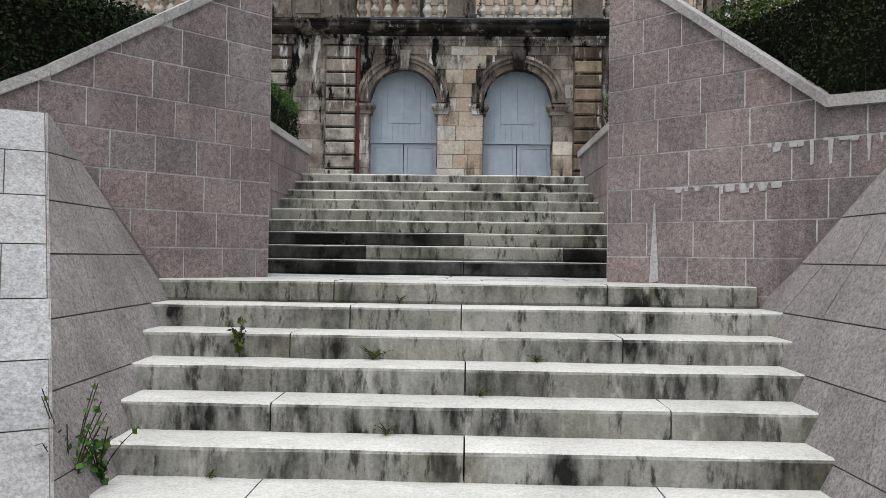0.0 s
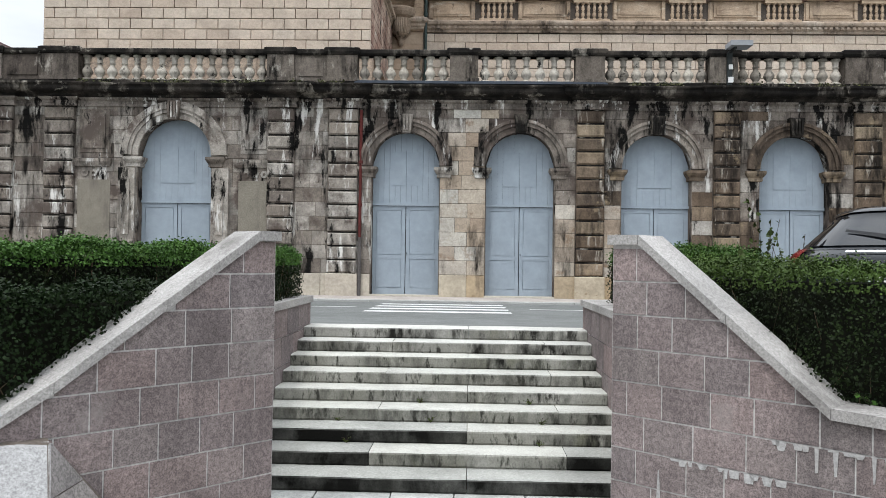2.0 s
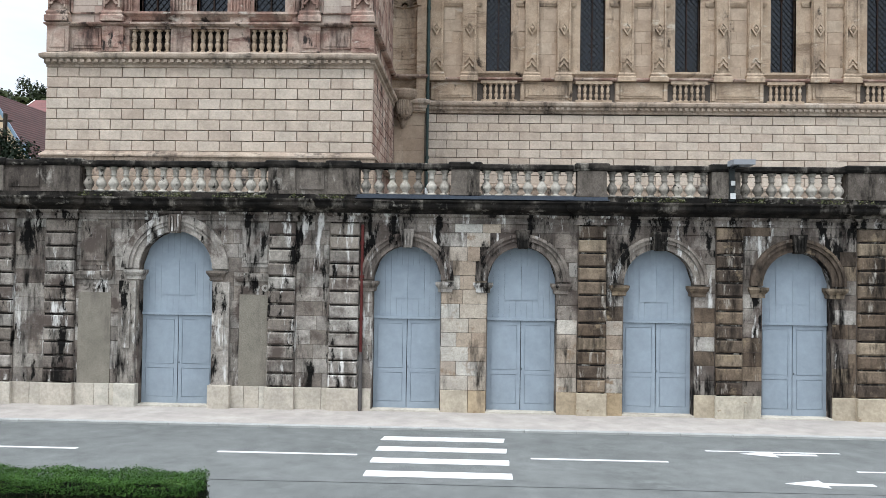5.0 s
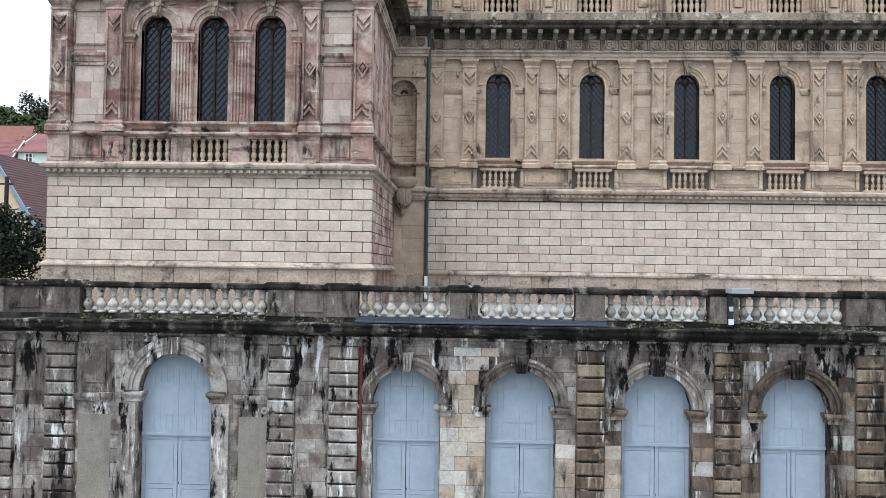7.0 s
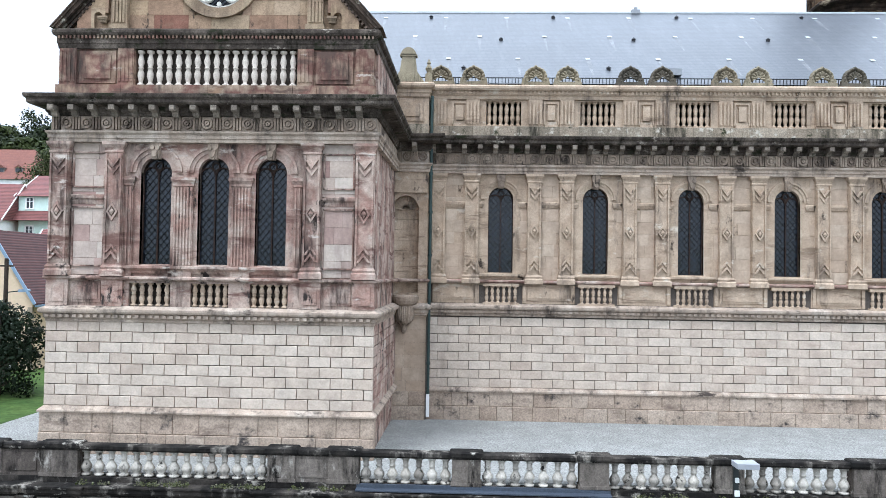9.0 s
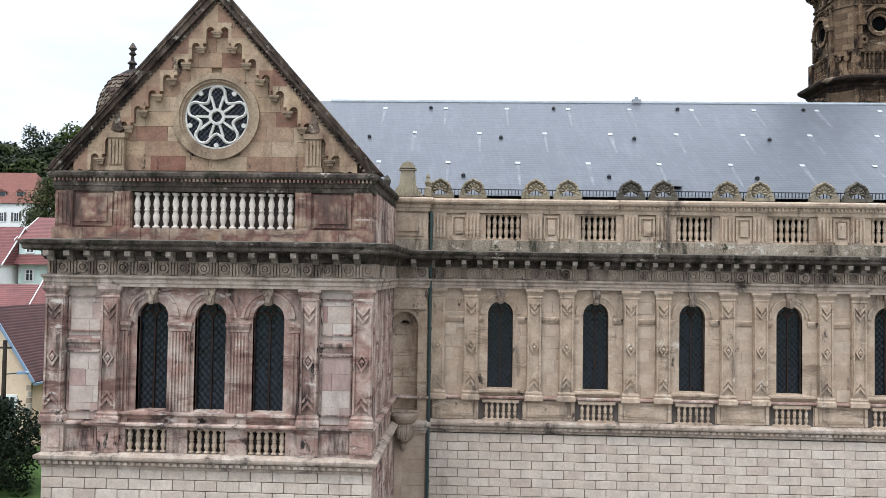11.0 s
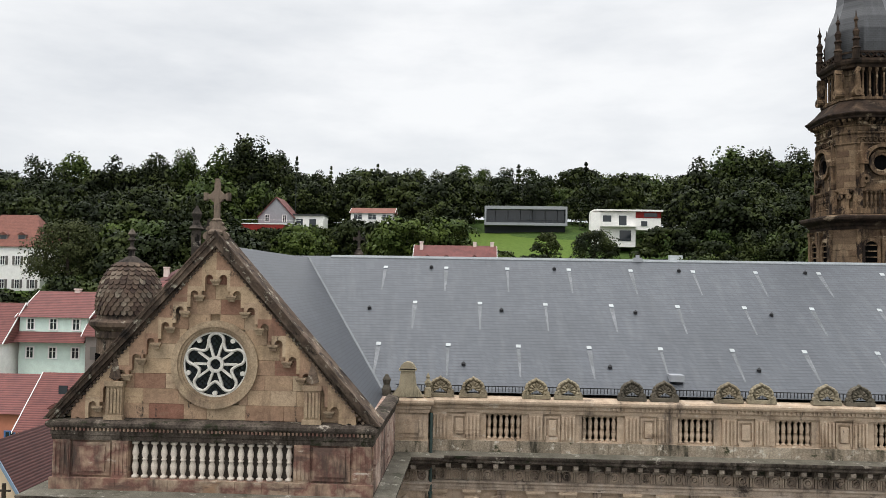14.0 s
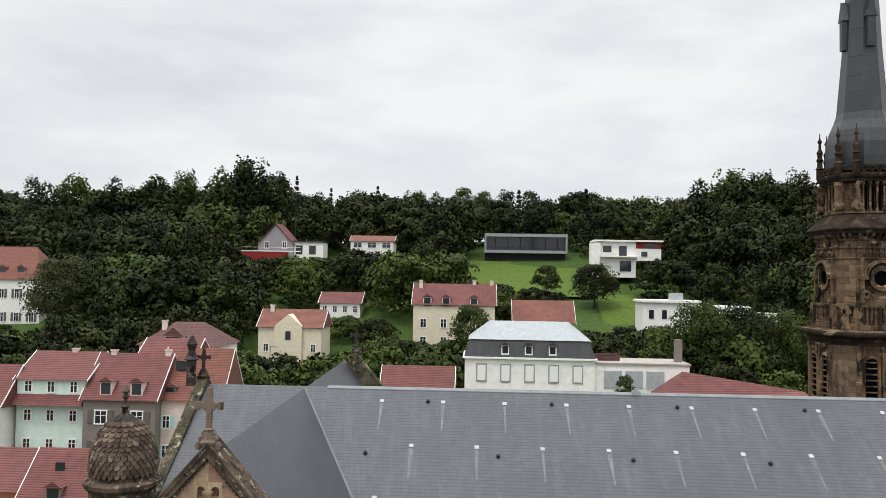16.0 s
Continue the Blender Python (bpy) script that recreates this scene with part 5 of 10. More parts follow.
# doors
def arched_door(c, rad, s, label):
    d = thing("door", label, "door", kind="structure")
    dy = WY + 0.34
    for sx in (-1, 1):
        leaf = bmesh.new()
        x0, x1 = sorted((c + sx * 0.012, c + sx * (rad - 0.01)))
        box(leaf, x0, x1, dy + 0.026, dy + 0.07, 2.33, 5.26)
        box(leaf, x0, x0 + 0.12, dy, dy + 0.045, 2.33, 5.26)
        box(leaf, x1 - 0.12, x1, dy, dy + 0.045, 2.33, 5.26)
        for z0, z1 in ((2.33, 2.54), (3.50, 3.64), (5.12, 5.26)):
            box(leaf, x0 + 0.12, x1 - 0.12, dy, dy + 0.045, z0, z1)
        for z0, z1 in ((2.54, 3.50), (3.64, 5.12)):
            # fielded panel, set off by a groove
            box(leaf, x0 + 0.136, x1 - 0.136, dy + 0.006, dy + 0.045, z0 + 0.016, z1 - 0.016)
        part("door_leaf", leaf, DOOR_BLUE, d, "blue-grey painted panelled leaf")
    part("handle", boxes((c + 0.035, c + 0.055, dy - 0.03, dy, 3.66, 3.72)), DARK_METAL, d)
    bm = boxes((c - rad, c + rad, dy - 0.05, dy + 0.09, 5.27, 5.36))
    part("transom", bm, DOOR_BLUE, d)
    # boarded tympanum, with a flush hatch
    bm = bmesh.new()
    n = 12
    for i in range(n):
        x0, x1 = c - rad + 2 * rad * i / n + 0.002, c - rad + 2 * rad * (i + 1) / n - 0.002
        h0 = s + math.sqrt(max(0, rad ** 2 - (x0 - c) ** 2))
        h1 = s + math.sqrt(max(0, rad ** 2 - (x1 - c) ** 2))
        prism(bm, [(x0, 5.36), (x1, 5.36), (x1, h1), (x0, h0)], dy, dy + 0.06)
    part("tympanum", bm, DOOR_BLUE, d, "boarded arched overlight")
    bm = boxes((c - 0.54, c - 0.006, dy - 0.014, dy, 5.94, 7.06), (c + 0.006, c + 0.54, dy - 0.014, dy, 5.94, 7.06))
    part("hatch", bm, DOOR_BLUE, d, "flush double hatch in a thin frame")
    part("threshold", boxes((c - rad - 0.03, c + rad + 0.03, WY - 0.1, WY + 0.6, 2.2, 2.33)), PLINTH_CREAM, d, "pale stone threshold")
    part("dark_backing", boxes((c - rad - 0.05, c + rad + 0.05, dy + 0.1, dy + 0.12, 2.28, s + rad)), UNLIT_INSIDE, d)


for i, (c, rad, s) in enumerate(DOORS):
    arched_door(c, rad, s, "tall arched blue-grey double door in the terrace wall")

bm = bmesh.new()
lathe(bm, [(0.05, 4.1), (0.05, 8.35)], 10, (-3.62, WY - 0.12, 0))
for z in (5.2, 6.6, 7.7):
    lathe(bm, [(0.07, z), (0.07, z + 0.1)], 10, (-3.62, WY - 0.12, 0))
red_pipe = tagged(part("downpipe", bm, RED_PIPE), "rusty dark red downpipe on the terrace wall", "pipe")
bm = bmesh.new()
lathe(bm, [(0.06, 2.27), (0.06, 4.12), (0.07, 4.13), (0.07, 4.2)], 10, (-3.62, WY - 0.12, 0))
part("pipe_foot", bm, surface("grey_iron_pipe", [(0.13, 0.12, 0.115)], cloud=0.5, rough=0.75), red_pipe, "grey iron lower length")

# ---------------------------------------------------------------- church
NY, TY, FLOOR = 37.6, 29.2, 9.40
TX0, TX1 = -15.97, -3.82
church = thing("church", "large sandstone church with slate roofs and a spire", "church")
rc = random.Random(33)

T_WIN = [-12.04, -9.87, -7.70]
N_WIN = [1.08 + 4.435 * i for i in range(8)]
T_PIL = [(-15.97, -15.26), (-13.87, -13.2), (-6.45, -5.8), (-4.52, -3.82)]
N_PIL = [(-2.17, -1.52)] + [(c + d - 0.33, c + d + 0.33) for c in N_WIN for d in (-1.37, 1.57)]

# walls with their window openings
bm = bmesh.new()
arched_wall(bm, TX0 + 0.1, TX1 - 0.1, 15.9, 21.0, TY + 0.14, TY + 0.9, [(c, 0.58, 16.4, 19.84) for c in T_WIN])
t_wall = part("transept_wall", bm, CHURCH_PINK, church, "pinkish sandstone wall")
for q in ((TX0 + 0.05, TX1 - 0.05, TY + 0.1, TY + 0.9, FLOOR, 14.9), (TX0 + 0.12, TX1 - 0.12, TY + 0.42, TY + 0.9, 14.9, 15.9), (TX0 + 0.3, TX1 - 0.3, TY + 0.1, TY + 0.9, 21.0, 22.6), (TX0 + 0.06, TX0 + 0.9, TY + 0.9, 64, FLOOR, 25.2), (TX1 - 0.9, TX1 - 0.06, TY + 0.9, 37.2, FLOOR, 25.2), (TX0 + 0.3, TX1 - 0.3, TY + 0.55, TY + 1.2, 22.6, 25.2)):
    part("transept_core", boxes(q), CHURCH_PINK if q[3] > 32 else JOINT, church)
bm = bmesh.new()
arched_wall(bm, -2.3, 36.0, 15.7, 21.0, NY + 0.12, NY + 0.85, [(c, 0.585, 16.3, 19.76) for c in N_WIN])
n_wall = part("nave_wall", bm, CHURCH, church, "cream sandstone nave wall")
part("nave_core", boxes((-3.9, 36.0, NY + 0.08, NY + 0.8, FLOOR, 15.7), (-3.9, 36.0, NY + 0.1, NY + 0.8, 21.0, 23.2), (-4.2, -2.3, NY - 0.3, NY + 0.8, FLOOR, 14.2)), JOINT, church)
part("far_wall", boxes((-16.3, 36, 57.4, 57.7, FLOOR, 25.3), (35.5, 36, NY, 57.6, FLOOR, 25.3), (-16.4, -16.0, 38, 57.6, FLOOR, 25.3)), CHURCH, church)

# ashlar joints of the upper walls, as thin stones on the wall
def stones(parent, mat, x0, x1, z0, z1, y, h=0.52, seed=1, gaps=(), wmin=0.7, wmax=1.2, proud=0.02, name="wall_stone"):
    r_ = random.Random(seed)
    n = max(1, round((z1 - z0) / h))
    h = (z1 - z0) / n
    for i in range(n):
        x = x0
        while x < x1 - 0.01:
            w = r_.uniform(wmin, wmax)
            if x1 - x - w < 0.3:
                w = x1 - x
            w = round(w, 1) if x1 - x - w > 0.3 else w
            if not any(g(x, x + w, z0 + h * i, z0 + h * (i + 1)) for g in gaps):
                piece(name, block_mesh(w - 0.008, 0.1, h - 0.008, 0.006, mat.name), mat, parent, at=(x + w / 2, y - proud + r_.uniform(-0.003, 0.003), z0 + h * (i + 0.5)))
            x += w


# plinths
def plinth(parent, x0, x1, y, z1, seed):
    r_ = random.Random(seed)
    hh = (z1 - 0.2 - FLOOR) / 2
    for i in range(2):
        x = x0
        while x < x1 - 0.01:
            w = r_.uniform(0.7, 1.25)
            if x1 - x - w < 0.4:
                w = x1 - x
            piece("plinth_stone", block_mesh(w - 0.01, 0.5, hh - 0.01, 0.02, "pl"), PLINTH_DARK, parent, at=(x + w / 2, y - 0.20 + 0.06 * i, FLOOR + hh * (i + 0.5)))
            x += w


PLINTH_DARK = surface("church_plinth_stone", [(0.46, 0.365, 0.285), (0.50, 0.405, 0.32), (0.42, 0.325, 0.25), (0.48, 0.385, 0.30)], cloud=0.5, grain=12, speck=(20, 0.12), stain=(0.05, 0.045, 0.044), stain_scale=0.9, stain_from=0.57, stain_to=0.66, streak=1.2, bump=0.4, patches=[((0.20, 0.15, 0.12), 1.4, 0.57, 0.68, (0.5, 0.5, 1.4))])
plinth(church, TX0 - 0.15, TX1 + 0.15, TY, 11.14, 3)
plinth(church, -2.3, 20.5, NY, 10.93, 4)
plinth(church, -4.25, -2.34, NY - 0.3, 10.93, 5)
bm = bmesh.new()
sweep(bm, [(0, 10.92), (0.26, 10.92), (0.26, 10.98), (0.12, 11.10), (0.08, 11.14), (0, 11.14)], [(TX0 + 0.05, 40), (TX0 + 0.05, TY + 0.05), (TX1 - 0.05, TY + 0.05), (TX1 - 0.05, 37)])
part("plinth_moulding", bm, TRIM_STONE, church)
bm = bmesh.new()
sweep(bm, [(0, 10.72), (0.2, 10.72), (0.2, 10.8), (0.08, 10.93), (0, 10.93)], [(-2.3, NY), (36, NY)])
part("plinth_moulding", bm, TRIM_STONE, church)

# rusticated courses
def rustication(x0, x1, y, z0, z1, n, bw, limit):
    h = (z1 - z0) / n
    for i in range(n):
        x = x0 - (bw / 2 if i % 2 else 0)
        while x < min(x1, limit) - 0.01:
            a, b = max(x, x0), min(x + bw, x1)
            if b - a > 0.1:
                piece("rusticated_block", block_mesh(round(b - a, 3) - 0.022, 0.2, h - 0.026, 0.014, "ash"), ASHLAR, church, at=((a + b) / 2, y, z0 + h * (i + 0.5)))
            x += bw


rustication(TX0 - 0.06, TX1 + 0.06, TY - 0.02, 11.14, 14.28, 8, 0.823, 99)
rustication(-2.3, 36, NY - 0.02, 10.93, 14.2, 8, 0.98, 20)
for i in range(8):
    h = 3.14 / 8
    part("side_course", boxes((TX1 - 0.3, TX1 + 0.06, TY + 0.2, 37.2, 11.16 + h * i, 11.125 + h * (i + 1))), CHURCH_PINK, church)

# string course with dentils, apron zone, sill band
PATH_T = [(TX0, 42), (TX0, TY), (TX1, TY), (TX1, NY - 0.5), (-2.34, NY - 0.5), (-2.34, NY), (36, NY)]
bm = bmesh.new()
sweep(bm, [(0, 14.24), (0.06, 14.26), (0.06, 14.34), (0.12, 14.40), (0.12, 14.52), (0.24, 14.58), (0.26, 14.64), (0.26, 14.72), (0.10, 14.80), (0.05, 14.84), (-0.2, 14.84)], PATH_T)
part("string_course", bm, TRIM_STONE, church, "moulded string course with dentils")
bm = bmesh.new()
x = TX0
while x < TX1 - 0.1:
    box(bm, x, x + 0.14, TY - 0.2, TY, 14.42, 14.53)
    x += 0.26
x = -2.2
while x < 20:
    box(bm, x, x + 0.14, NY - 0.2, NY, 14.42, 14.53)
    x += 0.26
tagged(part("dentil_course", bm, TRIM_STONE, church), kind="stuff")
bm = bmesh.new()
sweep(bm, [(-0.3, 15.78), (0.08, 15.80), (0.16, 15.86), (0.16, 15.92), (0.05, 15.96), (-0.3, 15.96)], PATH_T)
part("sill_band", bm, CHURCH_PINK, church)

t_apron = [(-12.95, -11.38), (-10.62, -9.2), (-8.4, -6.98)]
xs = [TX0 + 0.08] + [v for a, b in t_apron for v in (a, b)] + [TX1 - 0.08]
for a, b in zip(xs[::2], xs[1::2]):
    part("apron_wall", boxes((a, b, TY + 0.05, TY + 0.5, 14.84, 15.8)), CHURCH_PINK, church)
for a, b in T_PIL:
    part("pedestal", boxes((a - 0.06, b + 0.06, TY - 0.08, TY + 0.1, 14.84, 15.82), (a + 0.08, b - 0.08, TY - 0.11, TY, 15.0, 15.68)), CHURCH_PINK, church)
for a, b in ((-15.1, -14.0), (-5.65, -4.65)):
    part("apron_panel", boxes((a, b, TY + 0.01, TY + 0.1, 14.98, 15.7), (a + 0.1, b - 0.1, TY - 0.015, TY + 0.1, 15.08, 15.6)), CHURCH_PINK, church)
small_bal = baluster_mesh(0.86, 0.25, DOUBLE_BALUSTER)
small_bal.materials.append(CHURCH)
for a, b in t_apron:
    # recess back coloured dark for the shade behind the balusters
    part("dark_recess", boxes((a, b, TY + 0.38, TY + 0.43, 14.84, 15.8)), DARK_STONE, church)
    for i in range(5):
        piece("small_baluster", small_bal, None, church, at=(a + (b - a) * (i + 0.5) / 5, TY + 0.16, 14.86))
    part("apron_rail", boxes((a - 0.03, b + 0.03, TY + 0.0, TY + 0.32, 15.72, 15.80)), CHURCH_PINK, church)
n_bal = baluster_mesh(0.78, 0.22, DOUBLE_BALUSTER, 8)
n_bal.materials.append(CHURCH)
for c in N_WIN[:5]:
    a, b = c - 0.75, c + 0.85
    for i in range(6):
        piece("small_baluster", n_bal, None, church, at=(a + (b - a) * (i + 0.5) / 6, NY + 0.0, 14.88))
    part("apron_rail", boxes((a - 0.05, b + 0.05, NY - 0.12, NY + 0.12, 15.66, 15.80), (a - 0.05, b + 0.05, NY - 0.1, NY + 0.12, 14.8, 14.9)), CHURCH, church)
for a, b in [(-2.1, 0.1)] + [(c + 1.05, c + 3.5) for c in N_WIN[:5]]:
    bm = boxes((a, b, NY + 0.02, NY + 0.1, 14.86, 15.76), (a + 0.25, b - 0.25, NY - 0.02, NY + 0.1, 15.02, 15.62), (a + 0.38, b - 0.38, NY - 0.05, NY + 0.1, 15.12, 15.52))
    for e in (a + 0.04, b - 0.18):
        box(bm, e, e + 0.14, NY - 0.06, NY + 0.1, 14.9, 15.74)
    part("apron_panel", bm, CHURCH, church, "framed stone panel")


# pilasters with diamond bosses
def pilaster(x0, x1, y, mat, z0=15.95, z1=20.94, proud=0.16):
    c, w = (x0 + x1) / 2, x1 - x0
    p = part("pilaster", boxes((x0, x1, y - proud, y + 0.15, z0 + 0.42, z1 - 0.4)), mat, church, "panelled pilaster")
    bm = bmesh.new()
    band(bm, x0, x1, y - proud, [(0, z0), (0.10, z0), (0.10, z0 + 0.2), (0.05, z0 + 0.26), (0.07, z0 + 0.34), (0.02, z0 + 0.42), (0, z0 + 0.44)], 0.2)
    box(bm, x0, x1, y - proud, y + 0.1, z0, z0 + 0.44)
    part("pilaster_base", bm, mat, p)
    bm = bmesh.new()
    band(bm, x0, x1, y - proud, [(0, z1 - 0.42), (0.03, z1 - 0.40), (0.03, z1 - 0.34), (0.0, z1 - 0.32), (0.02, z1 - 0.24), (0.07, z1 - 0.16), (0.10, z1 - 0.10), (0.10, z1), (0, z1)], 0.2)
    box(bm, x0, x1, y - proud, y + 0.1, z1 - 0.42, z1)
    part("capital", bm, mat, p)
    # raised border of the shaft
    bm = bmesh.new()
    yb, yf = y - proud, y - proud - 0.075
    for q in ((x0 + 0.03, x0 + 0.10), (x1 - 0.10, x1 - 0.03)):
        box(bm, q[0], q[1], yf, yb, z0 + 0.5, z1 - 0.45)
    zm = (z0 + z1) / 2 - 0.1
    e = w / 2 - 0.08
    def frame_of(pts, k_, y0_, y1_):
        # a raised border along the outline, its middle left sunk
        mx_ = sum(q[0] for q in pts) / len(pts)
        mz_ = sum(q[1] for q in pts) / len(pts)
        inn = [(mx_ + (q[0] - mx_) * k_, mz_ + (q[1] - mz_) * k_) for q in pts]
        for m_ in range(len(pts)):
            n_ = (m_ + 1) % len(pts)
            prism(bm, [pts[m_], pts[n_], inn[n_], inn[m_]], y0_, y1_)

    frame_of([(c - e * 0.85, zm), (c, zm - e * 1.35), (c + e * 0.85, zm), (c, zm + e * 1.35)], 0.62, yb - 0.11, yb)
    prism(bm, [(c - e * 0.36, zm), (c, zm - e * 0.55), (c + e * 0.36, zm), (c, zm + e * 0.55)], yb - 0.13, yb)
    for zz, s in ((z1 - 0.62, -1), (z0 + 0.62, 1)):
        for lift, dep in ((0.0, 0.11), (0.26, 0.07)):
            q0 = [(c - e, zz + s * lift), (c, zz + s * (lift + 0.34)), (c + e, zz + s * lift), (c + e * 0.62, zz + s * lift), (c, zz + s * (lift + 0.21)), (c - e * 0.62, zz + s * lift)]
            for q4 in ((0, 1, 4, 5), (1, 2, 3, 4)):
                prism(bm, [q0[k_] for k_ in q4], yb - dep, yb)
    lathe(bm, [(0.06, -0.02), (0.09, 0.03), (0.03, 0.07)], 8, (0, 0, 0))
    k = len(bm.verts)
    bm.verts.ensure_lookup_table()
    for v in bm.verts[k - 24:]:
        v.co = Vector((c + v.co.x, yb - 0.09 - v.co.z, zm + v.co.y))
    bmesh.ops.recalc_face_normals(bm, faces=bm.faces)
    part("pilaster_ornament", bm, mat, p, "carved diamond boss and chevrons")


for a, b in T_PIL:
    pilaster(a, b, TY + 0.02, CHURCH_PINK)
for a, b in N_PIL[:12]:
    pilaster(a, b, NY + 0.05, CHURCH, 15.78)


# fluted piers between the transept windows
for c, hw in ((-10.955, 0.36), (-8.785, 0.36), (-13.07, 0.2), (-6.67, 0.14)):
    bm = boxes((c - hw, c + hw, TY + 0.02, TY + 0.2, 15.95, 19.45))
    n = max(2, int(hw * 2 / 0.11))
    for i in range(n):
        xx = c - hw + 2 * hw * (i + 0.5) / n
        part("flute", boxes((xx - 0.028, xx + 0.028, TY - 0.03, TY + 0.018, 16.4, 19.3)), CHURCH_PINK, church)
    part("fluted_pier", bm, CHURCH_PINK, church, "fluted stone pier")
    bm = bmesh.new()
    band(bm, c - hw, c + hw, TY + 0.02, [(0, 19.3), (0.04, 19.34), (0.04, 19.42), (0.10, 19.55), (0.10, 19.66), (0, 19.66)], 0.1)
    box(bm, c - hw, c + hw, TY + 0.02, TY + 0.2, 19.3, 19.66)
    part("capital", bm, CHURCH_PINK, church)
# wall stones of the transept, with banded panels beside the windows
gap_t = [lambda x0, x1, z0, z1, c=c: (x1 > c - 0.98 and x0 < c + 0.98 and z0 < 20.7) for c in T_WIN]
PINK_STONES = surface("pink_cream_wall_stone", [(0.56, 0.465, 0.385), (0.46, 0.335, 0.285), (0.60, 0.51, 0.43), (0.39, 0.255, 0.22), (0.53, 0.43, 0.365), (0.62, 0.535, 0.455)], cloud=0.35, grain=9, grain_amt=0.1, stain=(0.18, 0.13, 0.115), stain_scale=0.6, stain_from=0.54, stain_to=0.8, streak=0.3)
CREAM_STONES = surface("cream_wall_stone", [(0.53, 0.415, 0.315), (0.47, 0.358, 0.264), (0.56, 0.45, 0.345), (0.50, 0.385, 0.288)], cloud=0.35, grain=9, grain_amt=0.1, stain=(0.22, 0.175, 0.135), stain_scale=0.55, stain_from=0.54, stain_to=0.82, streak=0.25)
stones(t_wall, PINK_STONES, TX0 + 0.75, TX1 - 0.75, 16.0, 20.95, TY + 0.14, 0.62, 7, gap_t)
for a, b in ((-15.2, -13.95), (-5.74, -4.58)):
    for z0, z1 in ((16.3, 18.55), (19.25, 20.6)):
        bm = bmesh.new()
        for q in ((a, b, z0, z0 + 0.06), (a, b, z1 - 0.06, z1), (a, a + 0.06, z0, z1), (b - 0.06, b, z0, z1)):
            box(bm, q[0], q[1], TY + 0.06, TY + 0.14, q[2], q[3])
        part("panel_frame", bm, CHURCH_PINK, church)
    bm = bmesh.new()
    band(bm, a - 0.05, b + 0.05, TY + 0.12, [(0, 18.62), (0.03, 18.64), (0.05, 18.78), (0.10, 18.86), (0.10, 18.95), (0, 19.0)], 0.05)
    part("wall_band", bm, CHURCH_PINK, church)
gap_n = [lambda x0, x1, z0, z1, c=c: (x1 > c - 0.9 and x0 < c + 0.9 and z0 < 20.6) for c in N_WIN]
stones(n_wall, CREAM_STONES, -2.2, 20.5, 15.98, 20.95, NY + 0.12, 0.55, 8, gap_n, 0.8, 1.3)
for c in N_WIN[:5]:
    for a, b in ((c - 3.2, c - 1.7), (c - 1.03, c - 0.88), (c + 0.88, c + 1.24)):
        bm = bmesh.new()
        band(bm, max(a, -1.5), b, NY + 0.1, [(0, 19.35), (0.04, 19.38), (0.09, 19.52), (0.09, 19.6), (0, 19.64)], 0.05)
        part("wall_band", bm, CHURCH, church)


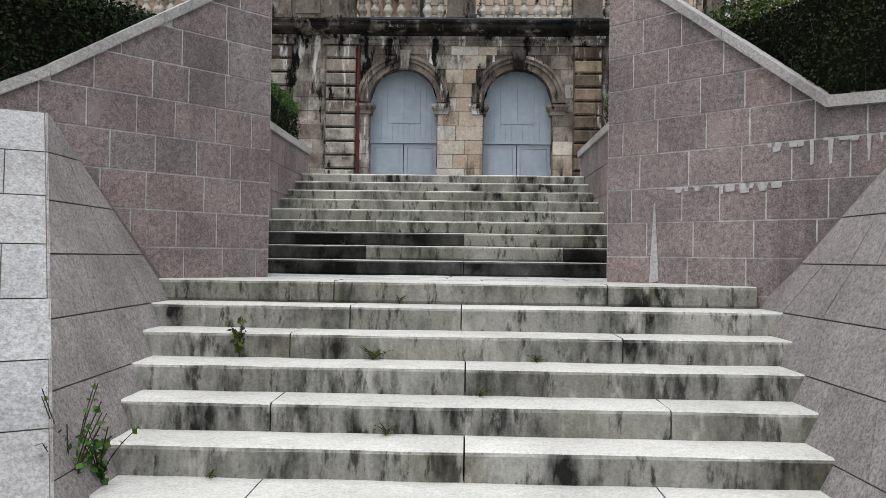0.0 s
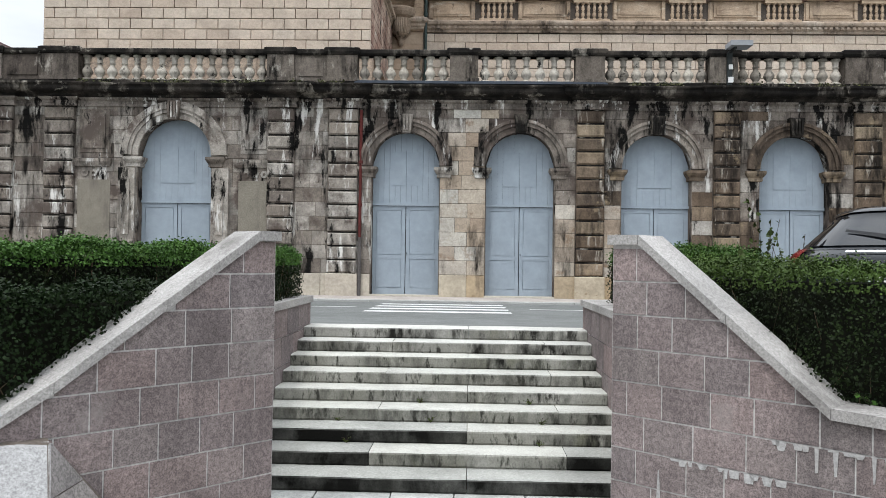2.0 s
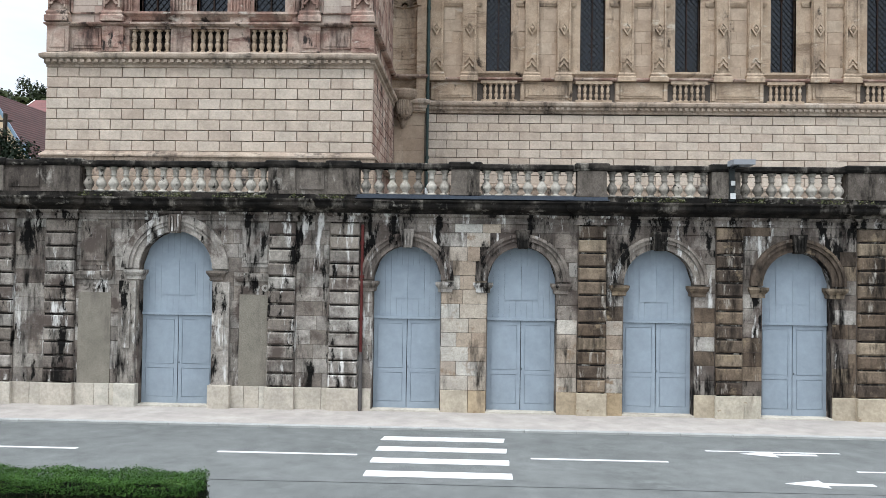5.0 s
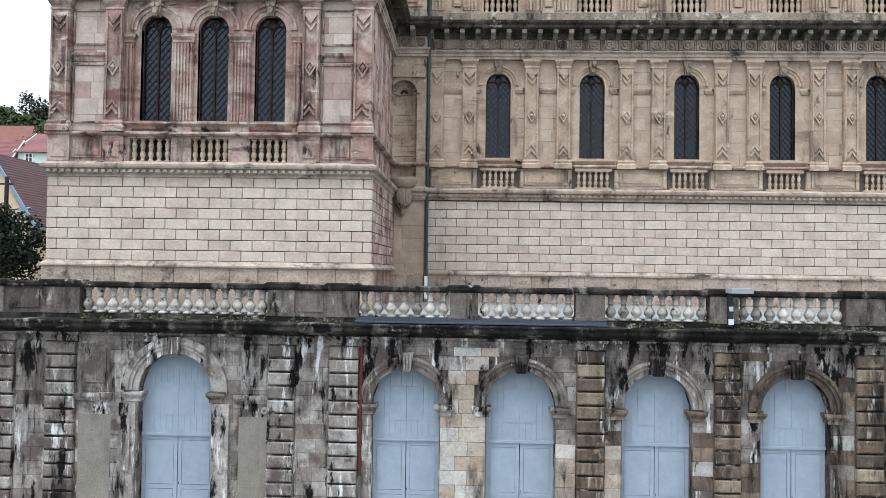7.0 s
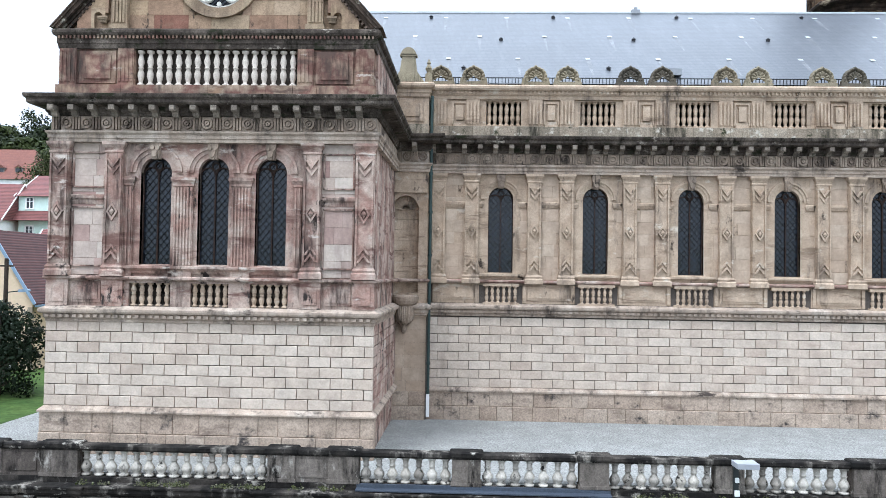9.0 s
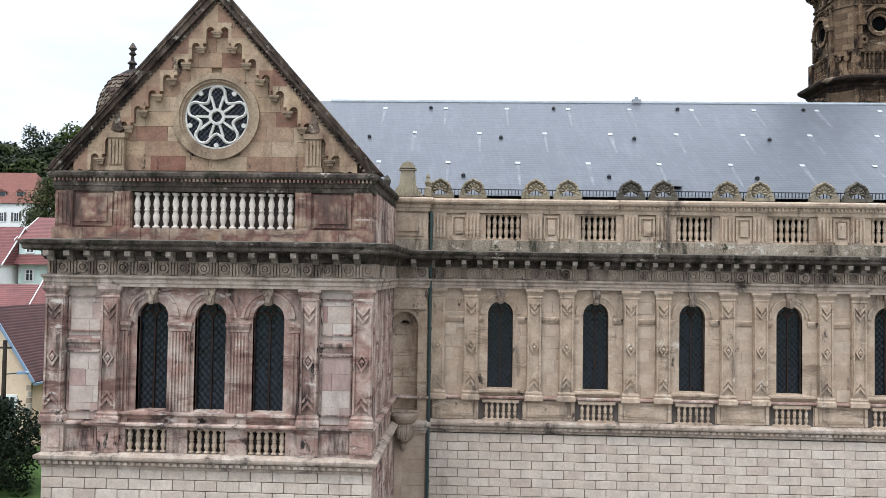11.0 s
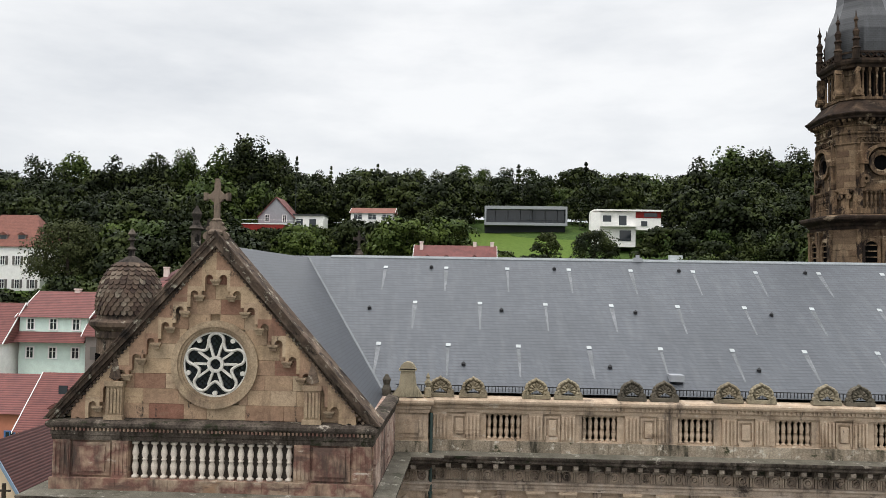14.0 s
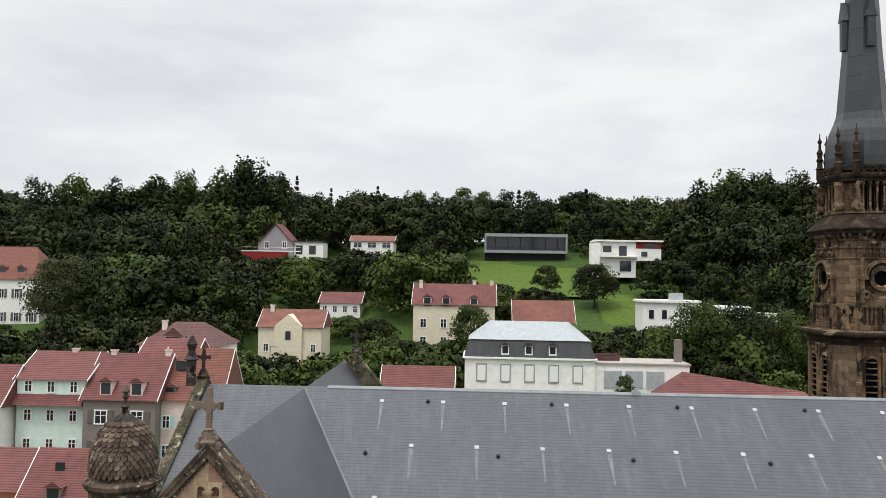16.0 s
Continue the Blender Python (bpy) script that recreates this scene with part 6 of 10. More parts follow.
# round-arched windows
def church_window(c, y, hw, zb, zs, mat, ring_w, kz):
    bm = bmesh.new()
    ring(bm, c, zs, hw, hw + ring_w * 0.4, y + 0.05, y + 0.25, 18)
    ring(bm, c, zs, hw + ring_w * 0.4, hw + ring_w * 0.75, y + 0.0, y + 0.25, 18)
    ring(bm, c, zs, hw + ring_w * 0.75, hw + ring_w, y - 0.05, y + 0.25, 18)
    for s in (-1, 1):
        x0, x1 = sorted((c + s * hw, c + s * (hw + ring_w * 0.4)))
        box(bm, x0, x1, y + 0.05, y + 0.25, zb, zs)
    win = part("window", bm, mat, church, "round-arched leaded church window")
    bm = bmesh.new()
    prism(bm, [(c - 0.13, zs + hw - 0.08), (c + 0.13, zs + hw - 0.08), (c + 0.21, kz), (c - 0.21, kz)], y - 0.14, y + 0.15)
    prism(bm, [(c - 0.07, zs + hw - 0.1), (c + 0.07, zs + hw - 0.1), (c + 0.12, zs + hw + 0.25), (c - 0.12, zs + hw + 0.25)], y - 0.2, y)
    for kx in (-0.1, 0.1):
        ring(bm, c + kx, zs + hw + 0.32, 0.0, 0.085, y - 0.22, y - 0.1, 8, 0, 2 * math.pi)
    ring(bm, c, zs + hw + 0.08, 0.0, 0.10, y - 0.25, y - 0.1, 8, 0, 2 * math.pi)
    part("keystone", bm, FRIEZE_STONE, win, "carved keystone")
    bm = bmesh.new()
    p = arc(c, zs, hw - 0.005, 16)
    prism(bm, [(c - hw + 0.005, zb), (c + hw - 0.005, zb)] + p, y + 0.32, y + 0.34)
    pane = part("pane", bm, GLASS_LEAD, win, "dark lattice-leaded glass")
    bm = bmesh.new()
    lattice(bm, [(c - hw + 0.01, zb), (c + hw - 0.01, zb)] + arc(c, zs, hw - 0.01, 16), 0.235, 0.285, 0.019, y + 0.296, y + 0.322)
    tagged(part("lead_lattice", bm, LEAD_CAME, pane, "black diagonal lead lattice"), kind="stuff")
    bm = boxes((c - 0.026, c + 0.026, y + 0.26, y + 0.33, zb, zs + 0.08))
    ring(bm, c, zs + 0.27, 0.11, 0.165, y + 0.26, y + 0.32, 14, 0, 2 * math.pi)
    ring(bm, c, zs, hw - 0.05, hw - 0.002, y + 0.27, y + 0.33, 16)
    for s in (-1, 1):
        ring(bm, c + s * hw / 2, zs - 0.05, hw / 2 - 0.05, hw / 2, y + 0.26, y + 0.32, 8)
        x0, x1 = sorted((c + s * (hw - 0.002), c + s * (hw - 0.04)))
        box(bm, x0, x1, y + 0.27, y + 0.33, zb, zs)
    part("mullion", bm, RUST_IRON, win, "slender rusty mullion with small tracery ring")
    bm = bmesh.new()
    band(bm, c - hw - 0.3, c + hw + 0.3, y + 0.02, [(0, zb - 0.36), (0.04, zb - 0.36), (0.10, zb - 0.26), (0.22, zb - 0.16), (0.22, zb - 0.08), (-0.4, zb + 0.02)], 0.3)
    part("sill", bm, mat, win)


for c in T_WIN:
    church_window(c, TY + 0.1, 0.58, 16.42, 19.84, CHURCH_PINK, 0.42, 20.94)
for c in N_WIN[:6]:
    church_window(c, NY + 0.08, 0.585, 16.3, 19.76, CHURCH, 0.36, 20.92)

# entablature: architrave, frieze with roundels and flutes, brackets and cornice
bm = bmesh.new()
sweep(bm, [(-0.2, 20.92), (0.10, 20.94), (0.10, 21.06), (0.13, 21.08), (0.13, 21.2), (0.2, 21.28), (0.2, 21.35), (0.04, 21.38), (0.04, 21.92), (-0.2, 21.92)], PATH_T)
part("architrave", bm, TRIM_STONE, church, "moulded architrave and frieze band")
bm = bmesh.new()
sweep(bm, [(0.0, 21.9), (0.12, 21.92), (0.14, 22.0), (0.2, 22.06), (0.2, 22.22), (0.62, 22.26), (0.68, 22.32), (0.68, 22.42), (0.76, 22.5), (0.78, 22.58), (0.78, 22.62), (0, 22.68), (-0.6, 22.68)], PATH_T)
part("cornice", bm, SOOT_CORNICE, church, "deep moulded cornice, dark with soot")
bm = bmesh.new()
sweep(bm, [(-0.02, 22.686), (0.77, 22.626), (0.77, 22.630), (-0.02, 22.692)], PATH_T)
part("cornice_top", bm, surface("lichened_cornice_top", [(0.17, 0.155, 0.125)], cloud=0.6, stain=(0.05, 0.05, 0.035), streak=1, patches=[((0.36, 0.34, 0.29), 2.2, 0.58, 0.66, (1, 1, 1))]), church)
flute = bmesh.new()
for i in range(3):
    box(flute, -0.16 + 0.115 * i, -0.16 + 0.115 * i + 0.075, -0.05, 0.02, -0.25, 0.25)
flute_me = bpy.data.meshes.new("flute_block")
bmesh.ops.remove_doubles(flute, verts=flute.verts, dist=0.002)
flute.to_mesh(flute_me)
flute.free()
flute_me.materials.append(FRIEZE_STONE)
rnd = bmesh.new()
ring(rnd, 0, 0, 0.13, 0.21, -0.05, 0.02, 14, 0, 2 * math.pi)
ring(rnd, 0, 0, 0.02, 0.09, -0.06, 0.02, 10, 0, 2 * math.pi)
rnd_me = bpy.data.meshes.new("roundel")
bmesh.ops.remove_doubles(rnd, verts=rnd.verts, dist=0.002)
rnd.to_mesh(rnd_me)
rnd.free()
rnd_me.materials.append(FRIEZE_STONE)
brk = bmesh.new()
prism(brk, [(0.0, -0.26), (0.10, -0.27), (0.16, -0.22), (0.20, -0.12), (0.34, -0.07), (0.44, -0.10), (0.50, -0.05), (0.50, 0.12), (0.0, 0.12)], -0.11, 0.11)
for v in brk.verts:
    v.co = Vector((v.co.y, -v.co.x, v.co.z))
bmesh.ops.recalc_face_normals(brk, faces=brk.faces)
brk_me = bpy.data.meshes.new("bracket")
brk.to_mesh(brk_me)
brk.free()
brk_me.materials.append(surface("weathered_bracket_stone", [(0.40, 0.335, 0.27), (0.22, 0.185, 0.15), (0.32, 0.27, 0.215), (0.14, 0.115, 0.095)], cloud=0.5, speck=(14, 0.2), stain=(0.04, 0.035, 0.03), stain_scale=2, stain_from=0.54, stain_to=0.66))


def frieze(x0, x1, y, unit):
    n = round((x1 - x0) / unit)
    u = (x1 - x0) / n
    for i in range(n):
        c = x0 + u * (i + 0.5)
        piece("roundel", rnd_me, None, church, at=Matrix.Translation((c + u / 4, y - 0.03, 21.65)) @ Matrix.Diagonal((1, 2.0, 1, 1)))
        piece("flute_block", flute_me, None, church, at=Matrix.Translation((c - u / 4, y - 0.03, 21.65)) @ Matrix.Diagonal((1, 2.0, 1, 1)))
        piece("bracket", brk_me, None, church, at=(c - u / 4, y - 0.12, 22.12))


frieze(TX0, TX1, TY, 0.75)
frieze(-2.3, 20.3, NY, 0.74)
frieze(-3.9, -2.4, NY - 0.5, 0.74)

# attic of the transept
attic = part("attic_wall", boxes((TX0 + 0.1, TX1 - 0.1, TY + 0.05, TY + 0.6, 22.6, 23.12), (TX0 + 0.2, -12.98, TY + 0.2, TY + 0.6, 23.12, 24.5), (-6.83, TX1 - 0.2, TY + 0.2, TY + 0.6, 23.12, 24.5)), RED_STONE, church, "red sandstone attic")
stones(attic, RED_STONE, TX0 + 0.02, TX1 - 0.02, 22.66, 23.12, TY + 0.03, 0.46, 12, (), 0.9, 1.5)
part("dark_recess", boxes((-13.0, -6.8, TY + 0.62, TY + 0.66, 23.1, 24.5)), RED_STONE, church)
long_bal = baluster_mesh(1.34, 0.30, DOUBLE_BALUSTER, 12)
long_bal.materials.append(CREAM)
for i in range(17):
    piece("attic_baluster", long_bal, None, church, at=(-12.98 + 6.15 * (i + 0.5) / 17, TY + 0.30, 23.12))
for a, b in ((-15.85, -15.2), (-13.6, -13.0), (-6.8, -6.2), (-4.62, -3.95)):
    bm = boxes((a, b, TY + 0.08, TY + 0.3, 23.12, 24.5))
    for i in range(4):
        xx = a + (b - a) * (i + 0.5) / 4
        box(bm, xx - 0.04, xx + 0.04, TY + 0.05, TY + 0.08, 23.25, 24.4)
    part("attic_pilaster", bm, RED_STONE, church, "fluted red stone strip")
for a, b in ((-15.1, -13.7), (-6.1, -4.72)):
    part("attic_panel", boxes((a, b, TY + 0.14, TY + 0.3, 23.2, 24.42), (a + 0.18, b - 0.18, TY + 0.09, TY + 0.3, 23.36, 24.26)), RED_STONE, church)
ATTIC_PATH = [(TX0 + 0.12, 42), (TX0 + 0.12, TY + 0.15), (TX1 - 0.12, TY + 0.15), (TX1 - 0.12, 38)]
bm = bmesh.new()
sweep(bm, [(-0.3, 24.46), (0.05, 24.5), (0.07, 24.66), (0.10, 24.7), (0.10, 24.92), (0.2, 24.98), (0.24, 25.06), (0.24, 25.16), (0.12, 25.24), (-0.3, 25.3)], ATTIC_PATH)
part("attic_cornice", bm, SOOT_CORNICE, church, "attic cornice with dentils")
bm = bmesh.new()
x = TX0 + 0.1
while x < TX1 - 0.15:
    box(bm, x, x + 0.07, TY - 0.03, TY + 0.1, 24.86, 24.97)
    x += 0.15
tagged(part("dentil_course", bm, RED_STONE, church), kind="stuff")
part("side_attic", boxes((TX1 - 0.6, TX1 - 0.14, TY + 0.6, 37.6, 22.6, 24.6)), RED_STONE, church)

# gable
GX, GZ, SL = -9.9, 32.12, 1.128
def rake(z):
    return (GZ - z) / SL


bm = bmesh.new()
prism(bm, [(GX - rake(25.3), 25.3), (GX + rake(25.3), 25.3), (GX, GZ)], TY + 0.52, TY + 1.0)
gable = part("gable_wall", bm, GABLE, church, "ochre and red sandstone gable")
ROSE_Z = 27.36
r_ = random.Random(5)
z = 25.3
row = 0
while z < 31.2:
    h = 0.56
    lim = rake(z + h) - 0.45
    if lim < 0.25:
        break
    x = -lim
    while x < lim - 0.01:
        w = r_.uniform(0.85, 1.5)
        if lim - x - w < 0.4:
            w = lim - x
        cx, cz = x + w / 2, z + h / 2
        far = math.hypot(max(abs(cx) - w / 2, 0), max(abs(cz - ROSE_Z) - h / 2, 0))
        near = math.hypot(abs(cx) + w / 2, abs(cz - ROSE_Z) + h / 2)
        if near > 1.3:
            if far < 1.3:
                # cut the stone back to the ring
                zz = cz - ROSE_Z
                ext = math.sqrt(max(0, 1.32 ** 2 - min(abs(zz - h / 2), abs(zz + h / 2)) ** 2)) if abs(zz) > h / 2 else 1.32
                a, b = x, x + w
                for s0, s1 in ((a, min(b, -ext)), (max(a, ext), b)):
                    if s1 - s0 > 0.1:
                        piece("gable_stone", block_mesh(round(s1 - s0, 2) - 0.006, 0.2, h - 0.006, 0.005, "gb"), GABLE, gable, at=(GX + (s0 + s1) / 2, TY + 0.36 + r_.uniform(-0.004, 0.004), z + h / 2))
            else:
                piece("gable_stone", block_mesh(round(w, 2) - 0.006, 0.2, h - 0.006, 0.005, "gb"), GABLE, gable, at=(GX + cx, TY + 0.36 + r_.uniform(-0.004, 0.004), z + h / 2))
        x += w
    z += h
    row += 1
# stepped arcade of small niches and corbels under the rake
arch_bm = bmesh.new()
arched_wall(arch_bm, -0.268, 0.268, -0.17, 0.17, 0, 0.17, [(0.0, 0.15, -0.17, -0.15)], 10)
box(arch_bm, 0.15, 0.268, 0.0, 0.17, -0.62, -0.17)
arch_me = bpy.data.meshes.new("niche_head")
bmesh.ops.remove_doubles(arch_bm, verts=arch_bm.verts, dist=0.002)
arch_bm.to_mesh(arch_me)
arch_bm.free()
arch_me.materials.append(GABLE)
mirror_me = arch_me.copy()
for v in mirror_me.vertices:
    v.co.x = -v.co.x
mirror_me.flip_normals()
corb = bmesh.new()
band(corb, -0.10, 0.10, 0, [(0, -0.30), (0.04, -0.28), (0.06, -0.18), (0.10, -0.14), (0.10, -0.10), (0.13, -0.08), (0.13, 0.0), (0, 0.0)], 0.06)
box(corb, -0.10, 0.10, 0.0, 0.16, -0.29, 0.0)
corb_me = bpy.data.meshes.new("corbel")
bmesh.ops.remove_doubles(corb, verts=corb.verts, dist=0.002)
corb.to_mesh(corb_me)
corb.free()
corb_me.materials.append(RING_STONE)
for i in range(10):
    zz, xx = GZ - 1.41 - 0.60 * i, 0.268 + 0.536 * i
    for s in (-1, 1):
        piece("niche_head", arch_me if s > 0 else mirror_me, None, gable, at=(GX + s * xx, TY + 0.19, zz))
        if i or s > 0:
            piece("corbel", corb_me, None, gable, at=Matrix.Translation((GX + s * (xx - 0.268 + (0.06 if i else 0)), TY + 0.2, zz - 0.17)) @ Matrix.Diagonal((0.85, 0.8, 0.8, 1)))
        # wall above the step, up to the rake
        bm = bmesh.new()
        za, zb = GZ - SL * (xx - 0.268) - 0.45, GZ - SL * (xx + 0.268) - 0.45
        poly = [(GX + s * (xx - 0.268), zz + 0.168), (GX + s * (xx + 0.268), zz + 0.168), (GX + s * (xx + 0.268), max(zb, zz + 0.18)), (GX + s * (xx - 0.268), za)]
        prism(bm, poly[::s], TY + 0.19, TY + 0.36)
        part("gable_stone", bm, GABLE, gable)

# raking cornice
bm = bmesh.new()
dd = Vector((1, -SL)).normalized()
nn = Vector((SL, 1)).normalized()
for s in (-1, 1):
    for o0, o1, y0 in ((-0.52, -0.36, TY + 0.30), (-0.36, -0.22, TY + 0.22), (-0.22, -0.02, TY + 0.02), (-0.02, 0.10, TY - 0.06), (0.10, 0.16, TY - 0.10)):
        p = []
        for along, o in ((-0.0, o0), (9.3, o0), (9.3, o1), (-0.0, o1)):
            q = Vector((0, GZ)) + dd * along + nn * o
            if along == 0:
                q = Vector((0, GZ + o * math.hypot(1, SL)))
            p.append((GX + s * q.x, max(q.y, 25.26)))
        prism(bm, p if s < 0 else p[::-1], y0, TY + 1.25)
bmesh.ops.recalc_face_normals(bm, faces=bm.faces)
part("raking_cornice", bm, RAKE_STONE, church, "moulded raking cornice with lichen")
bm = bmesh.new()
for s in (-1, 1):
    t = 0.25
    while t < 8.9:
        q = Vector((0, GZ)) + dd * t + nn * (-0.29)
        v0 = len(bm.verts)
        box(bm, -0.045, 0.045, TY + 0.13, TY + 0.24, -0.05, 0.05)
        bm.verts.ensure_lookup_table()
        for v in bm.verts[v0:]:
            a = math.atan2(dd.y, dd.x)
            x_, z_ = v.co.x, v.co.z
            v.co.x, v.co.z = GX + s * (q.x + x_ * math.cos(a) - z_ * math.sin(a)), q.y + x_ * math.sin(a) + z_ * math.cos(a)
        t += 0.19
tagged(part("rake_dentil_course", bm, RAKE_STONE, church), kind="stuff")
# rose window
bm = bmesh.new()
ring(bm, GX, ROSE_Z, 1.40, 1.64, TY + 0.22, TY + 0.5, 40, 0, 2 * math.pi)
ring(bm, GX, ROSE_Z, 1.30, 1.40, TY + 0.28, TY + 0.5, 40, 0, 2 * math.pi)
ring(bm, GX, ROSE_Z, 1.22, 1.30, TY + 0.34, TY + 0.56, 40, 0, 2 * math.pi)
rose = part("rose_window", bm, RING_STONE, church, "round rose window with white stone tracery")
bm = bmesh.new()
ring(bm, GX, ROSE_Z, 0.0, 1.26, TY + 0.48, TY + 0.50, 30, 0, 2 * math.pi)
rose_pane = part("pane", bm, GLASS_LEAD, rose, "dark stained glass")
bm = bmesh.new()
lattice(bm, arc(GX, ROSE_Z, 1.24, 36, 0, 2 * math.pi)[:-1], 0.20, 0.20, 0.02, TY + 0.455, TY + 0.482)
tagged(part("lead_lattice", bm, LEAD_CAME, rose_pane, "fine dark lead lattice"), kind="stuff")
bm = bmesh.new()
ring(bm, GX, ROSE_Z, 1.16, 1.25, TY + 0.38, TY + 0.48, 40, 0, 2 * math.pi)
ring(bm, GX, ROSE_Z, 0.20, 0.31, TY + 0.34, TY + 0.48, 24, 0, 2 * math.pi)


pol = lambda r0, a0: (GX + r0 * math.cos(a0), ROSE_Z + r0 * math.sin(a0))
def ribbon(bm, pts, w, y0, y1):
    """A closed flat bar that follows pts."""
    n_ = len(pts)
    rows = []
    for k in range(n_):
        (x0, z0), (x1, z1) = pts[k - 1], pts[(k + 1) % n_]
        l = math.hypot(x1 - x0, z1 - z0)
        nx, nz = -(z1 - z0) / l * w / 2, (x1 - x0) / l * w / 2
        x, z = pts[k]
        rows.append([bm.verts.new(q) for q in ((x + nx, y1, z + nz), (x + nx, y0 + 0.03, z + nz), (x, y0, z), (x - nx, y0 + 0.03, z - nz), (x - nx, y1, z - nz))])
    for k in range(n_):
        for m_ in range(4):
            bm.faces.new((rows[k - 1][m_], rows[k - 1][m_ + 1], rows[k][m_ + 1], rows[k][m_]))
    bmesh.ops.recalc_face_normals(bm, faces=bm.faces)


outline = []
for k in range(150):
    th_ = 2 * math.pi * k / 150
    c5 = math.cos(5 * th_)
    outline.append(pol(0.90 + 0.25 * (c5 ** 0.55 if c5 > 0 else -((-c5) ** 0.8)), math.pi / 2 + th_))
ribbon(bm, outline, 0.10, TY + 0.34, TY + 0.48)
for k in range(5):
    a = math.pi / 2 + k * 2 * math.pi / 5
    for sg in (-1, 1):
        bar(bm, [pol(0.28, a + sg * 0.30), pol(0.80, a + sg * 0.30)], 0.085, TY + 0.36, TY + 0.48)
    qx, qz = pol(1.08, a + math.pi / 5)
    ring(bm, qx, qz, 0.0, 0.09, TY + 0.36, TY + 0.47, 10, 0, 2 * math.pi)
part("tracery", bm, surface("white_tracery_stone", [(0.66, 0.63, 0.57)], cloud=0.3, stain=(0.35, 0.32, 0.28), stain_from=0.6, stain_to=0.9), rose, "white stone tracery of five lobes")
# pedestals with leaf finials
for s in (-1, 1):
    c = GX + s * 3.72
    bm = boxes((c - 0.3, c + 0.3, TY + 0.12, TY + 0.5, 25.3, 26.55), (c - 0.36, c + 0.36, TY + 0.06, TY + 0.5, 26.5, 26.68), (c - 0.36, c + 0.36, TY + 0.06, TY + 0.5, 25.26, 25.42))
    ped = part("gable_pedestal", bm, RING_STONE, church, "fluted pedestal with a carved leaf finial")
    for i in range(4):
        part("flute", boxes((c - 0.24 + 0.13 * i, c - 0.16 + 0.13 * i, TY + 0.07, TY + 0.12, 25.5, 26.42)), RING_STONE, ped)
    bm = bmesh.new()
    for j in range(7):
        for sx in (-1, 1):
            zz = 26.7 + 0.1 * j
            w = 0.24 * (1 - j / 9)
            prism(bm, [(c, zz), (c + sx * w, zz + 0.12), (c + sx * w * 0.8, zz + 0.2), (c, zz + 0.1)][::sx], TY + 0.16, TY + 0.3)
    lathe(bm, [(0.04, 26.68), (0.06, 27.0), (0.03, 27.5), (0.01, 27.62)], 8, (c, TY + 0.23, 0))
    bmesh.ops.recalc_face_normals(bm, faces=bm.faces)
    part("leaf_finial", bm, RAKE_STONE, ped)


def stone_cross(name, x, y, z, k, mat, parent):
    bm = bmesh.new()
    lathe(bm, [(0.34 * k, 0), (0.36 * k, 0.1 * k), (0.24 * k, 0.2 * k), (0.18 * k, 0.5 * k), (0.22 * k, 0.56 * k), (0.14 * k, 0.62 * k)], 8, (x, y, z))
    leaf = [(0.10, 0.52), (0.20, 0.50), (0.27, 0.42), (0.22, 0.34), (0.32, 0.30), (0.38, 0.20), (0.30, 0.12), (0.42, 0.08), (0.50, -0.04), (0.46, -0.18), (0.34, -0.22), (0.20, -0.05)]
    for s in (-1, 1):
        poly = [(x + s * a * k, z + b * k) for a, b in leaf]
        prism(bm, poly[::-s], y - 0.13 * k, y + 0.13 * k)
    box(bm, x - 0.10 * k, x + 0.10 * k, y - 0.09 * k, y + 0.09 * k, z + 0.55 * k, z + 2.0 * k)
    box(bm, x - 0.44 * k, x + 0.44 * k, y - 0.085 * k, y + 0.085 * k, z + 1.36 * k, z + 1.56 * k)
    for px, pz in ((-0.44, 1.46), (0.44, 1.46), (0, 2.0)):
        box(bm, x + (px - 0.07) * k, x + (px + 0.07) * k, y - 0.10 * k, y + 0.10 * k, z + (pz - 0.15) * k, z + (pz + 0.15) * k)
    ring(bm, x, z + 1.46 * k, 0.12 * k, 0.26 * k, y - 0.07 * k, y + 0.07 * k, 14, 0, 2 * math.pi)
    bmesh.ops.recalc_face_normals(bm, faces=bm.faces)
    return part(name, bm, mat, parent, "carved stone cross finial")


stone_cross("gable_cross", GX - 0.1, TY + 0.4, GZ + 0.1, 0.98, FRIEZE_STONE, church)

# niche bay beside the transept
NB = NY - 0.5
bm = bmesh.new()
arched_wall(bm, -4.3, -2.32, 14.2, 20.95, NB, NB + 0.5, [(-3.36, 0.62, 15.3, 19.2)])
bay = part("niche_bay", bm, CHURCH, church, "narrow bay with a shell-headed niche")
n = 12
for j in range(8):
    z0, z1 = 15.3 + 0.49 * j, 15.3 + 0.49 * (j + 1)
    bm = bmesh.new()
    for i in range(n):
        a0, a1 = math.pi * i / n, math.pi * (i + 1) / n
        x0, y0, x1, y1 = -3.36 + 0.62 * math.cos(a0), NB + 0.05 + 0.34 * math.sin(a0), -3.36 + 0.62 * math.cos(a1), NB + 0.05 + 0.34 * math.sin(a1)
        v = [bm.verts.new(q) for q in ((x0, y0, z0 + 0.008), (x1, y1, z0 + 0.008), (x1, y1, z1 - 0.008), (x0, y0, z1 - 0.008))]
        bm.faces.new(v[::-1])
    bmesh.ops.remove_doubles(bm, verts=bm.verts, dist=1e-4)
    bmesh.ops.solidify(bm, geom=bm.faces[:], thickness=0.1)
    part("niche_course", bm, CHURCH, bay)
bm = bmesh.new()
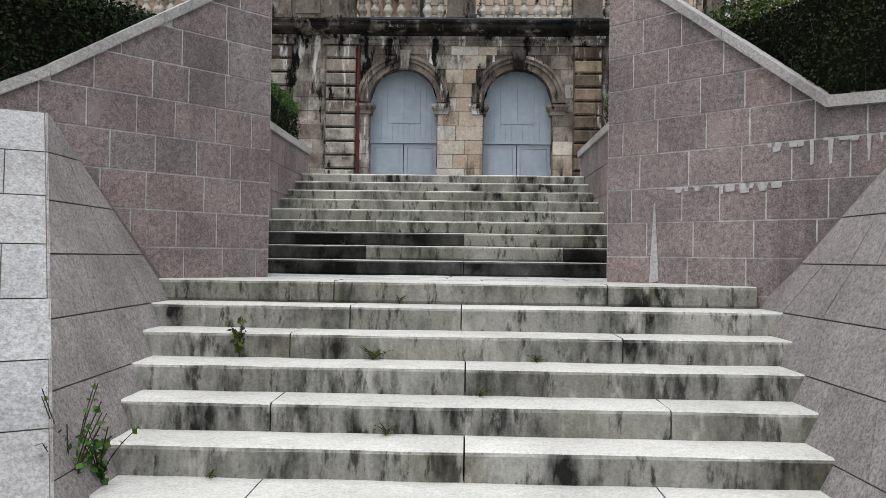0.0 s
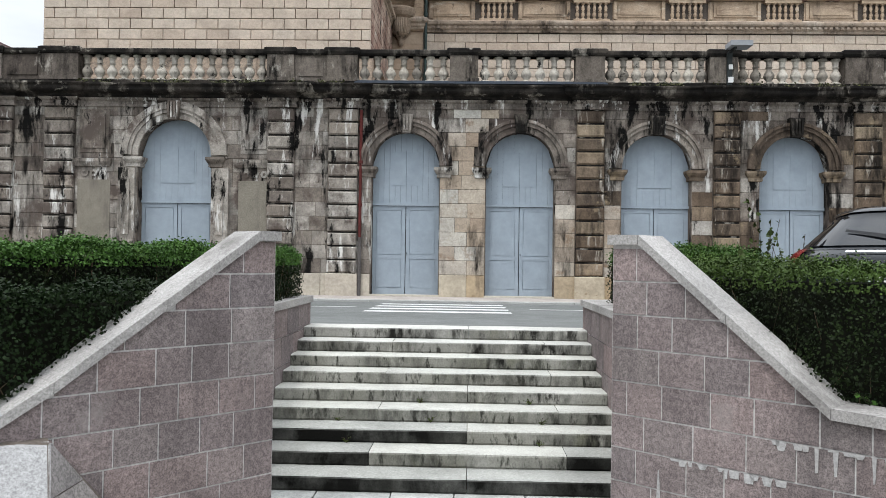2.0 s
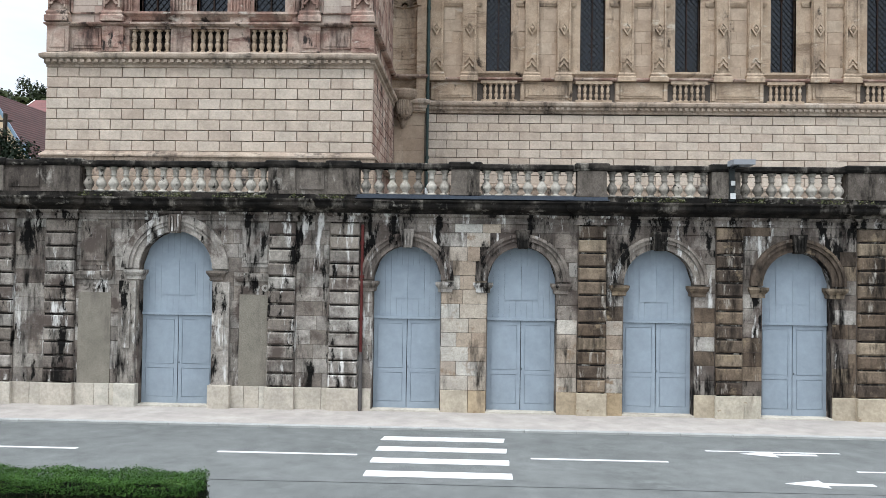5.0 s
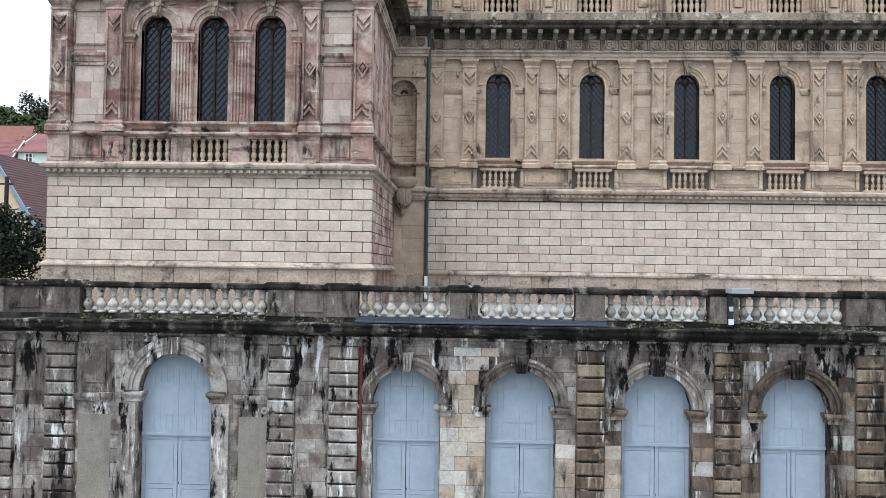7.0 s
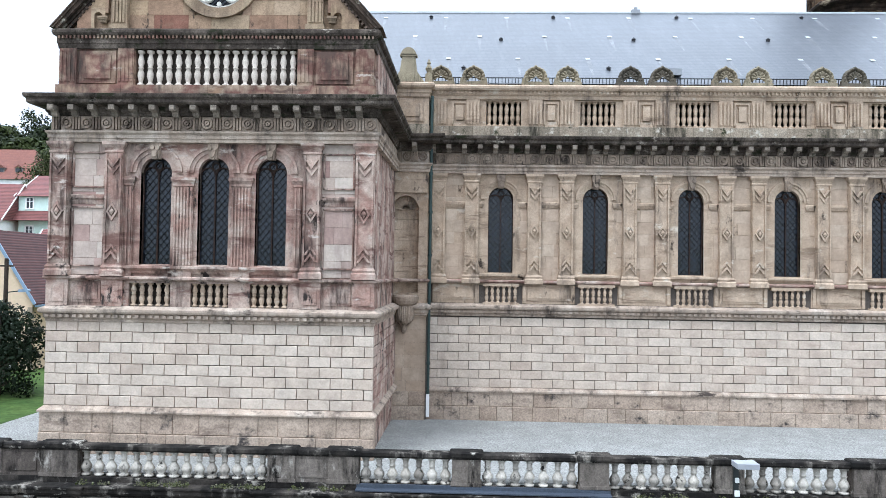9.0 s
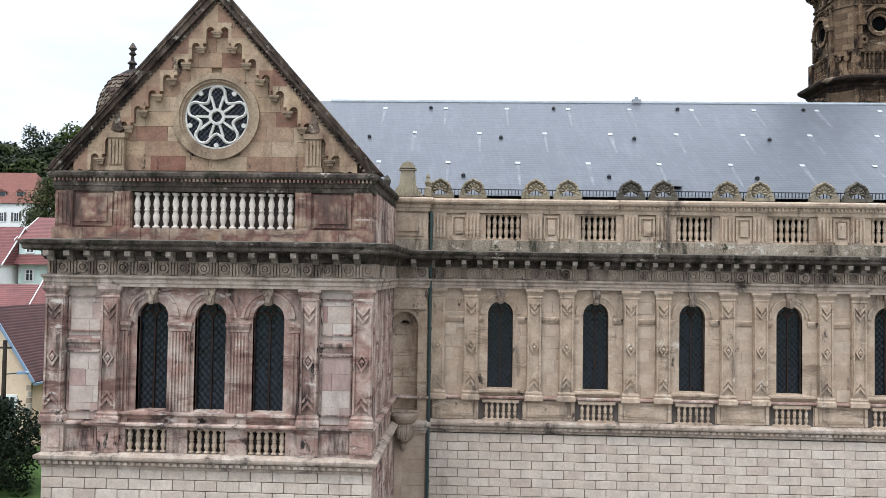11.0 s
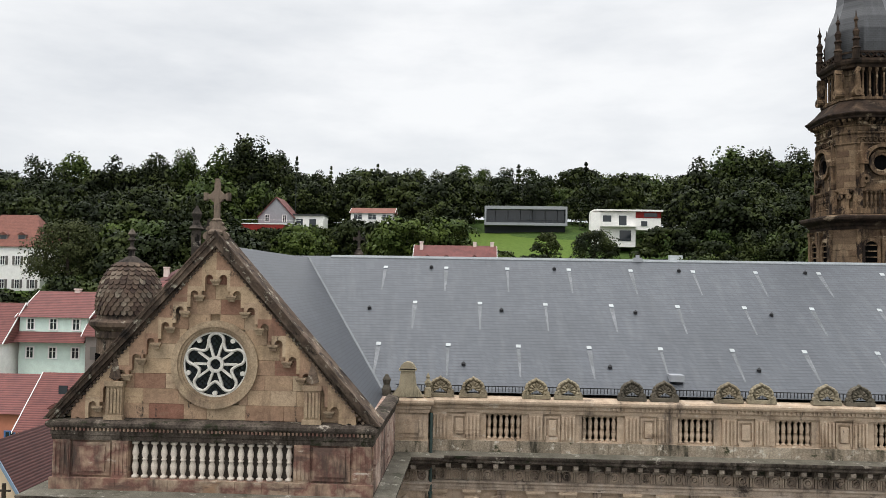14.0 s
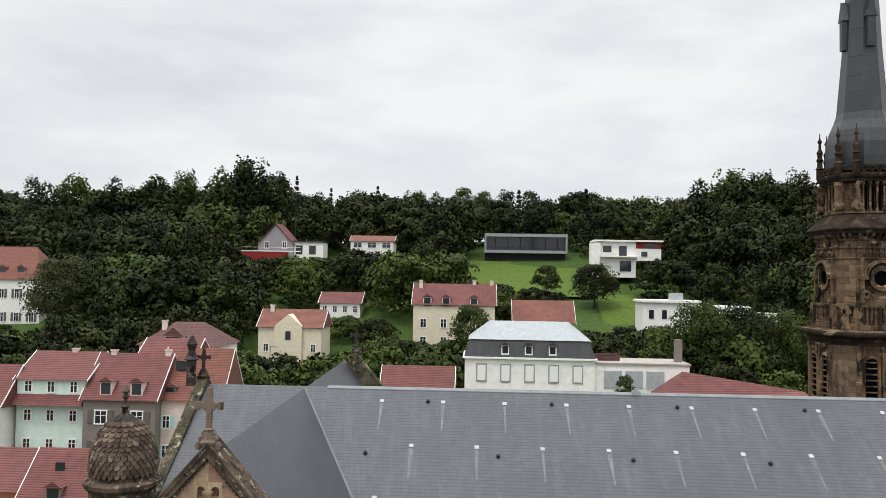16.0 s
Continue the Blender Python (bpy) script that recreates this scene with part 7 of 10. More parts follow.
for i in range(11):
    a0 = math.pi * (i + 0.5) / 11
    bar(bm, [(-3.36 + 0.12 * math.cos(a0), 19.2 + 0.12 * math.sin(a0)), (-3.36 + 0.6 * math.cos(a0), 19.2 + 0.6 * math.sin(a0))], 0.1, NB + 0.2, NB + 0.34)
box(bm, -4.0, -2.72, NB + 0.32, NB + 0.4, 19.2, 19.85)
part("niche_shell", bm, CHURCH, bay, "carved shell")
bm = bmesh.new()
prism(bm, [(-4.25, 20.1), (-2.4, 20.1), (-3.32, 20.75)], NB - 0.18, NB)
box(bm, -4.28, -2.36, NB - 0.22, NB, 19.95, 20.12)
ring(bm, -3.36, 19.2, 0.62, 0.8, NB - 0.1, NB, 14)
part("niche_pediment", bm, CHURCH, bay)
bm = bmesh.new()
lathe(bm, [(0.05, 13.4), (0.12, 13.5), (0.16, 13.75), (0.36, 13.95), (0.44, 14.3), (0.46, 14.7), (0.60, 14.8), (0.66, 14.95), (0.68, 15.1), (0.6, 15.2)], 18, (-3.36, NB - 0.02, 0))
part("niche_corbel", bm, FRIEZE_STONE, bay, "rounded ribbed corbel below the niche")
for i in range(18):
    an = math.pi * (1 + (i + 0.5) / 18)
    bm = bmesh.new()
    lathe(bm, [(0.0, 13.98), (0.042, 14.03), (0.045, 14.3), (0.042, 14.66), (0.0, 14.7)], 6)
    for v in bm.verts:
        rr = 0.37 + 0.1 * min(1, (v.co.z - 13.98) / 0.4)
        v.co = Vector((-3.36 + rr * math.cos(an) + v.co.x, NB - 0.02 + rr * math.sin(an) + v.co.y, v.co.z))
    part("corbel_rib", bm, FRIEZE_STONE, bay)
stones(bay, CREAM_STONES, -4.28, -4.0, 15.3, 20.9, NB, 0.5, 4, (), 0.28, 0.3)
stones(church, CREAM_STONES, -4.25, -2.34, FLOOR + 1.2, 14.2, NB + 0.18, 0.62, 6, (), 0.8, 1.0)
bm = bmesh.new()
lathe(bm, [(0.07, 10.6), (0.07, 24.5)], 10, (-2.2, NB - 0.02, 0))
for zz in (12, 14.9, 17, 19, 20.8):
    lathe(bm, [(0.1, zz), (0.1, zz + 0.12)], 10, (-2.2, NB - 0.02, 0))
dp = tagged(part("downpipe", bm, GREEN_PIPE), "dark green cast iron downpipe on the nave wall", "pipe")
part("pipe_foot", boxes((-2.27, -2.13, NB - 0.12, NB + 0.08, 9.6, 10.65)), WHITE_PAINT, dp, "pale lower pipe section")

# parapet of the nave
part("parapet_base", boxes((-2.3, 36, NY + 0.02, NY + 0.55, 22.62, 23.2), (-4.2, -2.34, NB + 0.02, NB + 0.6, 22.62, 23.2)), CHURCH, church)
PAR_BASE = surface("lichened_parapet_stone", [(0.40, 0.325, 0.245), (0.24, 0.20, 0.15), (0.44, 0.37, 0.285), (0.32, 0.26, 0.195)], cloud=0.5, grain=14, speck=(14, 0.2), stain=(0.05, 0.045, 0.034), stain_from=0.50, stain_to=0.64, bump=0.4, patches=[((0.55, 0.50, 0.42), 2.4, 0.58, 0.66, (1, 1, 1)), ((0.05, 0.052, 0.03), 2.0, 0.58, 0.66, (1, 1, 1))])
stones(church, PAR_BASE, -2.3, 20.5, 22.66, 23.2, NY, 0.54, 14, (), 0.8, 1.3, 0.03, "parapet_stone")
stones(church, PAR_BASE, -4.1, -2.36, 22.66, 23.2, NB, 0.54, 15, (), 0.8, 1.3, 0.03, "parapet_stone")
par_bal = baluster_mesh(1.16, 0.27, DOUBLE_BALUSTER, 10)
par_bal.materials.append(CHURCH)
xs = [-2.3] + [v for c in N_WIN[:6] for v in (c - 0.74, c + 0.90)] + [36]
bm = bmesh.new()
for a, b in zip(xs[::2], xs[1::2]):
    box(bm, a, b, NY + 0.12, NY + 0.45, 23.2, 24.46)
for c in N_WIN[:6]:
    box(bm, c - 0.74, c + 0.90, NY + 0.1, NY + 0.45, 23.2, 23.26)
    box(bm, c - 0.74, c + 0.90, NY + 0.1, NY + 0.45, 24.4, 24.46)
box(bm, -4.1, -2.36, NB + 0.1, NB + 0.5, 23.2, 24.5)
part("parapet_wall", bm, CHURCH, church, "pierced parapet above the nave cornice")
for c in N_WIN[:6]:
    for i in range(6):
        piece("parapet_baluster", par_bal, None, church, at=(c - 0.74 + 1.64 * (i + 0.5) / 6, NY + 0.27, 23.25))
for a, b in N_PIL[:12]:
    bm = boxes((a, b, NY + 0.02, NY + 0.2, 23.2, 24.5))
    for i in range(4):
        xx = a + (b - a) * (i + 0.5) / 4
        box(bm, xx - 0.04, xx + 0.04, NY - 0.06, NY + 0.02, 23.3, 24.36)
    part("parapet_pilaster", bm, CHURCH, church, "fluted parapet strip")
for c in [-0.92] + [x_ + 2.32 for x_ in N_WIN[:5]]:
    part("parapet_panel", boxes((c - 0.36, c - 0.28, NY + 0.04, NY + 0.2, 23.3, 24.38), (c + 0.28, c + 0.36, NY + 0.04, NY + 0.2, 23.3, 24.38), (c - 0.28, c + 0.28, NY + 0.04, NY + 0.2, 24.28, 24.38), (c - 0.30, c + 0.30, NY + 0.04, NY + 0.2, 23.2, 23.44), (c - 0.17, c + 0.17, NY - 0.02, NY + 0.2, 23.5, 24.2)), CHURCH, church)
part("parapet_panel", boxes((-3.95, -2.6, NB + 0.05, NB + 0.2, 23.35, 24.4), (-3.75, -2.8, NB + 0.0, NB + 0.2, 23.55, 24.2)), CHURCH, church)
PAR_PATH = [(-4.2, NB + 0.06), (-2.36, NB + 0.06), (-2.36, NY + 0.06), (36, NY + 0.06)]
bm = bmesh.new()
sweep(bm, [(-0.5, 24.44), (0.05, 24.48), (0.07, 24.62), (0.12, 24.68), (0.12, 24.82), (0.24, 24.88), (0.28, 24.96), (0.28, 25.06), (0.2, 25.14), (-0.5, 25.2)], PAR_PATH)
part("parapet_coping", bm, CHURCH, church, "moulded parapet coping")
bm = bmesh.new()
x = -2.2
while x < 20.5:
    box(bm, x, x + 0.09, NY - 0.12, NY + 0.1, 24.72, 24.86)
    x += 0.19
tagged(part("dentil_course", bm, CHURCH, church), kind="stuff")
# shell ornaments in pairs
SHELL = surface("lichened_shell_stone", [(0.36, 0.30, 0.20), (0.26, 0.215, 0.15), (0.10, 0.088, 0.072), (0.40, 0.34, 0.235), (0.31, 0.26, 0.175)], cloud=0.5, grain=20, stain=(0.05, 0.05, 0.04), stain_scale=2, stain_from=0.5, stain_to=0.7, bump=0.5)
sh = bmesh.new()
NT, NR = 54, 9


def shell_rim(th):
    """Outline of the shell: rounded, lightly scalloped, with a small leaf crest on top."""
    return 0.47 + 0.02 * abs(math.sin(th * 9)) + 0.07 * math.exp(-((th - math.pi / 2) / 0.16) ** 2)


def shell_relief(u, th):
    """How far the carving stands out at share u of the radius."""
    if u < 0.16:
        return 0.10
    if u < 0.66:
        return 0.03 + 0.07 * abs(math.sin(th * 5.5)) * min(1, (u - 0.10) / 0.3)
    if u < 0.72:
        return 0.0
    return 0.05 + 0.09 * math.sin(math.pi * (u - 0.72) / 0.28) * (0.75 + 0.25 * math.sin(th * 14))


cols = []
for i in range(NT + 1):
    th_ = math.pi * (-0.2 + 1.4 * i / NT)
    R_ = shell_rim(th_)
    cols.append([sh.verts.new((R_ * j / NR * 1.12 * math.cos(th_) if j else 0.01 * math.cos(th_), -shell_relief(j / NR, th_), 0.36 + R_ * (j / NR if j else 0.01) * math.sin(th_))) for j in range(NR + 1)] + [sh.verts.new((R_ * 1.12 * math.cos(th_), 0.12, 0.36 + R_ * math.sin(th_)))])
for a, b in zip(cols, cols[1:]):
    for j in range(NR + 1):
        sh.faces.new((a[j], a[j + 1], b[j + 1], b[j]))
for sg in (-1, 1):
    ring(sh, sg * 0.50, 0.19, 0.02, 0.14, -0.10, 0.10, 10, 0, 2 * math.pi)
box(sh, -0.66, 0.66, -0.14, 0.16, -0.04, 0.11)
bmesh.ops.recalc_face_normals(sh, faces=sh.faces)
sh_me = bpy.data.meshes.new("shell_ornament")
bmesh.ops.remove_doubles(sh, verts=sh.verts, dist=0.004)
sh.to_mesh(sh_me)
sh.free()
sh_me.materials.append(SHELL)
for a, b in N_PIL[:12]:
    piece("shell_ornament", sh_me, None, church, "carved scallop shell cresting", at=((a + b) / 2, NY + 0.12, 25.22))
bm = bmesh.new()
prism(bm, [(-4.1, 25.2), (-2.6, 25.2), (-2.95, 25.7), (-3.05, 26.45), (-3.65, 26.45), (-3.75, 25.7)], NB + 0.05, NB + 0.45)
ring(bm, -3.35, 26.45, 0.0, 0.36, NB + 0.0, NB + 0.45, 12)
box(bm, -3.75, -2.95, NB + 0.0, NB + 0.45, 26.4, 26.5)
part("parapet_pedestal", bm, SHELL, church, "curved pedestal with a rounded shell top")
bm = bmesh.new()
lathe(bm, [(0.16, 25.2), (0.16, 25.6), (0.08, 25.66), (0.17, 25.85), (0.06, 26.05), (0.1, 26.12), (0.02, 26.3)], 8, (-2.4, NB + 0.25, 0))
part("small_finial", bm, SHELL, church)
bm = bmesh.new()
lathe(bm, [(0.2, 25.2), (0.22, 25.5), (0.14, 25.7), (0.2, 25.95), (0.05, 26.2)], 8, (-4.35, NB + 0.4, 0))
part("small_finial", bm, SHELL, church)

# roofs
def gabled_roof(name, axis, c, half, z0, z1, a, b, mat, label):
    """A roof with a straight ridge: axis 'x' or 'y' runs along the ridge."""
    bm = bmesh.new()
    t = 0.12
    prof = [(-half, z0), (half, z0), (0, z1)]
    prism(bm, prof, a, b)
    for v in bm.verts:
        if axis == 'x':
            v.co = Vector((v.co.y, c + v.co.x, v.co.z))
        else:
            v.co = Vector((c + v.co.x, v.co.y, v.co.z))
    bmesh.ops.recalc_face_normals(bm, faces=bm.faces)
    return part(name, bm, mat, church, label)


nave_roof = gabled_roof("nave_roof", 'x', 47.9, 9.8, 25.35, 31.98, -16.4, 60, SLATE, "grey slate nave roof")
tr_roof = gabled_roof("transept_roof", 'y', GX, 5.6, 25.2, 31.85, TY + 1.0, 65.0, SLATE, "grey slate transept roof")


def ridge_x(y):
    """The transept's ridge in plan, not quite square to the nave."""
    return GX - 0.028 * (y - 30.2)


for v in tr_roof.data.vertices:
    v.co.x += ridge_x(v.co.y) - GX


def on_roof(y):
    return 25.35 + (y - 38.1) * 0.67653


# lead ridge, valley and the gutter rail
bm = bmesh.new()
sweep(bm, [(0.16, 31.88), (0.16, 31.92), (0.05, 32.05), (-0.05, 32.05), (-0.16, 31.92), (-0.16, 31.88)], [(-9.0, 47.9), (60, 47.9)])
part("lead_ridge", bm, LEAD, nave_roof, "pale lead ridge strip")
bm = bmesh.new()
rows = []
for yy in (38.2, 47.7):
    xv = ridge_x(yy) + (31.85 - on_roof(yy)) / 1.1875
    rows.append((Vector((xv - 0.01, yy, on_roof(yy) + 0.022)), Vector((xv + 0.11, yy, on_roof(yy) + 0.012))))
bm.faces.new([bm.verts.new(q) for q in (rows[0][0], rows[0][1], rows[1][1], rows[1][0])])
bmesh.ops.solidify(bm, geom=bm.faces[:], thickness=0.015)
part("valley_lead", bm, surface("grey_valley_lead", [(0.16, 0.17, 0.175)], cloud=0.3, rough=0.5), nave_roof, "pale lead valley gutter")
bm = boxes((-4, 60, 38.15, 38.19, 25.62, 25.66))
x = -3.9
while x < 21:
    box(bm, x, x + 0.03, 38.15, 38.19, 25.3, 25.66)
    x += 0.16
part("snow_guard", bm, IRON, nave_roof, "dark iron snow guard rail")
for row, y, off in ((0, 46.95, 0), (1, 43.5, 0), (2, 39.72, 0)):
    x0 = (-10.1, -6.05, -8.0)[row]
    for i in range(8):
        x = x0 + 7.2 * i
        if row == 1 and x < -6.3 or x < -3.6 and row != 1 or x > 34:
            continue
        bm = bmesh.new()
        lathe(bm, [(0.10, -0.05), (0.10, 0.08), (0.13, 0.09), (0.02, 0.19)], 8, (x, y, on_roof(y)))
        part("roof_vent", bm, IRON, nave_roof, "small dark roof vent")
PLATE = surface("pale_zinc_plate", [(0.50, 0.52, 0.52), (0.42, 0.44, 0.44)], cloud=0.2, rough=0.45)
RUN = surface("pale_runoff_slate", [(0.20, 0.205, 0.215), (0.13, 0.135, 0.142)], vary="noise", cloud=0.5, grain=12, grain_amt=0.3, rough=0.5)
for row, y, x0 in ((0, 47.0, -5.6), (1, 44.1, -3.6), (2, 41.05, -5.2)):
    for i in range(9):
        x = x0 + 3.58 * i
        if x > 24:
            continue
        for k, (wa, wb, l) in enumerate(((0.17, 0.17, 0.26),)):
            bm = bmesh.new()
            for (xa, xb, ya, yb, up) in ((x - 0.12, x + 0.12, y - 0.16, y + 0.04, 0.035),):
                v = [bm.verts.new(q) for q in ((xa, ya, on_roof(ya) + up), (xb, ya, on_roof(ya) + up), (xb, yb, on_roof(yb) + up), (xa, yb, on_roof(yb) + up))]
                bm.faces.new(v)
                bmesh.ops.solidify(bm, geom=bm.faces[:], thickness=0.03)
            part("slate_hook_plate", bm, PLATE, nave_roof, "small pale zinc plate")
        bm = bmesh.new()
        ya, yb = y - 2.0, y - 0.22
        w0 = 0.10 + 0.03 * math.sin(i * 2.1 + row)
        v = [bm.verts.new(q) for q in ((x - 0.02, ya, on_roof(ya) + 0.006), (x + 0.06, ya, on_roof(ya) + 0.006), (x + w0, yb, on_roof(yb) + 0.006), (x - w0, yb, on_roof(yb) + 0.006))]
        bm.faces.new(v)
        part("lime_run", bm, RUN, nave_roof, "faint pale run-off streak")
bm = boxes((9.1, 9.75, 38.7, 39.4, on_roof(39.0) + 0.0, on_roof(39.0) + 0.32))
part("roof_hatch", bm, GREY_WALL, nave_roof, "small grey roof hatch")
part("ridge_box", boxes((9.05, 9.55, 47.72, 48.05, 31.9, 32.14), (9.2, 9.4, 47.8, 47.95, 32.14, 32.3)), GREY_WALL, nave_roof)
# far transept gable and choir gable parapets
bm = bmesh.new()
prism(bm, [(GX - 6.2, 25.2), (GX + 6.2, 25.2), (GX, 32.5)], 64.4, 65.0)
part("far_gable", bm, MOSSY_STONE, church)
stone_cross("gable_cross", GX, 64.7, 32.5, 0.95, DARK_STONE, church)
bm = bmesh.new()
prism(bm, [(38.0, 25.2), (57.8, 25.2), (47.9, 32.4)], -16.9, -16.3)
for v in bm.verts:
    v.co = Vector((v.co.y, v.co.x, v.co.z))
bmesh.ops.recalc_face_normals(bm, faces=bm.faces)
part("choir_gable", bm, MOSSY_STONE, church, "mossy choir gable parapet")
stone_cross("gable_cross", -16.6, 47.9, 32.4, 0.8, DARK_STONE, church)

# scaled cupola of the stair turret
DX, DY = -17.52, 39.3
bm = bmesh.new()
lathe(bm, [(1.5, 9.0), (1.5, 27.5), (1.58, 27.6), (1.58, 27.9), (1.85, 28.15), (1.87, 28.35), (1.55, 28.5), (1.5, 28.7)], 16, (DX, DY, 0))
turret = part("stair_turret", bm, RAKE_STONE, church, "round stair turret with scaled stone cupola")
bm = bmesh.new()
dome_prof = [(r_ * 0.85, 28.65 + (z_ - 28.45) * 0.95) for r_, z_ in ((1.78, 28.45), (1.84, 28.9), (1.80, 29.5), (1.62, 30.1), (1.3, 30.7), (0.85, 31.15), (0.4, 31.45), (0.2, 31.55), (0.16, 31.8), (0.28, 31.9), (0.12, 32.05), (0.09, 32.3), (0.22, 32.4), (0.1, 32.55), (0.24, 32.7), (0.05, 33.0))]
lathe(bm, dome_prof, 24, (DX, DY, 0))
part("cupola", bm, DARK_STONE, turret)
SCALE = surface("dome_scale_stone", [(0.10, 0.066, 0.052), (0.17, 0.125, 0.092), (0.06, 0.042, 0.036), (0.13, 0.09, 0.068), (0.26, 0.22, 0.17)], cloud=0.5, grain=18, stain=(0.035, 0.03, 0.027), stain_from=0.52, stain_to=0.75)
for j in range(12):
    t = j / 12
    zz = 28.75 + 2.5 * t
    for (r0, z0), (r1, z1) in zip(dome_prof, dome_prof[1:]):
        if z0 <= zz <= z1:
            rr = r0 + (r1 - r0) * (zz - z0) / (z1 - z0)
            tilt = math.degrees(math.atan2(r0 - r1, z1 - z0))
    n = max(9, int(2 * math.pi * rr / 0.29))
    w = 2 * math.pi * rr / n
    sc = bmesh.new()
    w *= 0.93
    prism(sc, [(-w / 2, 0.28), (-w / 2, 0.06), (-w * 0.33, -0.04), (0, -0.08), (w * 0.33, -0.04), (w / 2, 0.06), (w / 2, 0.28)], -0.08, 0.05)
    me = bpy.data.meshes.new("scale")
    sc.to_mesh(me)
    sc.free()
    me.materials.append(SCALE)
    for i in range(n):
        a = 2 * math.pi * (i + 0.5 * (j % 2)) / n
        piece("scale", me, None, turret, at=Matrix.Translation((DX + rr * math.cos(a), DY + rr * math.sin(a), zz)) @ pose(0, 0, 0, 0, 0, math.degrees(a) + 90) @ pose(0, 0, 0, -tilt - 15, 0, 0))
# black sheets on the solid turret stand for shaded openings
for a in range(8):
    an = a * math.pi / 4
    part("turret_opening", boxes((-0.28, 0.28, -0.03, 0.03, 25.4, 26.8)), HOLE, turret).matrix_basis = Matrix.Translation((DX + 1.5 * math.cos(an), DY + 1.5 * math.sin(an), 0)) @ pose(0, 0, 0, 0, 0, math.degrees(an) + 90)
bm = bmesh.new()
lathe(bm, [(0.3, 31.9), (0.3, 33.4), (0.5, 33.5), (0.3, 33.7), (0.2, 34.0), (0.34, 34.4), (0.05, 34.9)], 8, (-17.2, 47.5, 0))
part("choir_pinnacle", bm, DARK_STONE, church)

# ---------------------------------------------------------------- bell tower and spire
CX, CY = 27.15, 58.0


def octo(a, h):
    """A square of half-width a with its corners cut at h, anticlockwise from above, starting on the front."""
    return [(CX - h, CY - a), (CX + h, CY - a), (CX + a, CY - h), (CX + a, CY + h), (CX + h, CY + a), (CX - h, CY + a), (CX - a, CY + h), (CX - a, CY - h)]


def drum(bm, levels):
    rings = [[bm.verts.new((x, y, z)) for x, y in octo(a, h)] for a, h, z in levels]
    for r0, r1 in zip(rings, rings[1:]):
        for i in range(8):
            j = (i + 1) % 8
            bm.faces.new((r0[i], r0[j], r1[j], r1[i]))
    bm.faces.new(rings[-1])
    bm.faces.new(rings[0][::-1])


tower = thing("bell_tower", "tall brown sandstone bell tower with slate spire", "tower")
bm = bmesh.new()
drum(bm, [(2.9, 1.8, 9.0), (2.9, 1.8, 34.9)])
part("lower_stage", bm, TOWER_STONE, tower)
bm = bmesh.new()
drum(bm, [(2.55, 1.65, 35.6), (2.55, 1.65, 42.0)])
part("middle_stage", bm, TOWER_STONE, tower)
bm = bmesh.new()
drum(bm, [(2.75, 1.7, 42.9), (2.2, 1.4, 43.6), (1.75, 1.15, 43.7), (1.75, 1.15, 45.9)])
part("gallery_core", bm, TOWER_DARK, tower)


def tower_band(name, a, h, prof, mat, label=""):
    bm = bmesh.new()
    sweep(bm, prof, octo(a, h), True)
    return part(name, bm, mat, tower, label)


tower_band("balcony_cornice", 2.9, 1.8, [(-0.3, 34.5), (0.06, 34.52), (0.08, 34.7), (0.2, 34.8), (0.24, 34.95), (0.6, 35.1), (0.72, 35.2), (0.74, 35.35), (0.66, 35.45), (-0.4, 35.62)], TOWER_DARK, "projecting dark cornice")
tower_band("balcony_floor", 2.9, 1.8, [(-0.5, 35.625), (0.62, 35.46), (0.62, 35.47), (-0.5, 35.64)], TOWER_STONE)
tower_band("balcony_rail", 2.75, 1.75, [(-0.14, 37.1), (0.1, 37.1), (0.14, 37.18), (0.14, 37.28), (-0.14, 37.3)], TOWER_STONE)
tower_band("balcony_base", 2.75, 1.75, [(-0.14, 35.6), (0.1, 35.6), (0.1, 35.95), (-0.14, 35.97)], TOWER_STONE)
tower_band("frieze_band", 2.55, 1.65, [(-0.1, 41.08), (0.08, 41.1), (0.12, 41.16), (0.12, 41.24), (0.02, 41.27), (0.02, 41.62), (0.1, 41.66), (0.14, 41.74), (-0.1, 41.78)], TOWER_STONE)
tower_band("arcade_string", 2.55, 1.65, [(-0.1, 40.36), (0.06, 40.38), (0.09, 40.44), (0.06, 40.5), (-0.1, 40.52)], TOWER_STONE)
tower_band("upper_cornice", 2.55, 1.65, [(-0.2, 42.02), (0.12, 42.04), (0.14, 42.1), (0.52, 42.14), (0.54, 42.26), (0.62, 42.32), (0.72, 42.42), (0.72, 42.5), (0.58, 42.56), (0.12, 43.0), (-0.3, 43.05)], TOWER_DARK, "dark cornice slab with a sloped top")
tower_band("gallery_base", 2.25, 1.45, [(-0.4, 43.5), (0.08, 43.55), (0.08, 43.72), (-0.4, 43.75)], TOWER_STONE)
tower_band("gallery_cornice", 2.25, 1.45, [(-0.5, 45.75), (0.05, 45.78), (0.08, 45.95), (0.24, 46.05), (0.3, 46.2), (0.3, 46.36), (-0.3, 46.45)], TOWER_DARK)
tower_band("crown_rail", 2.35, 1.5, [(-0.1, 46.78), (0.05, 46.78), (0.05, 46.9), (-0.1, 46.9)], TOWER_DARK)

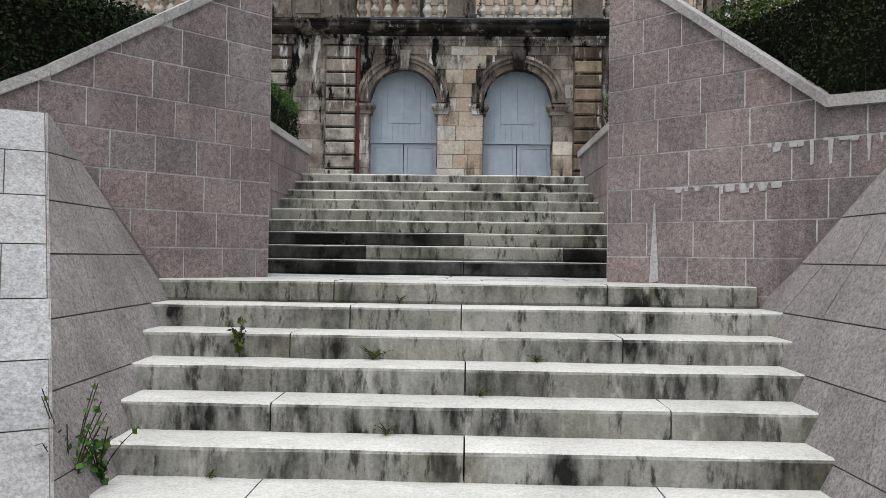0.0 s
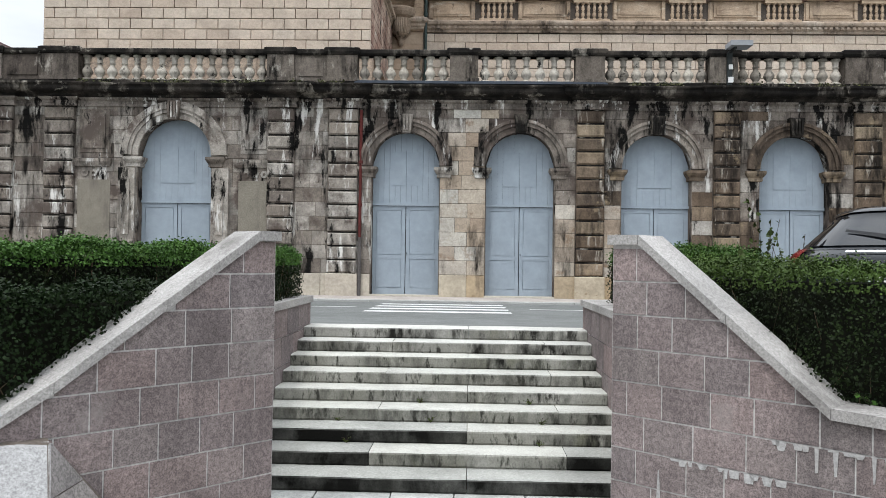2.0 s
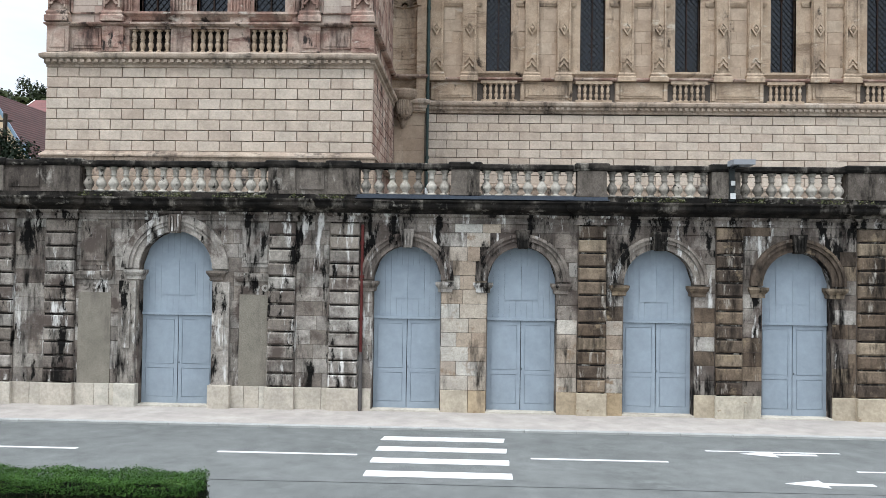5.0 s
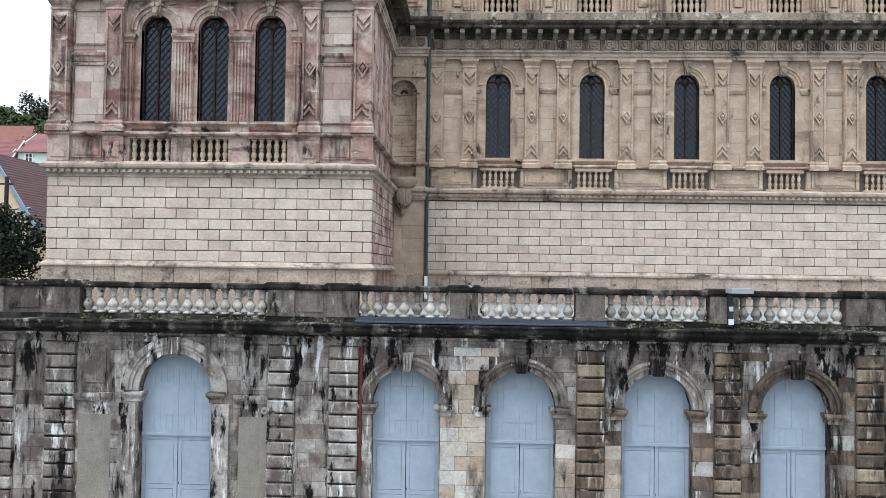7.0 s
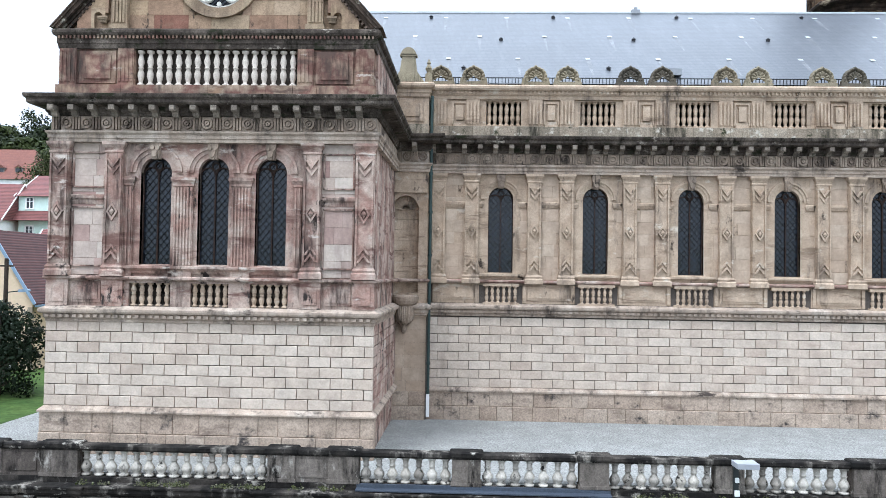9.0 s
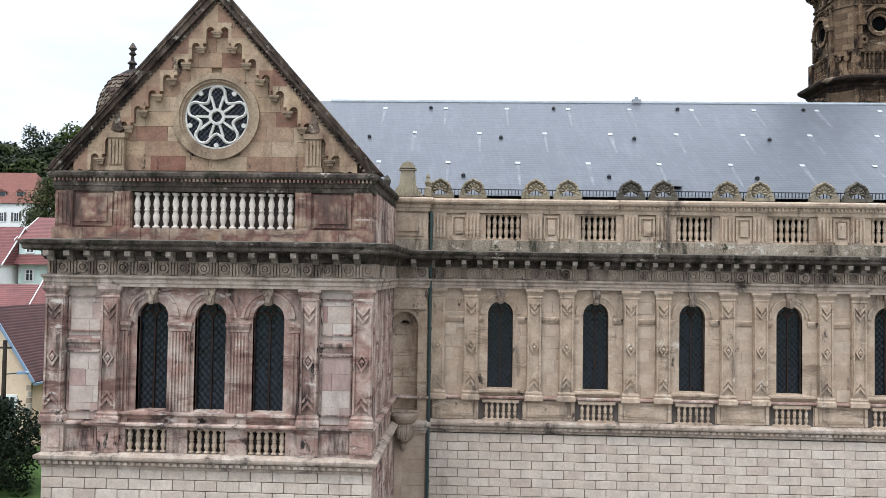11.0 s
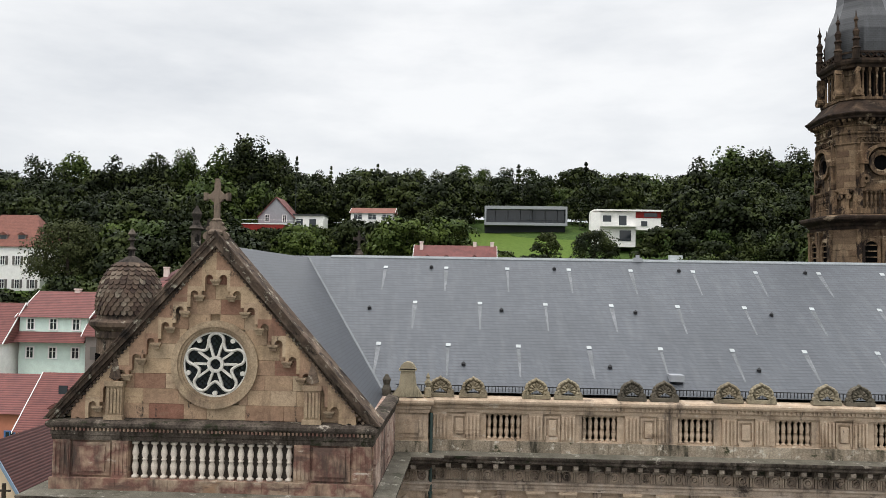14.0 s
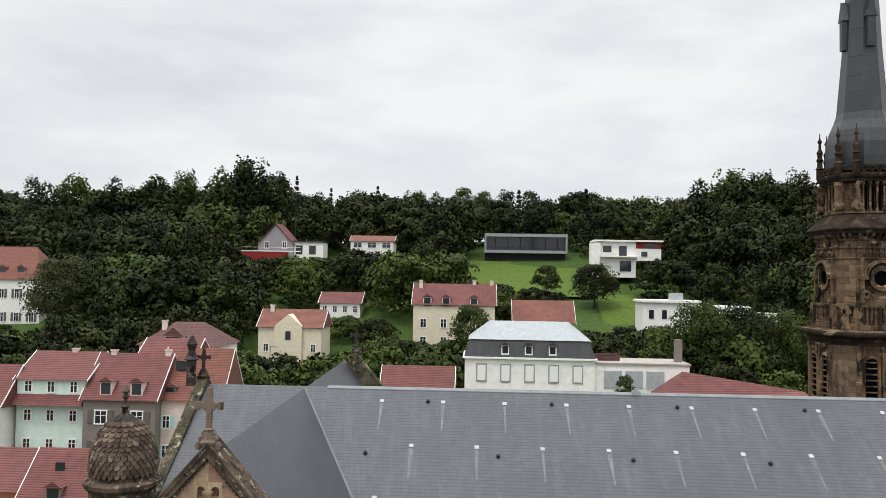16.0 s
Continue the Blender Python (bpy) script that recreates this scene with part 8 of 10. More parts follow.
tb = baluster_mesh(1.12, 0.25, DOUBLE_BALUSTER, 8)
tb.materials.append(TOWER_STONE)
mod = bmesh.new()
prism(mod, [(0.0, -0.24), (0.12, -0.22), (0.2, -0.1), (0.42, -0.06), (0.46, 0.02), (0.46, 0.12), (0.0, 0.12)], -0.1, 0.1)
for v in mod.verts:
    v.co = Vector((v.co.y, -v.co.x, v.co.z))
bmesh.ops.recalc_face_normals(mod, faces=mod.faces)
mod_me = bpy.data.meshes.new("modillion")
mod.to_mesh(mod_me)
mod.free()
mod_me.materials.append(TOWER_STONE)
corner = Matrix.Translation((CX, CY, 0)) @ pose(0, 0, 0, 0, 0, -45)
for i in range(3):
    piece("modillion", mod_me, None, tower, at=corner @ Matrix.Translation((-0.42 + 0.42 * i, -2.97, 42.0)))
# scrolled console on the cut corner of the balcony
bm = boxes((-0.34, 0.34, -3.30, -2.8, 35.6, 36.0), (-0.26, 0.26, -3.2, -2.8, 36.0, 36.7), (-0.36, 0.36, -3.34, -2.8, 36.95, 37.3))
ring(bm, -0.28, 36.78, 0.03, 0.2, -3.32, -2.8, 12, 0, 2 * math.pi)
ring(bm, 0.28, 36.78, 0.03, 0.2, -3.32, -2.8, 12, 0, 2 * math.pi)
part("corner_console", bm, TOWER_STONE, tower, "scrolled stone console").matrix_basis = corner
EDGES = [("south", 0.0), ("west", -90.0)]
for nm, ang in EDGES:
    base = Matrix.Translation((CX, CY, 0)) @ pose(0, 0, 0, 0, 0, ang)

    def on(name, bm, mat, label="", parent=tower):
        ob = part(name, bm, mat, parent, label)
        ob.matrix_basis = base
        return ob

    # louvred belfry windows, two to a face
    for sx in (-0.85, 0.85):
        bm = bmesh.new()
        ring(bm, sx, 33.3, 0.42, 0.62, -3.06, -2.9, 12)
        for s in (-1, 1):
            x0, x1 = sorted((sx + s * 0.42, sx + s * 0.60))
            box(bm, x0, x1, -3.06, -2.9, 30.0, 33.3)
        w = on("belfry_window", bm, TOWER_STONE, "arched belfry window with stone louvres")
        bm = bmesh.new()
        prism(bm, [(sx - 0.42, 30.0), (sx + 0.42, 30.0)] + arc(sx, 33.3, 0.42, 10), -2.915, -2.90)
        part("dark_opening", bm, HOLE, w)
        for i in range(9):
            part("louvre", boxes((sx - 0.4, sx + 0.4, -3.04, -2.9, 30.2 + 0.4 * i, 30.28 + 0.4 * i)), TOWER_STONE, w)
    bm = bmesh.new()
    for sx in (-1.65, 0.0, 1.65):
        box(bm, sx - 0.16, sx + 0.16, -3.1, -2.9, 30.0, 34.2)
        box(bm, sx - 0.22, sx + 0.22, -3.14, -2.9, 34.2, 34.5)
    on("stage_pilaster", bm, TOWER_STONE)
    # balcony balusters and corner pedestals
    for i in range(8):
        piece("balcony_baluster", tb, None, tower, at=base @ Matrix.Translation((-1.15 + 2.3 * (i + 0.5) / 8, -2.76, 35.97)))
    for sx in (-1.62, 1.62):
        bm = boxes((sx - 0.26, sx + 0.26, -2.92, -2.6, 35.6, 37.3))
        prism(bm, [(sx - 0.16, 36.5), (sx, 36.15), (sx + 0.16, 36.5), (sx, 36.85)], -2.97, -2.9)
        on("balcony_pier", bm, TOWER_STONE)
    # round oculus in a scrolled frame
    bm = bmesh.new()
    ring(bm, 0, 39.1, 0.52, 0.72, -2.72, -2.5, 22, 0, 2 * math.pi)
    ring(bm, 0, 39.1, 0.72, 0.86, -2.78, -2.5, 22, 0, 2 * math.pi)
    oc = on("oculus", bm, TOWER_STONE, "round opening in a scrolled stone frame")
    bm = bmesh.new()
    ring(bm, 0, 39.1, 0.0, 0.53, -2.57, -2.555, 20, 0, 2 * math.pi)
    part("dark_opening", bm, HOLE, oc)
    bm = bmesh.new()
    ring(bm, 0, 39.15, 1.0, 1.22, -2.95, -2.5, 18)
    for s in (-1, 1):
        box(bm, min(s * 0.95, s * 1.5), max(s * 0.95, s * 1.5), -2.9, -2.5, 39.0, 39.25)
        box(bm, min(s * 1.2, s * 1.42), max(s * 1.2, s * 1.42), -2.82, -2.5, 37.4, 39.0)
        box(bm, min(s * 1.2, s * 1.4), max(s * 1.2, s * 1.4), -2.72, -2.5, 39.2, 40.5)
        ring(bm, s * 1.05, 38.0, 0.12, 0.3, -2.8, -2.5, 12, 0, 2 * math.pi)
    part("aedicule", bm, TOWER_STONE, oc)
    # interlaced arcade, square panels and modillions
    bm = bmesh.new()
    for i in range(9):
        ring(bm, -1.36 + 0.34 * i, 40.56, 0.27, 0.33, -2.66, -2.5, 10)
    tagged(on("frieze_arcade", bm, TOWER_STONE, "interlaced blind arches"), kind="stuff")
    for i in range(5):
        bm = boxes((-1.45 + 0.62 * i, -1.05 + 0.62 * i, -2.64, -2.5, 41.3, 41.6))
        on("frieze_panel", bm, TOWER_STONE)
    for i in range(8):
        piece("modillion", mod_me, None, tower, at=base @ Matrix.Translation((-1.52 + 0.434 * i, -2.55, 42.0)))
    # gallery openings, colonnettes and scrolls
    for i in range(4):
        bm = bmesh.new()
        xo = -0.7125 + 0.475 * i
        prism(bm, [(xo - 0.17, 43.76), (xo + 0.17, 43.76)] + arc(xo, 45.35, 0.17, 8), -1.80, -1.74)
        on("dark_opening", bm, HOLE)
    for i in range(5):
        bm = bmesh.new()
        lathe(bm, [(0.13, 43.72), (0.13, 43.85), (0.08, 43.9), (0.075, 45.5), (0.13, 45.6), (0.13, 45.78)], 8, (-0.95 + 0.475 * i, -2.12, 0))
        on("colonnette", bm, TOWER_STONE)
    for s in (-1, 1):
        bm = bmesh.new()
        pts = [(s * 1.35, 45.7), (s * 1.5, 45.4), (s * 1.42, 44.9), (s * 1.36, 44.5), (s * 1.5, 44.1), (s * 1.62, 43.85)]
        for (x0, z0), (x1, z1) in zip(pts, pts[1:]):
            bar(bm, [(x0, z0), (x1, z1)], 0.24, -2.55, -2.0)
        ring(bm, s * 1.45, 44.02, 0.1, 0.3, -2.6, -2.0, 12, 0, 2 * math.pi)
        on("scroll", bm, TOWER_STONE, "scrolled buttress")
    # pierced crown
    bm = bmesh.new()
    for i in range(6):
        x = -1.25 + 0.5 * i
        bar(bm, [(x - 0.22, 46.45), (x + 0.22, 46.8)], 0.07, -2.42, -2.32)
        bar(bm, [(x + 0.22, 46.45), (x - 0.22, 46.8)], 0.07, -2.42, -2.32)
    on("crown_tracery", bm, TOWER_DARK)
for ang in (0, 90, 180, 270):
    for s in (-1, 1):
        m = pose(0, 0, 0, 0, 0, ang)
        p = m @ Vector((s * 1.5, -2.35, 0))
        bm = bmesh.new()
        lathe(bm, [(0.26, 46.3), (0.26, 47.0), (0.32, 47.05), (0.2, 47.2), (0.2, 47.6), (0.28, 47.7), (0.16, 47.85), (0.2, 48.1), (0.24, 48.25), (0.1, 48.5), (0.09, 48.9), (0.17, 49.05), (0.05, 49.3), (0.02, 49.7)], 8, (CX + p.x, CY + p.y, 0))
        part("pinnacle", bm, TOWER_DARK, tower, "turned stone pinnacle")
# stone courses on the cut corner and beside the openings
r_ = random.Random(9)
for nm, ang, aa, hh in (("corner", -45.0, 0, 0),):
    for (a, h, z0, z1) in ((2.9, 1.8, 29.6, 34.4), (2.55, 1.65, 35.7, 40.4), (1.9, 1.3, 43.75, 45.7)):
        dist = (a + h) / math.sqrt(2)
        halfw = (a - h) / math.sqrt(2)
        base = Matrix.Translation((CX, CY, 0)) @ pose(0, 0, 0, 0, 0, ang)
        n = round((z1 - z0) / 0.42)
        for i in range(n):
            hgt = (z1 - z0) / n
            cut = (0.35 if i % 2 else -0.2) * halfw
            for x0, x1 in ((-halfw, cut), (cut, halfw)):
                piece("ashlar_stone", block_mesh(round(x1 - x0, 2) - 0.015, 0.1, hgt - 0.015, 0.012, "tw"), TOWER_BLOCK, tower, at=base @ Matrix.Translation(((x0 + x1) / 2, -dist - 0.02, z0 + hgt * (i + 0.5))))
# spire
bm = bmesh.new()
rings = [(2.35, 46.6), (2.42, 47.6), (2.38, 48.6), (2.15, 49.5), (1.85, 50.2), (1.68, 50.8), (1.32, 55.0), (1.08, 59.1), (0.15, 76.0)]
lathe(bm, rings, 8, (CX, CY, 0), math.pi / 8)
spire = part("spire", bm, SLATE_DARK, tower, "tall octagonal dark slate spire")
for ang in (0, -90):
    base = Matrix.Translation((CX, CY, 0)) @ pose(0, 0, 0, 0, 0, ang)
    bm = boxes((-0.28, 0.28, -1.45, -0.9, 55.4, 57.6))
    prism(bm, [(-0.4, 57.5), (0.4, 57.5), (0.0, 58.9)], -1.5, -0.8)
    box(bm, -0.2, 0.2, -1.47, -1.4, 55.6, 57.4)
    d = part("spire_dormer", bm, SLATE_DARK, spire, "small slate dormer")
    d.matrix_basis = base

# ---------------------------------------------------------------- hedges, plants, car, lamp
def leaf_mesh(name, centres, normals, sizes, rs, spread=0.8, soft_crown=False):
    """Many small leaves, each a separate pointed quad; soft_crown shades far crowns as rounded masses."""
    n = len(centres)
    nv = normals + rs.normal(0, spread, (n, 3))
    nv /= np.linalg.norm(nv, axis=1)[:, None] + 1e-9
    if soft_crown:
        nv *= np.where((nv * normals).sum(1) < 0, -1.0, 1.0)[:, None]
    a = np.cross(nv, rs.normal(0, 1, (n, 3)))
    a /= np.linalg.norm(a, axis=1)[:, None] + 1e-9
    b = np.cross(nv, a)
    s = sizes[:, None]
    co = np.empty((n, 4, 3))
    co[:, 0], co[:, 1], co[:, 2], co[:, 3] = centres - a * s, centres - b * s * 0.75, centres + a * s, centres + b * s * 0.75
    me = bpy.data.meshes.new(name)
    me.vertices.add(n * 4)
    me.vertices.foreach_set("co", co.reshape(-1).astype(np.float32))
    me.loops.add(n * 4)
    me.loops.foreach_set("vertex_index", np.arange(n * 4, dtype=np.int32))
    me.polygons.add(n)
    me.polygons.foreach_set("loop_start", np.arange(0, n * 4, 4, dtype=np.int32))
    me.update(calc_edges=True)
    if soft_crown:
        sn = normals + 0.25 * nv
        sn /= np.linalg.norm(sn, axis=1)[:, None] + 1e-9
        at = me.attributes.new("custom_normal", 'FLOAT_VECTOR', 'POINT')
        at.data.foreach_set("vector", np.repeat(sn, 4, axis=0).reshape(-1).astype(np.float32))
    return me


def hedge(label, path, width, z0, z1, seed, density=4600, size=0.0135, bare=0.25, leaf=LEAF_HEDGE, flank_leaf=None):
    """A clipped hedge: near-black core, coloured for the shade inside, under a skin of small leaves, denser on the top.
    """
    rs = np.random.RandomState(seed)
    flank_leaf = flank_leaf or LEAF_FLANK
    th = thing("hedge", label, "hedge", group="clipped hedges")
    pts = [Vector(p) for p in path]
    left, right = [], []
    for i, p in enumerate(pts):
        d = (pts[min(i + 1, len(pts) - 1)] - pts[max(i - 1, 0)]).normalized()
        nrm = Vector((-d.y, d.x))
        left.append(p + nrm * width / 2)
        right.append(p - nrm * width / 2)
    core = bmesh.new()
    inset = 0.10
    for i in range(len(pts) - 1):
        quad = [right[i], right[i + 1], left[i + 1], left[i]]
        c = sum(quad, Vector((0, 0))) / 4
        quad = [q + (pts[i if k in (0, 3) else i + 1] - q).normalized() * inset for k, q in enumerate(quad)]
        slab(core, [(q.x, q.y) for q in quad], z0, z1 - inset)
    part("twig_core", core, UNLIT_INSIDE, th, "near-black core for the shade inside the hedge")
    skins = {"top": ([], []), "side": ([], [])}

    def fill(p0, p1, p2, p3, nrm, k, skin):
        area = ((p1 - p0).cross(p3 - p0)).length
        n = int(area * density * k)
        u, v = rs.rand(n, 1), rs.rand(n, 1)
        q = (1 - u) * (1 - v) * np.array(p0) + u * (1 - v) * np.array(p1) + u * v * np.array(p2) + (1 - u) * v * np.array(p3)
        wob = 0.05 * np.sin(q[:, 0] * 5.1 + q[:, 1] * 3.7) + 0.035 * np.sin(q[:, 1] * 9.3 + q[:, 2] * 7)
        q += np.array(nrm) * (rs.normal(0, 0.03, (n, 1)) + wob[:, None] * 0.6)
        skins[skin][0].append(q)
        skins[skin][1].append(np.repeat(np.array(nrm)[None], n, 0))

    def v3(p, z):
        return Vector((p.x, p.y, z))

    def flank(a, b):
        d = (b - a).normalized()
        nrm = (-d.y, d.x, 0)
        zm = z1 - 0.16
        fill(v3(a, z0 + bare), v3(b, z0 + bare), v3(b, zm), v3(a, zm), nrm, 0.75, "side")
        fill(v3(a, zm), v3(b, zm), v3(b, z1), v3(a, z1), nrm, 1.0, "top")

    for i in range(len(pts) - 1):
        l0, l1, r0, r1 = left[i], left[i + 1], right[i], right[i + 1]
        fill(v3(l0, z1), v3(l1, z1), v3(r1, z1), v3(r0, z1), (0, 0, 1), 1.5, "top")
        flank(l0, l1)
        flank(r1, r0)
    flank(left[0], right[0])
    flank(right[-1], left[-1])
    # flanks take the shade-toned copy of the leaf colour
    for skin, m_, lab in (("top", leaf, "small glossy green leaves"), ("side", flank_leaf, "sparse leaves on bare twigs, coloured darker as shade")):
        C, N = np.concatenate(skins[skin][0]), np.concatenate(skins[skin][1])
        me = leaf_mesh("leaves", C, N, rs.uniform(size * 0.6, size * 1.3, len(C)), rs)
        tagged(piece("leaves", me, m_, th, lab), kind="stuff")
    # bare twigs that show through the flanks
    bm = bmesh.new()
    for i in range(int(26 * sum((q - p).length for p, q in zip(pts, pts[1:])))):
        k = rs.randint(0, len(pts) - 1)
        t = rs.rand()
        edge = (left, right)[rs.randint(0, 2)]
        p = edge[k] * (1 - t) + edge[k + 1] * t
        mid = pts[k] * (1 - t) + pts[k + 1] * t
        p = p + (mid - p).normalized() * 0.04
        zz = z0 + rs.uniform(0.0, 0.7) * (z1 - z0)
        a, h_ = rs.uniform(-0.12, 0.12, 2), rs.uniform(0.12, 0.38)
        w_ = rs.uniform(0.003, 0.006)
        q0, q1 = Vector((p.x, p.y, zz)), Vector((p.x + a[0], p.y + a[1], zz + h_))
        f = [bm.verts.new(c) for c in (q0 + Vector((w_, 0, 0)), q0 + Vector((0, w_, 0)), q0 - Vector((w_, w_, 0)))]
        g = [bm.verts.new(c) for c in (q1 + Vector((w_, 0, 0)) * 0.5, q1 + Vector((0, w_, 0)) * 0.5, q1 - Vector((w_, w_, 0)) * 0.5)]
        for m_ in range(3):
            n_ = (m_ + 1) % 3
            bm.faces.new((f[m_], f[n_], g[n_], g[m_]))
    tagged(part("twig_tangle", bm, TWIG, th, "bare brown twigs"), kind="stuff")
    return th


hedge("clipped green box hedge beside the stair wall", [(-2.8, 10.9), (-2.72, 9.4), (-2.85, 8.3), (-3.2, 7.2), (-3.62, 6.2), (-4.3, 5.35), (-6, 4.9)], 0.85, 2.5, 3.54, 1)
hedge("long clipped green hedge along the street", [(-4.35, 12.75), (-7.0, 12.75), (-10.5, 12.75), (-15, 12.75)], 0.85, 2.5, 3.55, 2)
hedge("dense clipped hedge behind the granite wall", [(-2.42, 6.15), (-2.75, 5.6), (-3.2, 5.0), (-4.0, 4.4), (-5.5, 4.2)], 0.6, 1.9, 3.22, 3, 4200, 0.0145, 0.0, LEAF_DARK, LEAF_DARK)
hedge("squarish clipped green hedge by the stair head", [(1.75, 9.55), (3.2, 9.5)], 1.4, 2.4, 3.6, 4, 5200, 0.0125)
hedge("clipped hedge with bare twigs along the wall", [(2.3, 8.8), (2.25, 7.7), (2.25, 6.7), (2.66, 5.75), (3.8, 5.28), (6.0, 5.2), (9, 5.15)], 0.86, 2.2, 3.45, 5, 4600, 0.0125, 0.35, OLIVE_HEDGE)


def blades(name, label, x, y, z, n, hgt, spread, seed, leaf=LEAF_HEDGE):
    """A weed: thin stems with small leaves along them."""
    rs = np.random.RandomState(seed)
    th = thing("weed", label, "weed", at=(x, y, z))
    C, S = [], []
    bm = bmesh.new()
    for i in range(n):
        a, h = rs.uniform(0, 6.28), hgt * rs.uniform(0.5, 1)
        dx, dy = spread * math.cos(a) * rs.uniform(0.2, 1), spread * math.sin(a) * rs.uniform(0.2, 1)
        w = 0.003
        for k in range(4):
            t0, t1 = k / 4, (k + 1) / 4
            q = [(dx * t * t, dy * t * t, h * t) for t in (t0, t1)]
            v = [bm.verts.new(c) for c in ((q[0][0] - w, q[0][1], q[0][2]), (q[0][0] + w, q[0][1], q[0][2]), (q[1][0] + w, q[1][1], q[1][2]), (q[1][0] - w, q[1][1], q[1][2]))]
            bm.faces.new(v)
        for k in range(9 if hgt < 0.8 else 26):
            t = rs.uniform(0.15, 1)
            C.append((dx * t * t + rs.normal(0, 0.012), dy * t * t + rs.normal(0, 0.012), h * t))
            S.append(rs.uniform(0.4, 1.0) * (0.045 if hgt > 0.8 else min(0.026, hgt * 0.12)))
    bmesh.ops.solidify(bm, geom=bm.faces[:], thickness=0.003)
    part("stem", bm, BARK, th)
    me = leaf_mesh("leaves", np.array(C), np.tile([0, -0.5, 0.6], (len(C), 1)), np.array(S), rs)
    tagged(piece("leaves", me, leaf, th), kind="stuff")


def step_top(k):
    return LAND_Y - GOING * k, LAND_Z - RISE * k


for k, x, n, h, sp in ((3, -1.35, 9, 0.24, 0.07), (3, -0.55, 16, 0.09, 0.14), (3, 0.42, 8, 0.05, 0.10), (5, -0.4, 9, 0.07, 0.10), (4, 0.08, 6, 0.06, 0.12), (6, -1.2, 6, 0.05, 0.08), (1, -0.45, 5, 0.06, 0.05)):
    y, z = step_top(k)
    blades("weed", "small green weed in a step joint", x, y + GOING - 0.02, z, n, h, sp, k * 7 + n, LEAF_LIGHT)
blades("weed", "tall wild weed beside the lowest steps", -1.72, 3.45, 0.3, 14, 0.62, 0.22, 77, LEAF_HEDGE)
blades("weed", "tall wild weed beside the lowest steps", -1.66, 3.6, 0.4, 10, 0.36, 0.2, 78, LEAF_HEDGE)
for x, k, n in ((-0.55, 4, 6), (0.65, 4, 8), (-0.42, 3, 5), (0.75, 3, 5), (-1.4, 3, 5), (-1.25, 2, 4), (0.7, 2, 4)):
    blades("weed", "tuft of grass in a step joint", x, 7.33 + 0.388 * k - 0.03, LAND_Z + 0.139 * k, n, 0.08, 0.08, int(x * 10 + k * 31) + 100, LEAF_LIGHT)
for x, y, n, h in ((3.15, 8.75, 14, 1.75), (3.4, 8.5, 20, 1.35), (3.05, 8.35, 16, 1.0)):
    blades("weed", "tall wild shoots beside the hedge", x, y, 2.46, n, h, 0.4, int(h * 50), LEAF_LIGHT)
blades("weed", "ivy and low plants at the hedge foot", 2.75, 5.3, 2.4, 26, 0.25, 0.35, 300, LEAF_HEDGE)

bm = bmesh.new()
slab(bm, [(-11, 9.6), (-5.6, 10.2), (-5.2, 11.0), (-5.6, 11.9), (-11, 12.0)], 2.45, 2.585)
tagged(part("gravel_path", bm, GRAVEL), "pale gravel path between the hedges", "path", kind="structure")
bin_ = thing("litter_bin", "dark grey square litter bin by the path", "bin")
part("body", boxes((-7.35, -6.85, 11.3, 11.8, 2.58, 3.20)), DARK_METAL, bin_)
part("lid", boxes((-7.4, -6.8, 11.25, 11.85, 3.21, 3.27)), GREY_WALL, bin_)


